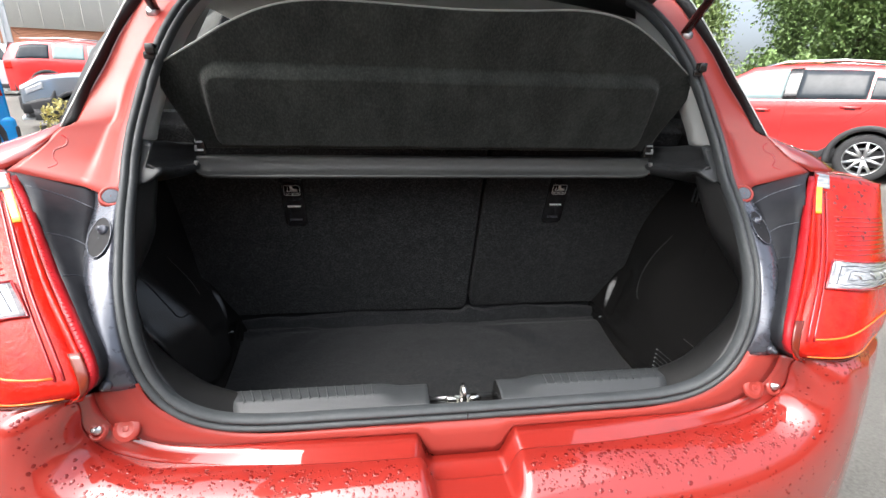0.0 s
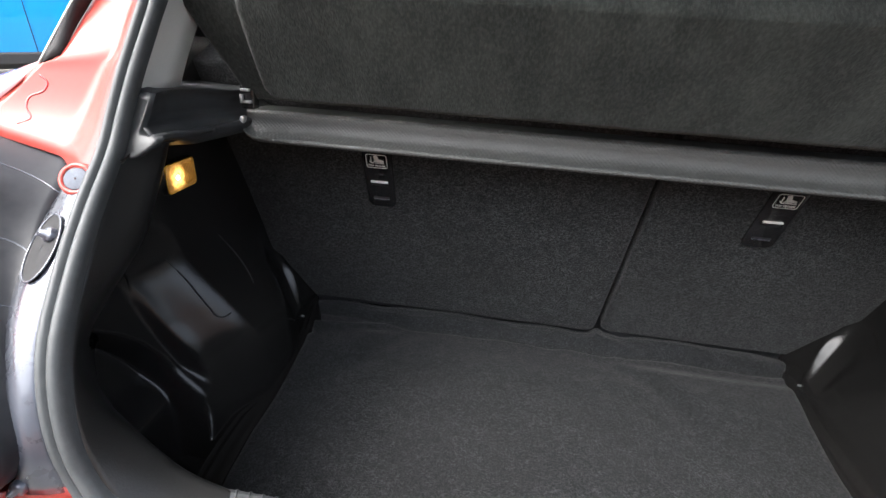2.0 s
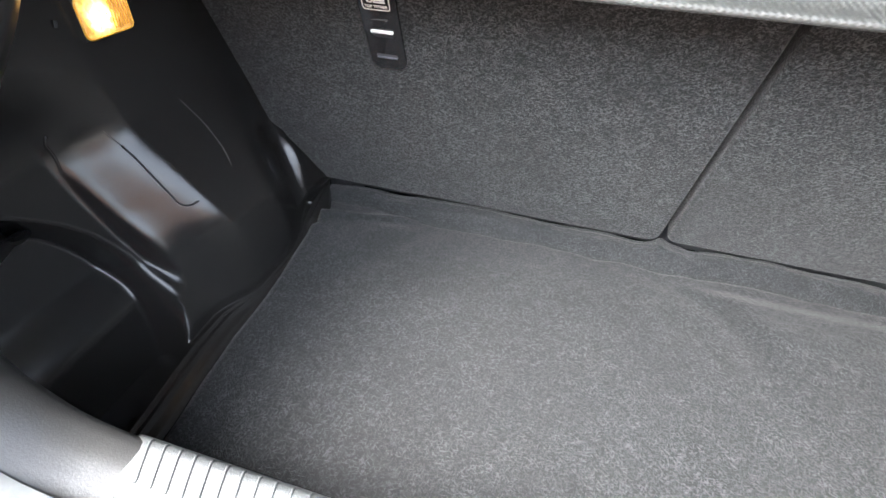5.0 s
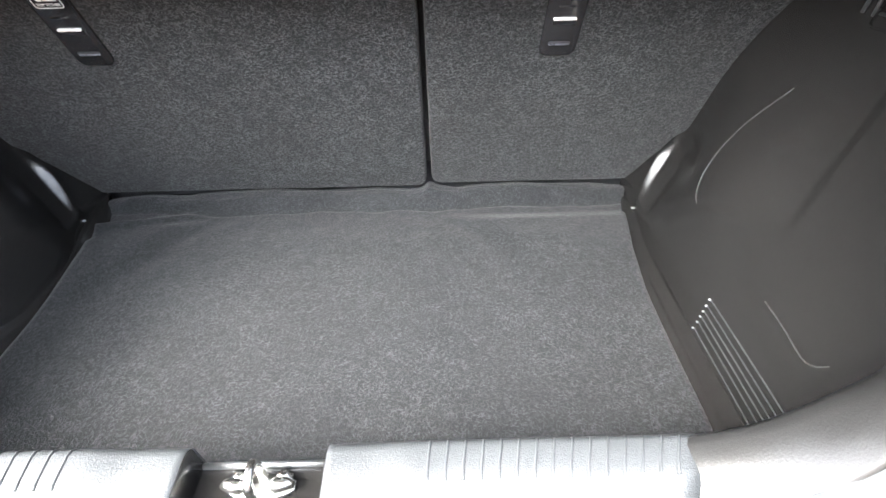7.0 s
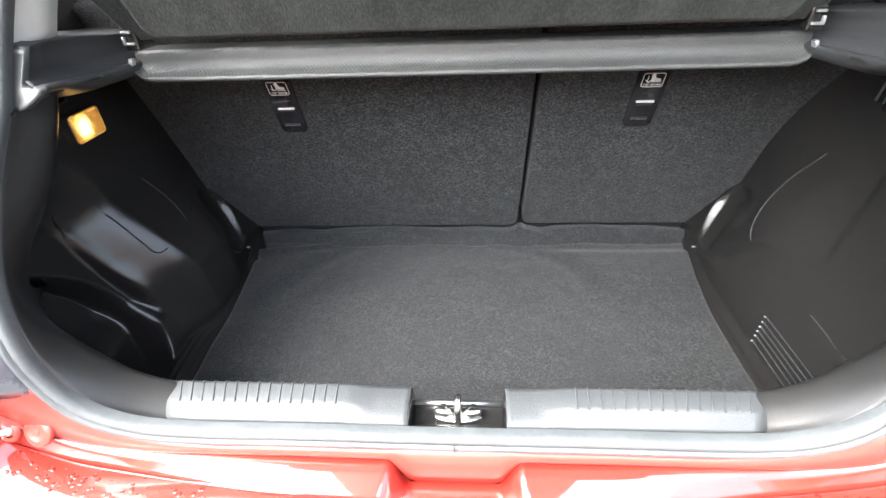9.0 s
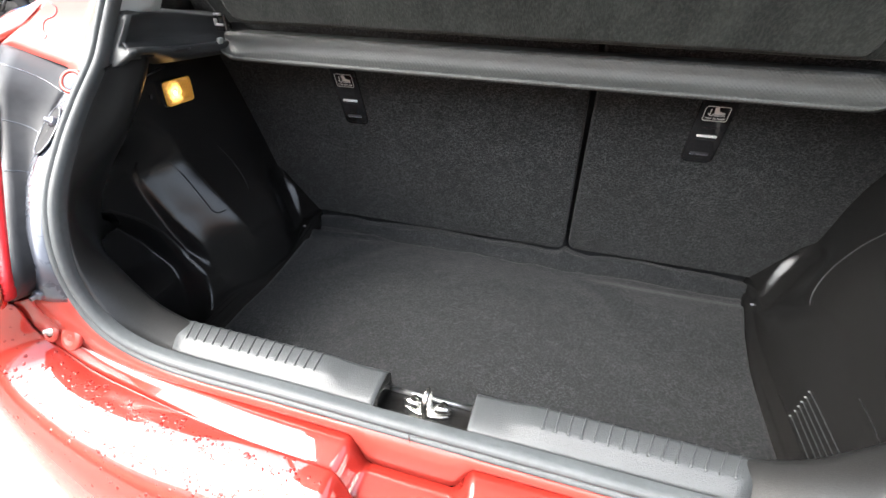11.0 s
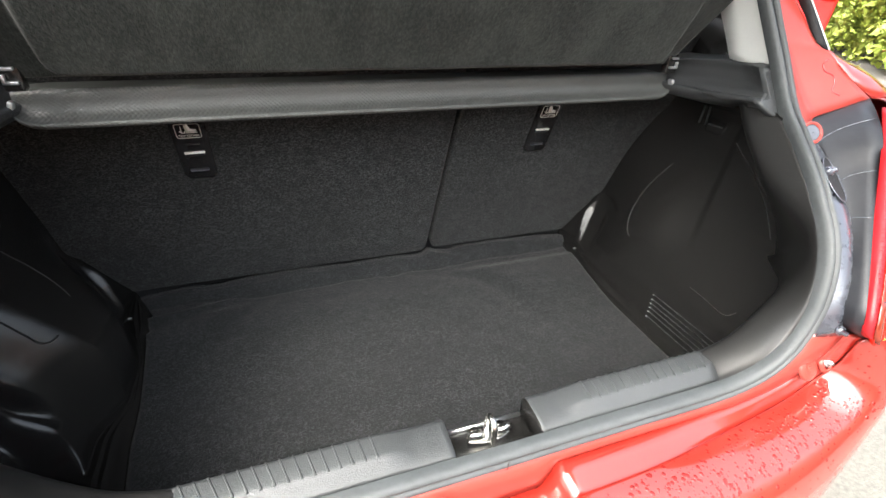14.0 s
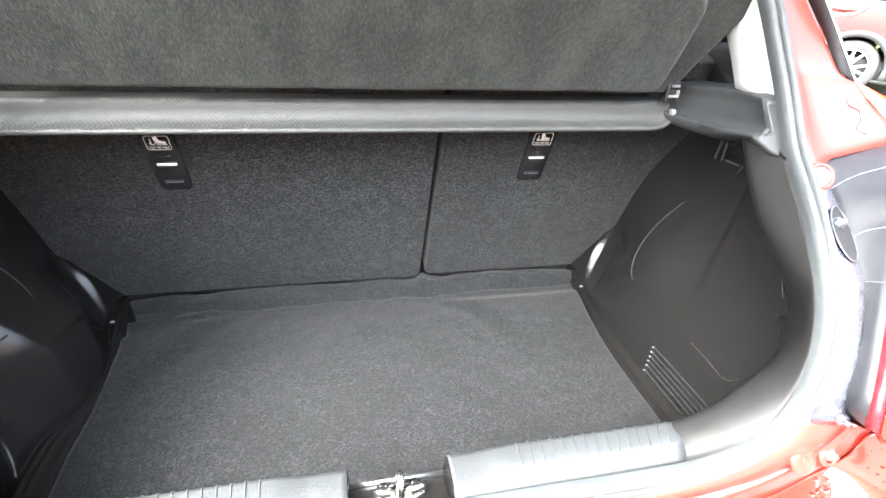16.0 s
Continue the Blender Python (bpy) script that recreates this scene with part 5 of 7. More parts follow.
# shelf brackets and pale pillar trims
def bracket(side):
    """A moulded ledge that carries the shelf: a rounded rail below, a hollow face, and an end that turns out to the seal."""
    rail = [(0.511, 0.52, 1.052), (0.512, 0.44, 1.046), (0.515, 0.36, 1.047), (0.515, 0.29, 1.051), (0.512, 0.255, 1.055), (0.510, 0.235, 1.057), (0.508, 0.220, 1.058), (0.506, 0.210, 1.059), (0.5055, 0.206, 1.059)]
    top = [(0.545, 0.52, 1.084), (0.544, 0.44, 1.088), (0.545, 0.36, 1.098), (0.541, 0.29, 1.103), (0.535, 0.270, 1.104), (0.531, 0.258, 1.104), (0.528, 0.250, 1.104), (0.527, 0.242, 1.104), (0.527, 0.236, 1.104)]
    hollow = [0.012, 0.014, 0.016, 0.018, 0.020, 0.021, 0.022, 0.022, 0.022]
    rows = []
    for a, b, h in zip(spline(rail, 40), spline(top, 40), np.interp(np.linspace(0, 1, 41), np.linspace(0, 1, 9), hollow)):
        out = np.array([1.0, 0.25, 0.0])
        far = 0.016 + 0.084 * ss(0.235, 0.30, a[1])
        drop = 0.012 + 0.022 * ss(0.24, 0.33, a[1])
        row = [a + out * far + np.array([0, 0, -drop]), a + out * min(far, 0.036) + np.array([0, 0, -0.65 * drop]), a + out * 0.010 + np.array([0, 0, -0.42 * drop]), a + out * 0.004 + np.array([0, 0, -0.2 * drop]), a + out * 0.001, a + out * 0.002 + np.array([0, 0, 0.004]), a + out * 0.006 + np.array([0, 0, 0.0065])]
        for w in (0.30, 0.5, 0.7, 0.88):
            row.append(a + (b - a) * w + out * h * (0.9 if w < 0.6 else 0.55))
        row += [b, b + out * 0.003 + np.array([0, 0, 0.002]), b + out * 0.012 + np.array([0, 0, 0.003]), b + out * (0.016 + 0.09 * ss(0.26, 0.32, b[1])) + np.array([0, 0, 0.006])]
        rows.append(row)
    out = []
    for bit in ([r[:7] for r in rows], [r[6:] for r in rows]):
        bm = sheet(bit)
        out.append(moved(bm, MIRROR) if side < 0 else bm)
    return out


def bracket_end(side):
    """The flat end of the ledge beside the seal: an upright rim with a foot that points inwards."""
    outline = [(0.524, 1.105), (0.5255, 1.085), (0.5275, 1.068), (0.525, 1.0645), (0.506, 1.0630), (0.5030, 1.0605), (0.5045, 1.0560), (0.512, 1.0490), (0.524, 1.0405), (0.534, 1.0385), (0.547, 1.0400), (0.552, 1.060), (0.550, 1.105)]
    rows = []
    for k, inset in ((0.012, 0.0), (0.0060, 0.0), (0.0022, 0.03), (0.0004, 0.09), (0.0, 0.17)):
        cx, cz = 0.536, 1.062
        rows.append([(x + (cx - x) * inset, 0.191 + 0.60 * (z - 1.038) + k, z + (cz - z) * inset) for x, z in outline])
    bm = sheet(rows, closed_u=True)
    bm.faces.new([bm.verts.new(p) for p in rows[-1]])
    bmesh.ops.remove_doubles(bm, verts=bm.verts, dist=1e-5)
    bmesh.ops.recalc_face_normals(bm, faces=bm.faces)
    return moved(bm, MIRROR) if side < 0 else bm


def pillar_trim(side):
    rows = []
    for k in range(30):
        u = k / 29
        z = 1.100 + (1.44 - 1.100) * u
        seg = HALF[12:]
        s = np.array([np.interp(z, seg[:, 2], seg[:, j]) for j in range(3)])
        rows.append([s + np.array([-0.006, 0.006, 0]), s + np.array([-0.002, 0.025, 0]), s + np.array([0.001, 0.065, 0.002]), s + np.array([0.003, 0.105, 0.006]), s + np.array([0.03, 0.115, 0.008])])
    bm = sheet(rows)
    if side < 0:
        moved(bm, MIRROR)
    return bm


for s in (1, -1):
    holder = thing("shelf_bracket", "dark grey moulded shelf support above the side trim", "bracket", "shelf brackets")
    for name, bm in zip(("support_rail", "hollow_face"), bracket(s)):
        solid(part(name, bm, BRACKETMAT, holder), 0.003)
    part("end_face", bracket_end(s), TRIM, holder)
    tagged(solid(part("pillar_trim", pillar_trim(s), BEIGE), 0.003), "pale grey plastic pillar trim beside the boot seal", "pillar trim", "pillar trims")

# ---- the rest of the hatchback: tailgate, struts, roof, cabin ----
def roof_outer():
    rows = []
    for y in np.linspace(0.50, 2.25, 24):
        w = np.interp(y, [0.50, 0.9, 1.5, 2.25], [0.52, 0.56, 0.575, 0.57])
        z = np.interp(y, [0.50, 0.8, 1.3, 1.8, 2.25], [1.485, 1.505, 1.515, 1.49, 1.42])
        rows.append([(w * math.sin(a) / math.sin(1.25), y, z - 0.075 * (1 - math.cos(a)) / (1 - math.cos(1.25))) for a in np.linspace(-1.25, 1.25, 20)])
    return sheet(rows)


solid(part("roof", roof_outer(), RED, car, "red roof"), 0.004, (0, 1, 5))


def headliner():
    rows = []
    for y in np.linspace(0.55, 2.2, 20):
        z = np.interp(y, [0.55, 0.8, 1.3, 1.8, 2.2], [1.452, 1.465, 1.475, 1.455, 1.40])
        rows.append([(x, y, z - 0.05 * (abs(x) / 0.56) ** 4) for x in np.linspace(-0.56, 0.56, 16)])
    return sheet(rows)


tagged(solid(part("headliner", headliner(), LINER), 0.004, (0, 1.3, 0)), "pale grey cloth headliner of the cabin", "ceiling", kind="structure")


def pillar_bar(y0b, y1b, y0t, y1t, zt=1.43):
    """A body pillar between side windows."""
    return sheet([[(0.712, y0b, 1.08), (0.712, y1b, 1.08)], [(0.66, y0b + (y0t - y0b) * 0.5, 1.26), (0.66, y1b + (y1t - y1b) * 0.5, 1.26)], [(0.565, y0t, zt), (0.565, y1t, zt)]])


for s in (1, -1):
    for name, args in (("rear_quarter", (0.30, 0.78, 0.50, 0.80)), ("door_pillar", (1.48, 1.62, 1.40, 1.50)), ("front_pillar", (2.55, 2.70, 2.0, 2.10))):
        bm = pillar_bar(*args)
        if s < 0:
            moved(bm, MIRROR)
        solid(part(name, bm, TRIM if name == "rear_quarter" else BLACK_GLOSS, car), 0.02, (0, 1.3, 1.2))
    for a in ((0.78, 1.48, 0.80, 1.40), (1.62, 2.55, 1.50, 2.0)):
        bm = pillar_bar(*a)
        if s < 0:
            moved(bm, MIRROR)
        g = part("side_window", bm, GLASS, car, "side window wet with rain")
        g.visible_shadow = False
    solid(part("quarter_lining", sheet([[(s * 0.642, y, z) for z in (1.0, 1.08, 1.16)] for y in (0.29, 0.5, 0.82)]), PLASTIC, car), 0.006, (0, 0.5, 1.1))
    card = sheet([[(s * 0.70, y, z) for z in (0.30, 0.6, 0.95, 1.09)] for y in np.linspace(0.76, 2.6, 8)])
    solid(part("door_card", card, TRIM, car), 0.02, (0, 1.5, 0.8))

screen = part("windscreen", sheet([[(x * 1.15, 2.75, 1.00), (x, 2.16, 1.41)] for x in np.linspace(-0.56, 0.56, 10)]), GLASS, car)
screen.visible_shadow = False
solid(part("bonnet", sheet([[(x * w, y, z - 0.04 * (x ** 4)) for x in np.linspace(-1, 1, 14)] for y, w, z in ((2.72, 0.71, 1.02), (3.0, 0.66, 0.98), (3.3, 0.58, 0.90), (3.5, 0.50, 0.81), (3.58, 0.45, 0.70), (3.62, 0.42, 0.45), (3.6, 0.42, 0.25))]), RED, car, "red bonnet"), 0.004, (0, 4, 4))
solid(part("nose", sheet([[(s0 * w, y, z) for s0 in np.linspace(-1, 1, 12)] for y, w, z in ((3.52, 0.62, 0.75), (3.585, 0.66, 0.55), (3.60, 0.69, 0.45), (3.55, 0.69, 0.25))]), RED, car), 0.004, (0, 6, 1))
part("dashboard", box(-0.68, 0.68, 2.25, 2.75, 0.55, 0.98, 0.05, 3), TRIM, car)
part("cabin_floor", box(-0.74, 0.74, 0.80, 2.9, 0.24, 0.30), SEATCLOTH, car)
part("boot_underbody", box(-0.74, 0.74, 0.05, 0.95, 0.26, 0.50, 0.03), PLASTIC, car)
part("seat_bulkhead", moved(box(-0.72, 0.72, 0.082, 0.10, -0.06, 0.60), SEAT), SEATCLOTH, car)
for s in (1, -1):
    solid(part("inner_side", sheet([[(s * 0.745, y, z) for z in (0.42, 0.7, 1.02)] for y in (0.31, 0.5, 0.7, 0.9)]), PLASTIC, car), 0.01, (0, 0.5, 0.8))


def cushion(w, d, h, r=0.04):
    return box(-w / 2, w / 2, -d / 2, d / 2, 0, h, r, 4)


for x in (-0.36, 0.0, 0.36):
    h = thing("headrest", "dark cloth rear headrest above the seat back", "headrest", "rear headrests")
    m = Matrix.Translation((x, 0.50, 1.155)) @ Euler((radians(16), 0, 0)).to_matrix().to_4x4()
    part("pad", moved(cushion(0.25 if x else 0.20, 0.085, 0.13 if x else 0.09), m), SEATCLOTH, h)
    for dx in (-0.05, 0.05):
        part("post", moved(tube([(dx, 0, 0.02), (dx, 0.01, -0.10)], 0.006, 8), m), STEEL, h)
for x in (-0.36, 0.36):
    f = thing("front_seat", "dark cloth front seat", "seat", "front seats")
    part("backrest", moved(cushion(0.50, 0.14, 0.62, 0.06), Matrix.Translation((x, 1.55, 0.55)) @ Euler((radians(14), 0, 0)).to_matrix().to_4x4()), SEATCLOTH, f)
    part("seat_cushion", moved(cushion(0.50, 0.50, 0.18, 0.06), Matrix.Translation((x, 1.82, 0.42))), SEATCLOTH, f)
    part("headrest", moved(cushion(0.25, 0.09, 0.17, 0.035), Matrix.Translation((x, 1.40, 1.19))), SEATCLOTH, f)
    part("seat_base", moved(box(-0.2, 0.2, -0.22, 0.22, 0, 0.16, 0.02), Matrix.Translation((x, 1.82, 0.28))), PLASTIC, f)
rear_bench = thing("rear_bench", "dark cloth rear bench seat", "seat")
part("bench_cushion", moved(cushion(1.28, 0.46, 0.30, 0.06), Matrix.Translation((0, 1.02, 0.28))), SEATCLOTH, rear_bench)
part("bench_backrest", moved(box(-0.64, 0.64, 0.105, 0.20, 0.02, 0.60, 0.04, 3), SEAT), SEATCLOTH, rear_bench)

# open tailgate, hinged at the roof and swung up
gate = thing("tailgate", "red tailgate swung up on gas struts", "tailgate")
GM = Matrix.Translation((0, 0.53, 1.475)) @ Euler((radians(-21), 0, 0)).to_matrix().to_4x4()


def gate_sheet(offset):
    rows = []
    for u in np.linspace(0, 1, 18):
        w = np.interp(u, [0, 0.15, 0.5, 0.75, 0.95, 1], [0.48, 0.52, 0.57, 0.60, 0.59, 0.54])
        rows.append([(x * w, -0.89 * u, offset + 0.07 * math.sin(u * 2.6) * 0.8 - 0.05 * x * x) for x in np.linspace(-1, 1, 16)])
    return moved(sheet(rows), GM)


solid(part("outer_skin", gate_sheet(0.02), RED, gate), 0.004, (0, -0.5, 6))
solid(part("inner_trim", gate_sheet(-0.045), TRIM, gate, "black plastic inner trim"), 0.01, (0, -0.3, 0))
for s in (1, -1):
    st = part("gas_strut", tube([(s * 0.557, 0.413, 1.344), (s * 0.548, 0.220, 1.481)], 0.0095, 10), PLASTIC, gate, "black gas strut")
    part("rod", tube([(s * 0.548, 0.220, 1.481), (s * 0.535, 0.06, 1.60)], 0.0045, 8), STEEL, st)
    part("ball_joint", moved(lathe([(0.001, -0.016), (0.010, -0.014), (0.013, -0.006), (0.012, 0.010), (0.008, 0.016)], 14, 'Y'), Matrix.Translation((s * 0.560, 0.413, 1.340))), SATIN, st)

# wheels of the hatchback
def wheel_parts(owner, m, r, width, rim_mat, spokes=5, side=1, rim_r=0.64, tyre_mat=None):
    """A wheel turning about x at the pose m: the tyre, and the rim, spokes and hub as its pieces."""
    R = Matrix.Rotation(radians(90), 4, 'Y')
    t = part("wheel", moved(lathe([(r * rim_r, -width / 2 + 0.01), (r * 0.80, -width / 2), (r * 0.93, -width / 2 + 0.006), (r * 0.985, -width / 2 + 0.025), (r, -width / 4), (r, width / 4), (r * 0.985, width / 2 - 0.025), (r * 0.93, width / 2 - 0.006), (r * 0.80, width / 2), (r * rim_r, width / 2 - 0.01)], 40), m @ R), tyre_mat or RUBBER, owner)
    ms = m @ Matrix.Rotation(radians(90 * side), 4, 'Y')
    part("rim", moved(lathe([(r * rim_r * 0.90, -width / 2 + 0.05), (r * rim_r * 0.93, width / 2 - 0.06), (r * rim_r * 0.97, width / 2 - 0.014), (r * rim_r * 1.01, width / 2 - 0.008), (r * rim_r * 1.01, -width / 2 + 0.01)], 40), ms), rim_mat, t)
    part("brake_disc", moved(lathe([(0.001, 0.02), (r * 0.42, 0.02), (r * 0.43, 0.0), (0.001, 0.0)], 24), ms), SATIN, t)
    part("wheel_back", moved(lathe([(0.001, -0.04), (r * rim_r * 0.93, -0.04), (r * rim_r * 0.93, -0.05), (0.001, -0.05)], 24), ms), PLASTIC, t)
    for k in range(spokes):
        a = 2 * math.pi * k / spokes + 0.3
        for d in (-0.27, 0.27):
            p0 = (math.cos(a) * r * 0.08, math.sin(a) * r * 0.08, width / 2 - 0.035)
            p1 = (math.cos(a + d) * r * rim_r * 0.97, math.sin(a + d) * r * rim_r * 0.97, width / 2 - 0.016)
            part("spoke", moved(tube([p0, p1], [r * 0.075, r * 0.050], 6), ms), rim_mat, t)
    part("hub", moved(lathe([(0.001, width / 2 - 0.018), (r * 0.10, width / 2 - 0.020), (r * 0.13, width / 2 - 0.03), (r * 0.13, width / 2 - 0.05)], 18), ms), rim_mat, t)


ALLOY = mat("silver_alloy", (0.55, 0.56, 0.57), 0.3, 0.9, 0.3, noise_scale=60, noise_amount=0.3)
DARKALLOY = mat("black_alloy", (0.02, 0.02, 0.022), 0.3, 0.3, 0.5, noise_scale=60, noise_amount=0.4)
TYRE = mat("tyre_rubber", (0.022, 0.022, 0.023), 0.8, noise_scale=90, noise_amount=0.5, bump=0.3, bump_scale=150, big_scale=6, big_amount=0.4)
for sx in (1, -1):
    for y in (0.56, 3.0):
        wheel_parts(car, Matrix.Translation((sx * 0.735, y, 0.30)), 0.30, 0.19, ALLOY, 5, sx, tyre_mat=TYRE)

# raindrops on the painted ledges
def raindrops(n=3800):
    """Small flat beads standing on the bumper's top and face."""
    rng = random.Random(4)
    V, Fc = [], []
    R = BUMPER_ROWS
    lens = [[np.array(q, float) for q in r] for r in LENS_GRID]
    lens_left = [[q * np.array([-1, 1, 1]) for q in r] for r in lens]
    wet = [(R, None), (lens, 24), (lens_left, 24)]
    while n:
        R, top = rng.choices(wet, (10, 0.9, 0.9))[0]
        i, u = rng.randrange(1, len(R) - 2), rng.random()
        j = rng.choices(range(1, 14), (2, 9, 12, 12, 12, 8, 3, 2, 1, 1, 1, 0.5, 0.5))[0]
        if top:
            j = int(top * rng.random() ** 1.4)
        a, b, c = R[i][j], R[i + 1][j], R[i][j + 1]
        p = a + (b - a) * rng.random() + (c - a) * u
        if not top and (abs(p[0]) < 0.085 or abs(p[0]) > 0.72):
            if abs(p[0]) > 0.06:
                n -= 1
            continue
        if not top and abs(p[0]) > 0.50 and p[2] > 0.685 and rng.random() < 0.75:
            continue
        n -= 1
        nrm = np.cross(b - a, c - a)
        if np.linalg.norm(nrm) < 1e-10:
            continue
        nrm = nrm / np.linalg.norm(nrm)
        if nrm[1] - nrm[2] > 0:
            nrm = -nrm
        p = p + nrm * (0.0002 if top else 0.0041)
        e1 = np.cross(nrm, (0.3, 0.9, 0.2))
        e1 /= np.linalg.norm(e1)
        e2 = np.cross(nrm, e1)
        r = 0.0009 + 0.0024 * rng.random() ** 2.4
        st, an = rng.uniform(1.0, 1.35), rng.uniform(0, math.pi)
        base = len(V)
        for rr, h in ((1.0, -0.04), (0.85, 0.08), (0.5, 0.13)):
            for k in range(7):
                q = 2 * math.pi * k / 7
                x, y = r * rr * math.cos(q) * st, r * rr * math.sin(q)
                x, y = x * math.cos(an) - y * math.sin(an), x * math.sin(an) + y * math.cos(an)
                V.append(tuple(p + e1 * x + e2 * y + nrm * r * h))
        V.append(tuple(p + nrm * r * 0.145))
        for g in (0, 7):
            for k in range(7):
                Fc.append((base + g + k, base + g + (k + 1) % 7, base + g + 7 + (k + 1) % 7, base + g + 7 + k))
        for k in range(7):
            Fc.append((base + 14 + k, base + 14 + (k + 1) % 7, base + 21))
    me = bpy.data.meshes.new("drops")
    me.from_pydata(V, [], Fc)
    for p in me.polygons:
        p.use_smooth = True
    return me


WETRED = mat("wet_red_paint", (0.13, 0.006, 0.004), 0.2, 0, 0.6, 0.3, noise_scale=300, noise_amount=0.4, second=(0.20, 0.010, 0.007), coat_ior=1.5)
tagged(part("rain_film", raindrops(), WETRED, car, "raindrops beading on the bumper"), kind="stuff")

# ---- car park, parked cars, building, hedge ----
SLOPE = radians(3.3)
LOT = Matrix.Rotation(SLOPE, 4, 'X')
ASPHALT = mat("worn_asphalt", (0.06, 0.058, 0.052), 0.85, noise_scale=70, noise_amount=0.6, second=(0.15, 0.145, 0.128), bump=1.0, bump_scale=110, big_scale=0.7, big_amount=0.5)


def lot_height(x, y):
    """The ground rises gently ahead; it is level round the hatchback."""
    r = math.hypot(x, y - 1.5)
    return -math.tan(SLOPE) * y * (1 - ss(3.0, 5.2, r)) + 0.45 * ss(12.8, 14.6, y) * ss(0.5, -2.0, x)


def ground():
    xs = np.concatenate([np.linspace(-400, -30, 6), np.linspace(-25, 25, 60), np.linspace(30, 400, 6)])
    ys = np.concatenate([np.linspace(-400, -14, 6), np.linspace(-12, 30, 56), np.linspace(40, 400, 6)])
    return moved(sheet([[(x, y, lot_height(x, y)) for x in xs] for y in ys], flip=False), LOT)


tagged(solid(part("ground", ground(), ASPHALT), 0.2, (0, 0, 50)), "worn grey asphalt car park, drying after rain", "ground", kind="structure")


def lot_pose(x, y, heading):
    """Stand a thing on the car park; heading: degrees from +x towards +y."""
    return LOT @ Matrix.Translation((x, y, lot_height(x, y))) @ Matrix.Rotation(radians(heading), 4, 'Z')


CLADDING = mat("black_plastic_cladding", (0.03, 0.03, 0.032), 0.6, noise_scale=90, noise_amount=0.5, bump=0.2)
DARKGLASS = mat("dark_car_glass", (0.022, 0.028, 0.034), 0.05, 0, 0.0, 0.2, noise_scale=4, noise_amount=0.5, second=(0.06, 0.07, 0.08))
PALEGLASS = mat("bright_car_glass", (0.20, 0.27, 0.28), 0.06, 0, 0.0, 0.25, noise_scale=5, noise_amount=0.6, second=(0.28, 0.33, 0.32))
CHROME = mat("chrome_strip", (0.8, 0.8, 0.8), 0.1, 1.0, noise_scale=50, noise_amount=0.2)
GAP = mat("shadow_gap", (0.015, 0.015, 0.016), 0.7, noise_scale=50, noise_amount=0.3)


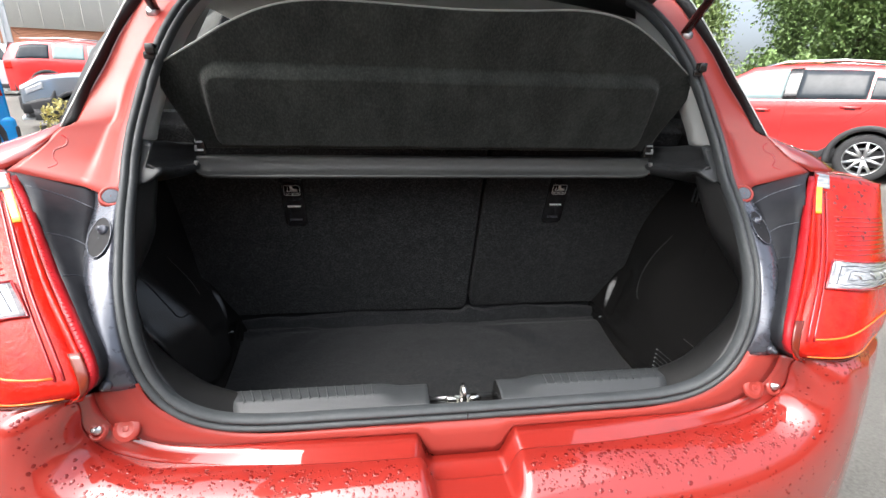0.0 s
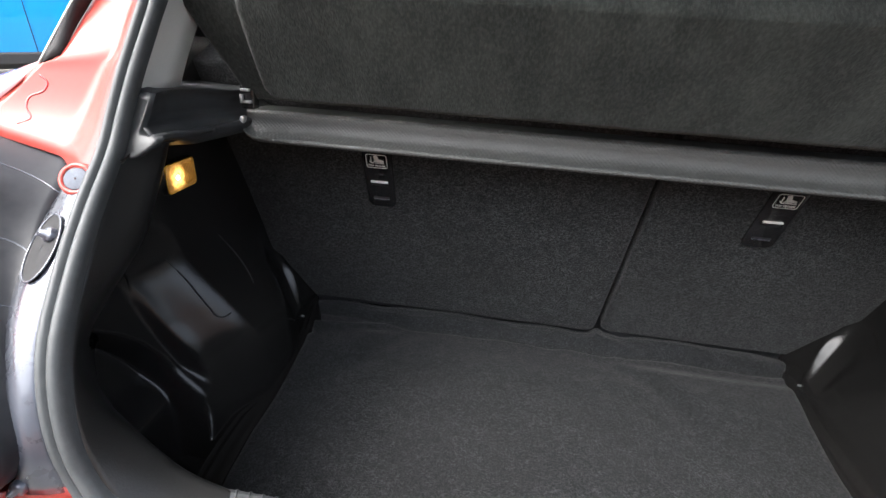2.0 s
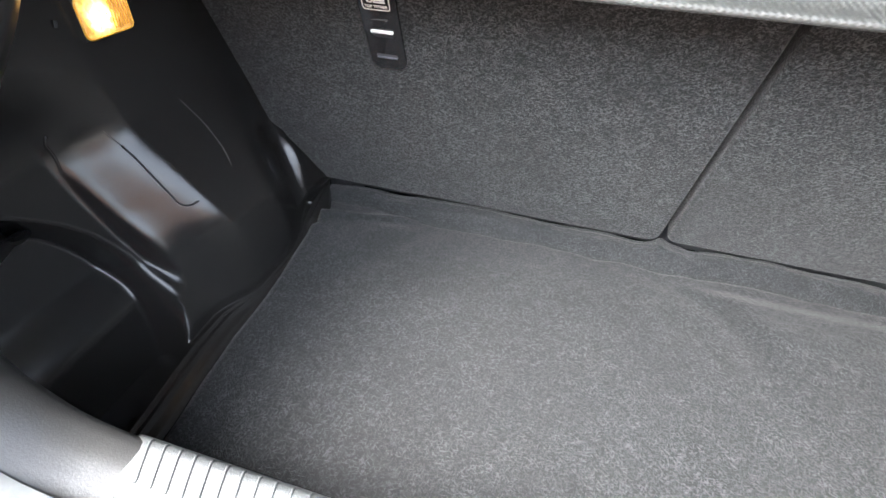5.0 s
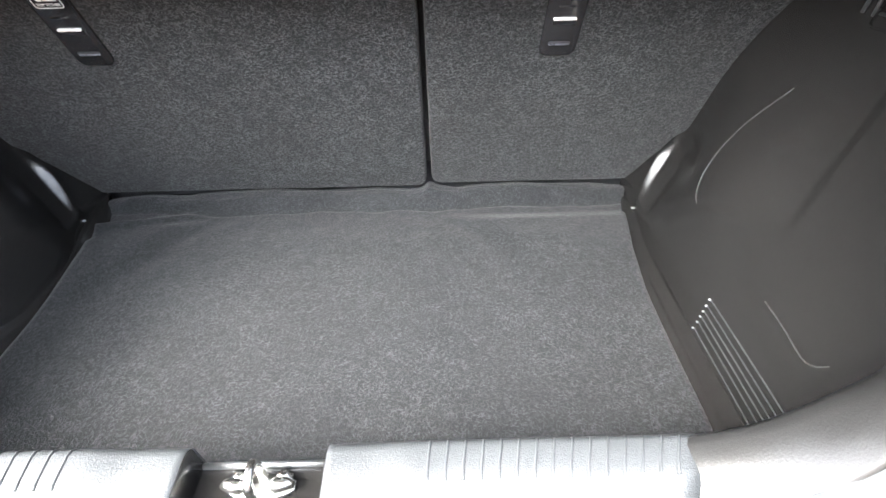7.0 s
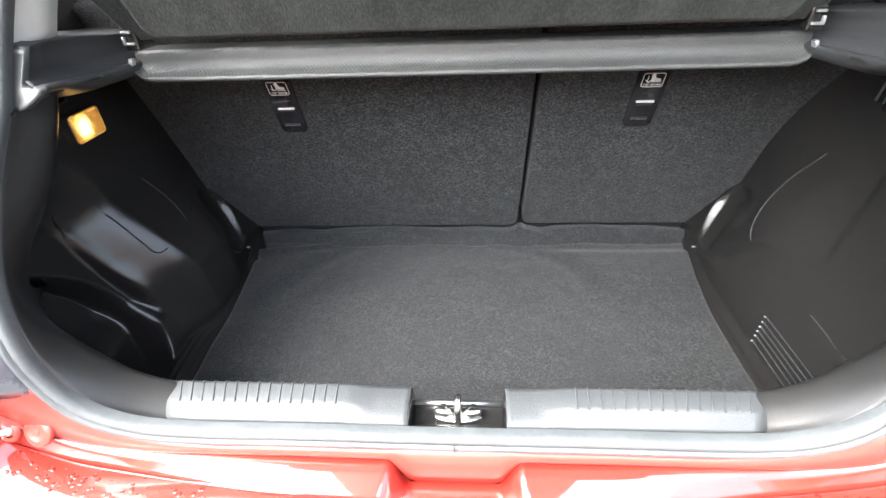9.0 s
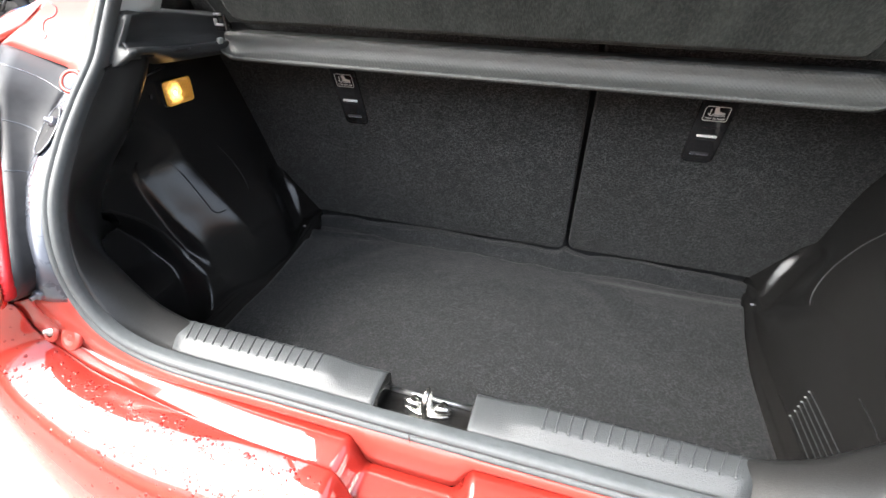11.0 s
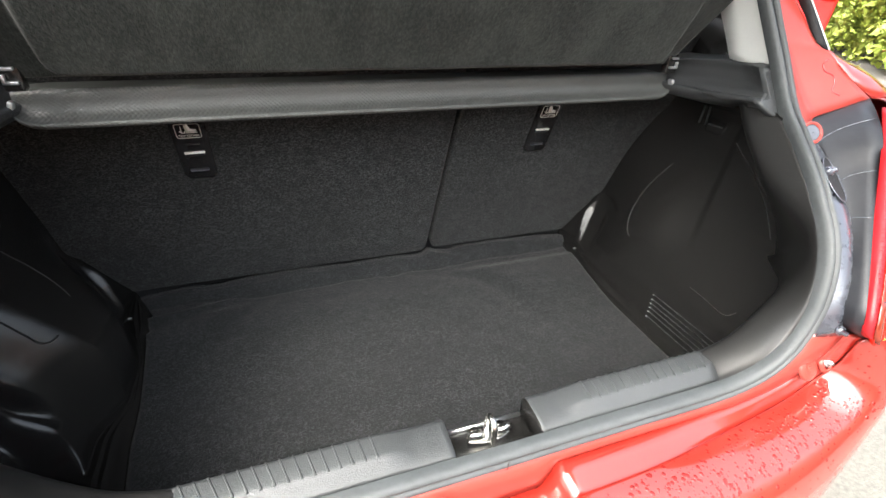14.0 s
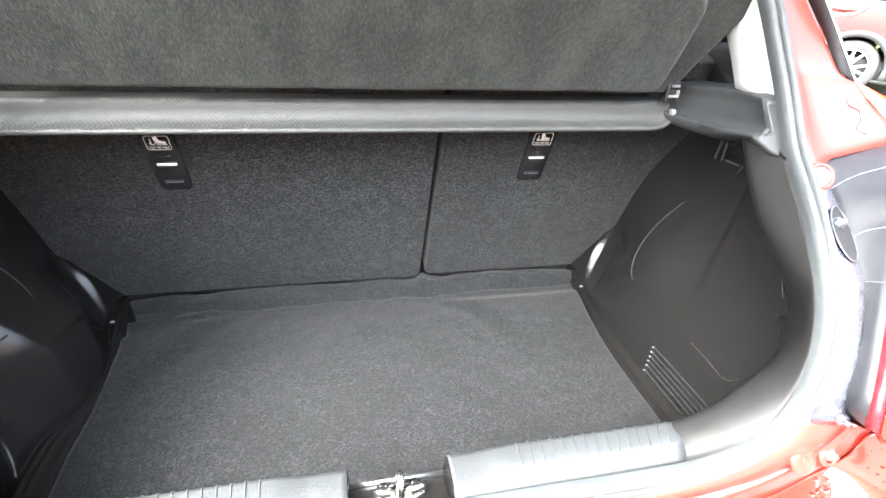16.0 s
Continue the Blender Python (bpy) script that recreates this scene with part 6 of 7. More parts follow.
def parked_car(name, label, m, paint, spec):
    """A parked car; x forward from the rear axle, y to its left, z up. spec: its main lines."""
    c = thing(name, label, "car", "parked cars", m)
    L0, L1, W, wb, wr = spec["back"], spec["front"], spec["half"], spec["base"], spec["wheel"]

    def width(x):
        e = max(ss(L0 + 0.55, L0 - 0.12, x), ss(L1 - 0.9, L1 + 0.15, x))
        return W * (1 - 0.20 * e * e)

    belt = lambda x: np.interp(x, *spec["belt"])
    roof = lambda x: np.interp(x, *spec["roof"])

    def low(x):
        z = spec.get("clear", 0.24)
        for q in (0, wb):
            d = abs(x - q)
            if d < wr * 1.16:
                z = max(z, wr + math.sqrt((wr * 1.16) ** 2 - d * d))
        return z

    def side_pt(x, v, out=0.0):
        """v 0 at the lower edge, 1 at the belt, 2 at the roof's edge."""
        w = width(x) + out
        if v <= 1:
            z = low(x) + (belt(x) - low(x)) * v
            f = 0.955 + 0.045 * math.sin(math.pi * min(1, max(0, (z - 0.15) / (belt(x) + 0.08))))
            return (x, w * f - 0.01, z)
        u = v - 1
        z = belt(x) + (roof(x) - belt(x)) * u
        inset = 0.235 * (roof(x) - belt(x)) / 0.5 * u ** 1.3
        return (x, w * 0.955 - inset - 0.01 * u, z)

    xs = np.linspace(L0, L1, 110)
    vs = np.concatenate([np.linspace(0, 1, 12), np.linspace(1.1, 2, 8)])
    rows = []
    for x in xs:
        r = [side_pt(x, v) for v in vs]
        yt, zt = r[-1][1], r[-1][2]
        r += [(x, yt * k, zt + 0.035 * (1 - k * k)) for k in (0.92, 0.8, 0.55, 0.28, 0.0)]
        rows.append(r + [(p[0], -p[1], p[2]) for p in r[-2::-1]])
    solid(part("body", moved(sheet(rows), Matrix.Identity(4)), paint, c), 0.01, (0, 0, 60))
    for x, s in ((L0, -1), (L1, 1)):
        r = rows[0] if s < 0 else rows[-1]
        bm = bmesh.new()
        bm.faces.new([bm.verts.new((p[0] + s * 0.002, p[1], p[2])) for p in r])
        part("end_panel", bm, paint, c)
    part("underbody", box(L0 + 0.15, L1 - 0.15, -W * 0.9, W * 0.9, 0.22, 0.45), CLADDING, c)

    def patch(pname, x0, x1, v0, v1, material, out=0.006, slant=(0, 0), nx=14, nv=6, sides=(1, -1), parent=None, lab=""):
        for sd in sides:
            g = []
            for v in np.linspace(0, 1, nv):
                a, b = x0 + slant[0] * v, x1 + slant[1] * v
                row = [side_pt(a + (b - a) * u, v0 + (v1 - v0) * v, out) for u in np.linspace(0, 1, nx)]
                g.append([(p[0], p[1] * sd, p[2]) for p in row])
            solid(part(pname, sheet(g), material, parent or c, lab), 0.006, (x0, sd * 40, 1.0))

    for w in spec["windows"]:
        patch("window", *w[:4], w[5] if len(w) > 5 else DARKGLASS, 0.007, w[4])
    for x, v0, v1, sl in spec["gaps"]:
        for sd in (1,):
            part("door_gap", tube([tuple(np.array(side_pt(x + sl * s, v0 + (v1 - v0) * s, 0.002)) * np.array([1, sd, 1])) for s in np.linspace(0, 1, 12)], 0.005, 6), GAP, c)
    for x, v in spec["handles"]:
        p = side_pt(x, v, 0.02)
        part("door_handle", tube([(x - 0.11, p[1] - 0.012, p[2]), (x - 0.08, p[1] + 0.012, p[2] + 0.004), (x + 0.08, p[1] + 0.012, p[2] + 0.006), (x + 0.11, p[1] - 0.012, p[2] + 0.004)], 0.016, 8), paint, c)
        part("handle_recess", box(x - 0.06, x + 0.06, p[1] - 0.03, p[1] - 0.014, p[2] - 0.035, p[2] + 0.03, 0.008), GAP, c)
    for x0, x1, v0, v1, sl, mt, lab in spec["patches"]:
        patch("lamp" if "lamp" in lab else "panel", x0, x1, v0, v1, mt, 0.010, sl, lab=lab)
    for q in (0, wb):
        for sd in (1, -1):
            arch = []
            for a in np.linspace(-0.25, math.pi + 0.25, 26):
                row = []
                for rr, o in ((1.13, -0.02), (1.14, 0.018), (1.34, 0.018), (1.37, 0.002)):
                    x, z = q + wr * rr * math.cos(a), wr + wr * rr * math.sin(a)
                    row.append((x, sd * (width(x) * 0.985 + o - 0.004), max(z, 0.2)))
                arch.append(row)
            solid(part("arch_trim", sheet(arch), spec.get("cladding", CLADDING), c), 0.01, (q, sd * 40, 1))
            wheel_parts(c, Matrix.Translation((q, sd * (W - 0.115), wr)) @ Matrix.Rotation(radians(90), 4, 'Z'), wr, 0.20, spec["alloy"], spec.get("spokes", 5), sd, 0.68, TYRE)
    patch("side_skirt", wr * 1.15, wb - wr * 1.15, 0.0, 0.16, spec.get("cladding", CLADDING), 0.012)
    return c, side_pt, patch


BLUE = mat("bright_blue_paint", (0.003, 0.25, 0.66), 0.3, 0.1, 1.0, noise_scale=800, noise_amount=0.3, second=(0.006, 0.33, 0.76), big_scale=3, big_amount=0.2)
SILVER = mat("grey_silver_paint", (0.20, 0.225, 0.25), 0.3, 0.4, 1.0, noise_scale=800, noise_amount=0.3, second=(0.28, 0.31, 0.34))
CRIMSON = mat("crimson_paint", (0.58, 0.02, 0.02), 0.3, 0, 1.0, noise_scale=800, noise_amount=0.3, second=(0.68, 0.03, 0.03))
WHITEPAINT = mat("pale_silver_paint", (0.55, 0.58, 0.62), 0.3, 0.3, 1.0, noise_scale=800, noise_amount=0.3)

# blue small crossover, seen from its left side
blue, bp, _ = parked_car("small_crossover", "bright blue small crossover with black alloy wheels, parked", lot_pose(-5.48, 6.36, 219), BLUE, dict(
    back=-0.50, front=3.18, half=0.83, base=2.43, wheel=0.33, alloy=DARKALLOY, spokes=5, clear=0.27,
    belt=([-0.50, -0.1, 0.6, 2.2, 2.7, 3.18], [1.14, 1.20, 1.19, 1.12, 1.05, 0.80]),
    roof=([-0.50, -0.30, 0.10, 0.50, 1.0, 1.7, 2.3, 2.55, 3.18], [1.17, 1.31, 1.54, 1.66, 1.70, 1.68, 1.27, 1.09, 0.84]),
    windows=[(0.52, 1.05, 1.08, 1.86, (0.16, 0.0)), (1.12, 1.85, 1.08, 1.86, (0.0, -0.18))],
    gaps=[(0.40, 0.55, 1.0, -0.03), (1.085, 0.05, 1.95, 0.0), (0.38, 1.0, 1.9, 0.28)],
    handles=[(0.62, 0.86)],
    patches=[(-0.48, -0.31, 0.72, 1.04, (0.02, 0.02), LENSRED, "red tail lamp"), (-0.45, -0.36, 0.80, 0.90, (0.01, 0.01), LENSCLEAR, "clear lamp panel")]))
for k in range(3):
    x = 0.20 - 0.13 * k
    part("vent_slash", tube([bp(x + 0.10 * s - 0.06, 1.10 - 0.035 * k + (0.22 - 0.05 * k) * s, 0.006) for s in np.linspace(0, 1, 6)], 0.009, 6), GAP, blue)
loop = [(0.10, 0.80), (0.10, 0.98), (-0.16, 0.98), (-0.18, 0.80), (0.10, 0.80)]
part("fuel_flap", tube([bp(x, v, 0.004) for x, v in loop], 0.004, 6), GAP, blue)
part("rear_bumper", box(-0.545, -0.28, -0.73, 0.73, 0.27, 0.66, 0.07, 4), BLUE, blue)
part("bumper_insert", box(-0.558, -0.40, 0.42, 0.715, 0.36, 0.54, 0.02, 2), CLADDING, blue)
part("rear_glass", moved(box(-0.006, 0.006, -0.55, 0.55, 0.0, 0.44, 0.004), Matrix.Translation((-0.335, 0, 1.10)) @ Euler((0, radians(52), 0)).to_matrix().to_4x4()), DARKGLASS, blue)

# grey crossover facing out of its bay
suv, _, _ = parked_car("crossover", "grey silver crossover with black cladding, parked", lot_pose(-4.58, 12.9, 210), SILVER, dict(
    back=-0.85, front=3.55, half=0.91, base=2.66, wheel=0.345, alloy=ALLOY, spokes=5, clear=0.28,
    belt=([-0.85, 0, 2.0, 2.4, 3.2, 3.55], [1.10, 1.14, 1.12, 1.12, 1.06, 0.86]),
    roof=([-0.85, -0.5, 0.2, 1.0, 1.6, 2.3, 3.2, 3.55], [1.14, 1.47, 1.66, 1.69, 1.65, 1.18, 1.09, 0.88]),
    windows=[(-0.3, 0.75, 1.08, 1.85, (0.2, 0.0)), (0.82, 1.75, 1.08, 1.85, (0.0, -0.35))],
    gaps=[(0.78, 0.05, 1.95, 0), (1.85, 0.05, 1.0, 0)], handles=[(0.45, 0.88)],
    patches=[(3.16, 3.46, 0.72, 0.88, (0, 0.0), LENSCLEAR, "clear head lamp"), (2.98, 3.50, 0.0, 0.50, (0, 0.0), CLADDING, "black bumper cladding")]))
part("front_grille", box(3.50, 3.60, -0.70, 0.70, 0.42, 0.70, 0.03), CLADDING, suv)
part("fog_recess", box(3.36, 3.575, 0.52, 0.78, 0.36, 0.56, 0.03), GAP, suv)
part("fog_recess", box(3.36, 3.575, -0.78, -0.52, 0.36, 0.56, 0.03), GAP, suv)
part("skid_plate", box(3.30, 3.62, -0.62, 0.62, 0.22, 0.30, 0.02), WHITEPAINT, suv)
part("number_plate", box(3.595, 3.612, -0.26, 0.26, 0.48, 0.59, 0.004), WHITE, suv)
part("plate_bar", box(3.611, 3.6145, -0.22, 0.22, 0.51, 0.56), GAP, suv)
part("badge", moved(lathe([(0.001, 0.012), (0.05, 0.008), (0.06, 0.0)], 18), Matrix.Translation((3.57, 0, 0.76)) @ Matrix.Rotation(radians(90), 4, 'Y')), CHROME, suv)
part("grille_bar", box(3.52, 3.60, -0.55, 0.55, 0.72, 0.76, 0.012), GAP, suv)

# red estate and pale hatchback further back
est, _, _ = parked_car("estate_car", "red estate car parked behind the others", lot_pose(-9.2, 15.2, 15), CRIMSON, dict(
    back=-0.95, front=3.6, half=0.90, base=2.70, wheel=0.33, alloy=ALLOY, clear=0.22,
    belt=([-0.95, 0, 2.2, 3.3, 3.6], [1.0, 1.02, 0.98, 0.85, 0.66]),
    roof=([-0.95, -0.75, -0.3, 0.8, 1.6, 2.3, 3.3, 3.6], [1.05, 1.40, 1.52, 1.54, 1.48, 1.02, 0.88, 0.70]),
    windows=[(-0.65, 0.10, 1.08, 1.80, (0.12, 0.0)), (0.18, 0.90, 1.08, 1.82, (0, 0.0), PALEGLASS), (0.98, 1.8, 1.08, 1.82, (0.0, -0.3), PALEGLASS)],
    gaps=[(0.94, 0.05, 1.95, 0), (0.14, 0.4, 1.95, 0)], handles=[(0.35, 0.88), (1.2, 0.88)],
    patches=[(-0.93, -0.75, 0.72, 0.98, (0, 0), LENSRED, "red tail lamp")]))
part("rear_glass", moved(box(-0.008, 0.008, -0.60, 0.60, 0.0, 0.42, 0.004), Matrix.Translation((-0.95, 0, 1.06)) @ Euler((0, radians(22), 0)).to_matrix().to_4x4()), PALEGLASS, est)
for y in (-0.62, 0.62):
    part("roof_rail", tube([(-0.5, y, 1.55), (0.5, y, 1.60), (1.4, y, 1.56)], 0.018, 8), CHROME, est)
part("aerial", tube([(-0.55, 0, 1.54), (-0.8, 0, 1.78)], 0.006, 6), GAP, est)
pale, _, _ = parked_car("hatchback", "pale silver hatchback parked by the fence", lot_pose(-12.6, 16.8, 10), WHITEPAINT, dict(
    back=-0.75, front=3.3, half=0.87, base=2.5, wheel=0.31, alloy=ALLOY, clear=0.22,
    belt=([-0.75, 0, 2.0, 3.0, 3.3], [0.98, 1.0, 0.96, 0.84, 0.66]),
    roof=([-0.75, -0.45, 0.0, 0.8, 1.5, 2.2, 3.0, 3.3], [1.02, 1.30, 1.46, 1.50, 1.44, 1.0, 0.86, 0.70]),
    windows=[(-0.2, 0.60, 1.08, 1.82, (0.15, 0.0)), (0.68, 1.5, 1.08, 1.82, (0.0, -0.3))],
    gaps=[(0.64, 0.05, 1.95, 0)], handles=[(0.3, 0.88)],
    patches=[(-0.72, -0.58, 0.72, 0.98, (0, 0), LENSRED, "red tail lamp")]))
part("rear_glass", moved(box(-0.008, 0.008, -0.55, 0.55, 0.0, 0.42, 0.004), Matrix.Translation((-0.74, 0, 1.04)) @ Euler((0, radians(38), 0)).to_matrix().to_4x4()), DARKGLASS, pale)

# red crossover on the other side, seen from its left
rsuv, rp, _ = parked_car("crossover", "bright red crossover with roof rails and silver alloy wheels, parked", lot_pose(7.25, 5.78, 131), CRIMSON, dict(
    back=-0.78, front=3.36, half=0.88, base=2.58, wheel=0.335, alloy=ALLOY, spokes=5, clear=0.26,
    belt=([-0.78, 0.0, 0.8, 2.0, 2.5, 3.36], [1.06, 1.10, 1.07, 1.03, 1.0, 0.76]),
    roof=([-0.78, -0.62, -0.25, 0.4, 1.0, 1.6, 2.3, 2.9, 3.36], [1.10, 1.38, 1.53, 1.58, 1.585, 1.53, 1.10, 0.98, 0.78]),
    windows=[(-0.10, 0.12, 1.06, 1.70, (0.12, 0.0)), (0.15, 0.95, 1.06, 1.86, (0.0, 0.0)), (1.12, 1.95, 1.06, 1.86, (0.0, -0.38), PALEGLASS)],
    gaps=[(1.05, 0.08, 1.0, 0.0), (0.30, 0.45, 0.75, -0.22), (0.08, 0.75, 1.0, -0.06)],
    handles=[(0.30, 0.84), (1.35, 0.84)],
    patches=[(0.95, 1.12, 1.04, 1.90, (0.0, 0.0), BLACK_GLOSS, "black door pillar"), (-0.76, -0.58, 0.72, 0.97, (0, 0), LENSRED, "red tail lamp")]))
part("chrome_strip", tube([rp(x, 1.02, 0.012) for x in np.linspace(-0.12, 2.0, 16)], 0.010, 6), CHROME, rsuv)
for sd in (1, -1):
    part("roof_rail", tube([(x, sd * (rp(x, 2.0)[1] - 0.02), rp(x, 2.0)[2] + z) for x, z in ((-0.35, 0.01), (-0.2, 0.05), (0.5, 0.06), (1.2, 0.05), (1.45, 0.0))], 0.018, 8), CHROME, rsuv)
loop = [(-0.28, 0.72), (-0.28, 0.90), (-0.44, 0.90), (-0.46, 0.72), (-0.28, 0.72)]
part("fuel_flap", tube([rp(x, v, 0.004) for x, v in loop], 0.004, 6), GAP, rsuv)

# kerb strip with weeds between the bays
KERB = mat("pale_concrete", (0.26, 0.25, 0.22), 0.85, noise_scale=40, noise_amount=0.6, second=(0.3, 0.28, 0.24), bump=0.5, bump_scale=80, big_scale=2, big_amount=0.4)
tagged(part("bay_line", moved(box(-5.6, 5.6, -0.05, 0.05, 0.0, 0.008), LOT @ Matrix.Translation((-6.6, 5.2, 0.0)) @ Matrix.Rotation(radians(-3), 4, 'Z')), KERB), "worn pale line on the asphalt", "road marking", kind="structure")
tagged(part("kerb", moved(box(-9, 6.0, -0.12, 0.12, -0.05, 0.07, 0.015), LOT @ Matrix.Translation((-7.6, 8.9, 0.0)) @ Matrix.Rotation(radians(-8), 4, 'Z')), KERB), "pale concrete kerb between parking rows", "kerb", kind="structure")


def leaves_mesh(centres, size, seed, droop=0.5):
    """Small pointed leaves, each a folded diamond, round given centres (an n x 3 array)."""
    rng = np.random.default_rng(seed)
    n = len(centres)
    yaw, pitch, roll = rng.uniform(0, 2 * math.pi, n), rng.normal(droop, 0.55, n), rng.uniform(-0.7, 0.7, n)
    s = size * rng.uniform(0.6, 1.35, n)
    d = np.stack([np.cos(yaw) * np.cos(pitch), np.sin(yaw) * np.cos(pitch), -np.sin(pitch)], 1)
    a = np.stack([-np.sin(yaw), np.cos(yaw), np.zeros(n)], 1)
    up = np.cross(d, a)
    a = a * np.cos(roll)[:, None] + up * np.sin(roll)[:, None]
    nrm = np.cross(d, a)
    c = np.asarray(centres)
    P = [c - d * s[:, None] * 0.5, c + a * s[:, None] * 0.34 + nrm * s[:, None] * 0.10 - d * s[:, None] * 0.05, c + d * s[:, None] * 0.55 - nrm * s[:, None] * 0.05, c - a * s[:, None] * 0.34 + nrm * s[:, None] * 0.10 - d * s[:, None] * 0.05]
    V = np.stack(P, 1).reshape(-1, 3)
    idx = np.arange(n) * 4
    F = np.concatenate([np.stack([idx, idx + 1, idx + 2], 1), np.stack([idx, idx + 2, idx + 3], 1)])
    me = bpy.data.meshes.new("leaves")
    me.from_pydata(V.tolist(), [], F.tolist())
    return me


def leaf_mat(name, a, b):
    return mat(name, a, 0.5, spec=0.4, noise_scale=3, noise_amount=0.7, second=b, island=0.35, big_scale=0.9, big_amount=0.4)


LEAF = leaf_mat("green_leaves", (0.085, 0.14, 0.045), (0.15, 0.225, 0.075))
LEAF_PALE = leaf_mat("pale_green_leaves", (0.13, 0.195, 0.07), (0.24, 0.31, 0.11))
IVY = leaf_mat("yellow_green_leaves", (0.16, 0.24, 0.035), (0.36, 0.40, 0.08))
IVYRED = leaf_mat("reddish_leaves", (0.30, 0.08, 0.04), (0.42, 0.18, 0.08))
BARK = mat("grey_brown_bark", (0.09, 0.07, 0.05), 0.9, noise_scale=20, noise_amount=0.7, bump=1.0, bump_scale=40)


def clumps(rng, centre, radii, n_clump, n_leaf, spread):
    out = []
    for _ in range(n_clump):
        v = rng.normal(size=3)
        v /= np.linalg.norm(v)
        k = rng.uniform(0.45, 1.0) ** 0.5
        cc = np.array(centre) + v * np.array(radii) * k
        out.append(cc + rng.normal(size=(n_leaf, 3)) * spread)
    return np.concatenate(out)


def tree(x, y, h, r, seed, leafm, size=0.105):
    rng = np.random.default_rng(seed)
    t = thing("tree", "leafy green tree behind the parked cars", "tree", "trees", lot_pose(x, y, rng.uniform(0, 360)))
    trunk = [tube(spline([(0, 0, -0.1), (0.05, 0.02, h * 0.25), (-0.08, 0.05, h * 0.5), (0.02, -0.04, h * 0.8)], 10), [0.17 * (1 - 0.075 * k) for k in range(11)], 9)]
    for k in range(9):
        a, z0 = rng.uniform(0, 6.28), h * rng.uniform(0.22, 0.65)
        e = r * rng.uniform(0.5, 0.8)
        trunk.append(tube(spline([(0, 0, z0), (math.cos(a) * e * 0.5, math.sin(a) * e * 0.5, z0 + 0.25 * e), (math.cos(a) * e, math.sin(a) * e, z0 + 0.8 * e)], 6), [0.07, 0.06, 0.05, 0.04, 0.03, 0.022, 0.015], 6))
    part("trunk", join(*trunk), BARK, t, "grey brown trunk with limbs")
    pts = clumps(rng, (0, 0, h * 0.60), (r, r, h * 0.42), 80, 430, 0.27)
    part("crown", leaves_mesh(pts[pts[:, 2] > 0.1], size, seed + 1), leafm, t)
    return t


k = 0
for x, y, h, r, lm in ((9.2, 15.6, 4.4, 2.3, LEAF_PALE), (12.8, 11.6, 5.6, 2.2, LEAF), (13.6, 9.6, 6.2, 2.6, LEAF), (14.6, 6.6, 5.6, 2.4, LEAF), (7.0, 18.5, 4.6, 2.3, LEAF_PALE), (16.5, 13.0, 7.0, 3.0, LEAF_PALE), (4.2, 21.0, 4.6, 2.4, LEAF), (15.0, 3.2, 4.6, 2.2, LEAF)):
    tree(x, y, h, r, 20 + k, lm)
    k += 1


def hedge(x0, y0, x1, y1, h, depth, n, size, leafm, seed, label):
    rng = np.random.default_rng(seed)
    u, w, q = rng.uniform(0, 1, n), rng.normal(0, 0.5, n) * depth, rng.uniform(0, 1, n)
    L = math.hypot(x1 - x0, y1 - y0)
    nx, ny = -(y1 - y0) / L, (x1 - x0) / L
    z = q ** 0.8 * h * (0.8 + 0.25 * np.sin(u * L * 1.9) + 0.1 * np.sin(u * L * 5.1))
    w = w * (1 - 0.5 * q)
    c = np.stack([x0 + (x1 - x0) * u + nx * w, y0 + (y1 - y0) * u + ny * w, z + 0.03], 1)
    ob = part("hedge", leaves_mesh(c, size, seed + 5), leafm)
    ob.matrix_world = LOT
    return tagged(ob, label, "hedge", kind="stuff")


hedge(8.3, 4.5, 9.6, -1.0, 2.1, 0.9, 14000, 0.12, IVY, 3, "yellow green climbing leaves at the edge of the car park")
hedge(8.75, 4.6, 10.9, 7.3, 2.0, 0.8, 12000, 0.12, IVY, 12, "yellow green climbing leaves beyond the parked crossover")
hedge(8.2, 4.4, 9.4, 0.5, 0.9, 1.0, 260, 0.17, IVYRED, 8, "a few reddish autumn leaves in the hedge")
hedge(9.0, 11.0, 14.0, 3.0, 2.0, 1.2, 30000, 0.10, LEAF, 4, "dense green hedge behind the parked crossover")
hedge(2.0, 19.0, 9.0, 12.5, 2.4, 1.2, 30000, 0.10, LEAF_PALE, 6, "dense pale green hedge along the car park")
LITTER = leaf_mat("dry_weeds", (0.38, 0.34, 0.10), (0.55, 0.48, 0.18))
hedge(-5.45, 8.03, -4.95, 7.87, 0.72, 0.16, 420, 0.06, LITTER, 9, "yellowed weeds growing along the kerb")
tagged(part("litter_bag", moved(cushion(0.34, 0.22, 0.14, 0.05), lot_pose(-6.05, 7.75, 20)), mat("green_plastic", (0.10, 0.45, 0.30), 0.4, noise_scale=30, noise_amount=0.5)), "crumpled green plastic bag by the kerb", "bag")

# brick and cladding building, palisade fence
BRICK = mat("orange_brick", (0.45, 0.20, 0.12), 0.85, noise_scale=30, noise_amount=0.6, second=(0.58, 0.30, 0.19), bump=0.4, bump_scale=60)
CLAD = mat("cream_cladding", (0.82, 0.82, 0.79), 0.5, noise_scale=8, noise_amount=0.3, second=(0.88, 0.88, 0.85), big_scale=0.4, big_amount=0.3)
FENCE = mat("galvanised_steel", (0.50, 0.52, 0.53), 0.6, 0.2, noise_scale=40, noise_amount=0.5, second=(0.62, 0.64, 0.65))
BM = LOT @ Matrix.Translation((-17.6, 29.5, 0)) @ Matrix.Rotation(radians(14), 4, 'Z')
building = thing("warehouse", "brick warehouse with cream metal cladding above", "building")
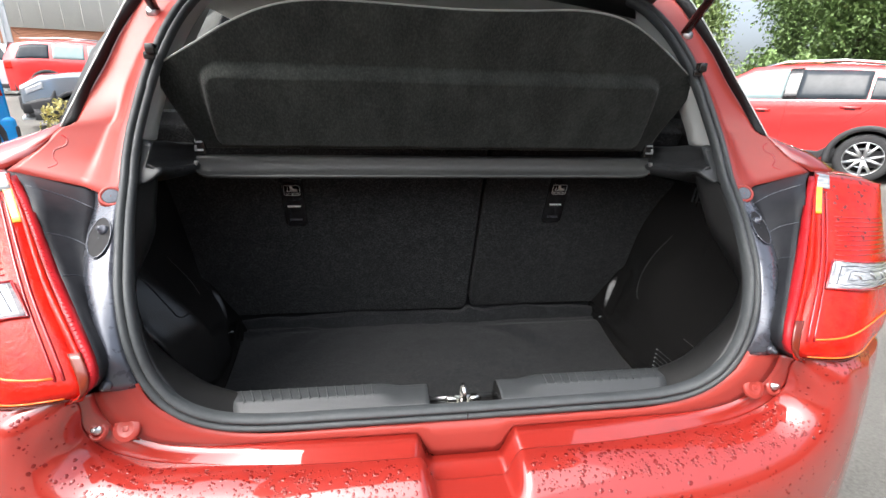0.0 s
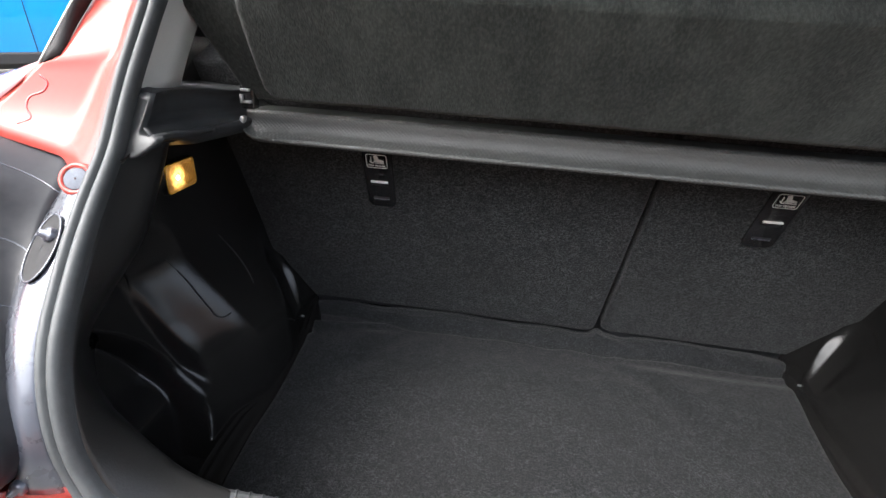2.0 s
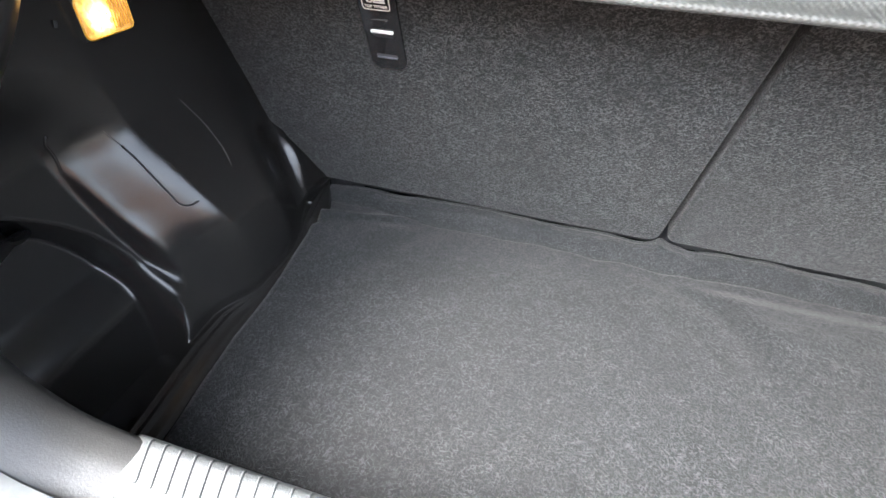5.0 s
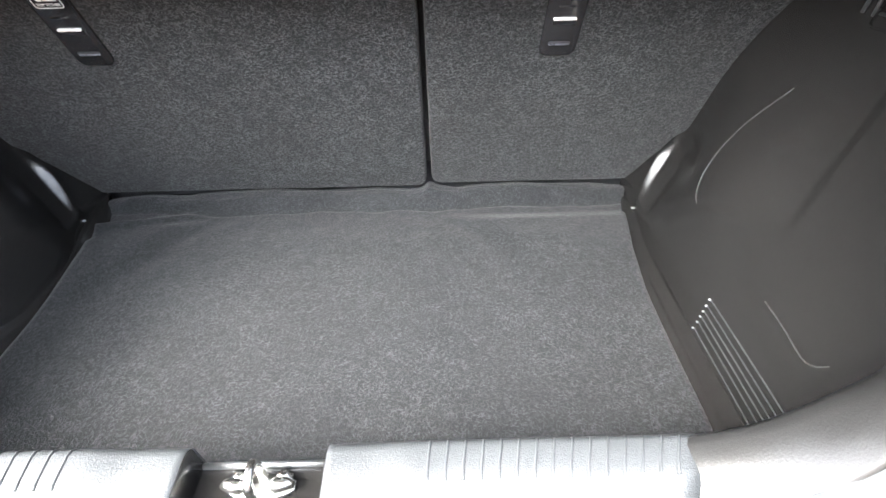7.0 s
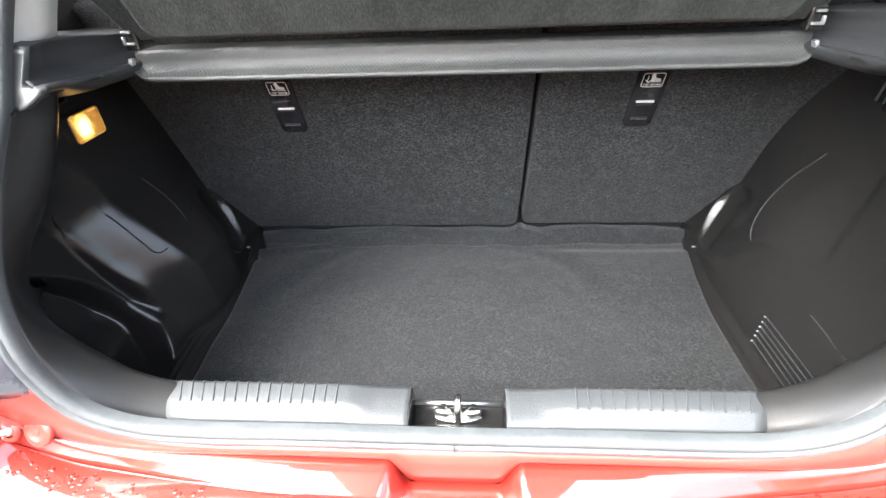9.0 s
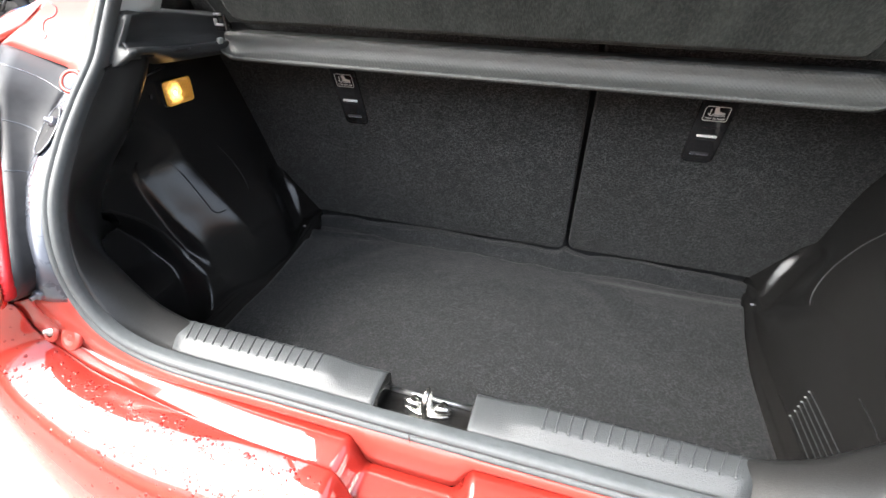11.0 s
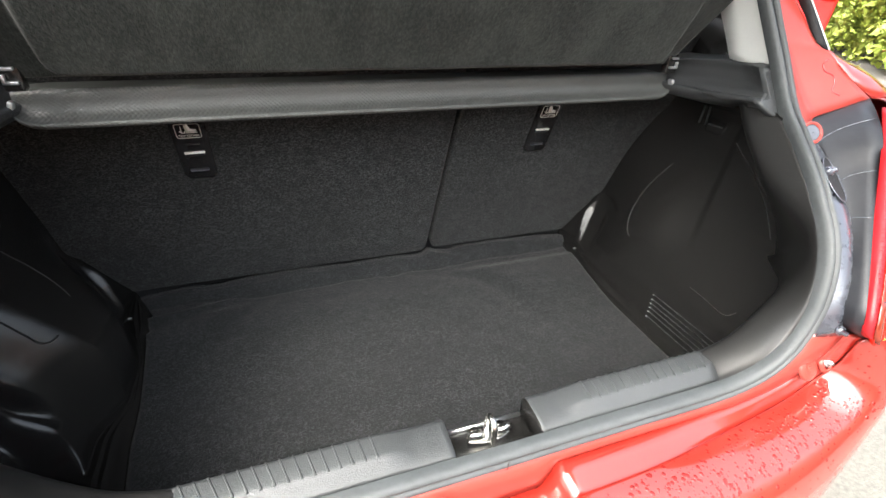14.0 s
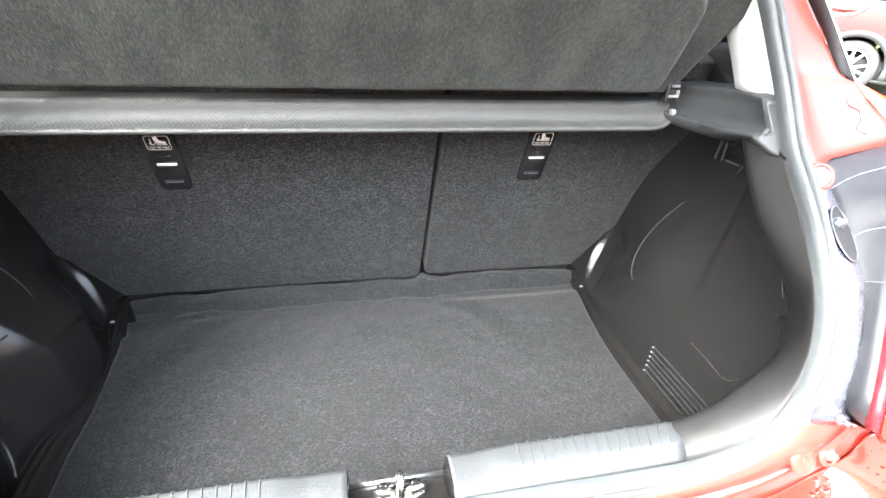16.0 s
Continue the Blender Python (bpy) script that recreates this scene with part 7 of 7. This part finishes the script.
part("brick_wall", moved(box(-16, 9, 0, 0.3, 0, 9.5), BM), BRICK, building, "orange brick wall")
part("wall_end", moved(box(8.7, 9.0, 0.3, 14, 0, 9.5), BM), BRICK, building)
part("roof", moved(box(-16.4, 9.4, -0.4, 14.4, 9.5, 9.8), BM), CLAD, building)
bmc = bmesh.new()
f = bmc.faces.new([bmc.verts.new((x, -0.16, z)) for x, z in ((-15.5, 3.3), (4.6, 3.3), (6.3, 7.5), (6.3, 9.3), (-15.5, 9.3))])
r = bmesh.ops.extrude_face_region(bmc, geom=[f])
bmesh.ops.translate(bmc, vec=(0, 0.15, 0), verts=[v for v in r["geom"] if isinstance(v, bmesh.types.BMVert)])
bmesh.ops.recalc_face_normals(bmc, faces=bmc.faces)
part("cladding", moved(bmc, BM), CLAD, building, "cream sheet cladding")
for k in range(22):
    x = -15.2 + 0.9 * k
    part("cladding_seam", moved(box(x - 0.02, x + 0.02, -0.185, -0.16, 3.32, 9.2), BM), CLAD, building)
for k in range(13):
    z = 2.55 + 0.075 * k
    if z < 3.3:
        part("brick_course", moved(box(-15.9, 8.9, -0.014, 0.0, z, z + 0.062), BM), BRICK, building)

# unseen brick units added behind the viewer, to be reflected in paint and glass
units = thing("warehouse", "long brick warehouse, added out of view for reflections", "building")
UM = LOT @ Matrix.Translation((-4, -12.5, -0.1)) @ Matrix.Rotation(radians(6), 4, 'Z')
part("brick_wall", moved(box(-26, 24, -0.3, 0, 0, 4.2), UM), BRICK, units, "orange brick wall")
part("cladding", moved(box(-26.1, 24.1, -0.3, 0.08, 4.2, 5.8), UM), CLAD, units, "cream sheet cladding")
part("roof", moved(box(-26.3, 24.3, -12, 0.2, 5.8, 6.0), UM), CLAD, units)

fence = thing("palisade_fence", "tall galvanised steel palisade fence at the edge of the car park", "fence", "", LOT @ Matrix.Translation((-15.3, 19.5, 0)) @ Matrix.Rotation(radians(24), 4, 'Z'))
pale_me = mesh_of(prism([(-0.045, 0.05), (0.045, 0.05), (0.045, 3.9), (0.0, 4.05), (-0.045, 3.9)], 0.03, 0.004), False)
for k in range(46):
    o = part("fence_pale", pale_me, FENCE, fence)
    o.location = (-5.6 + 0.165 * k, 0, 0)
for z in (0.5, 2.0, 3.4):
    part("fence_rail", box(-5.8, 2.0, 0.03, 0.10, z, z + 0.08, 0.005), FENCE, fence)
for k in range(4):
    part("fence_post", box(-5.75 + 2.53 * k, -5.55 + 2.53 * k, 0.06, 0.20, 0, 4.0, 0.008), FENCE, fence)
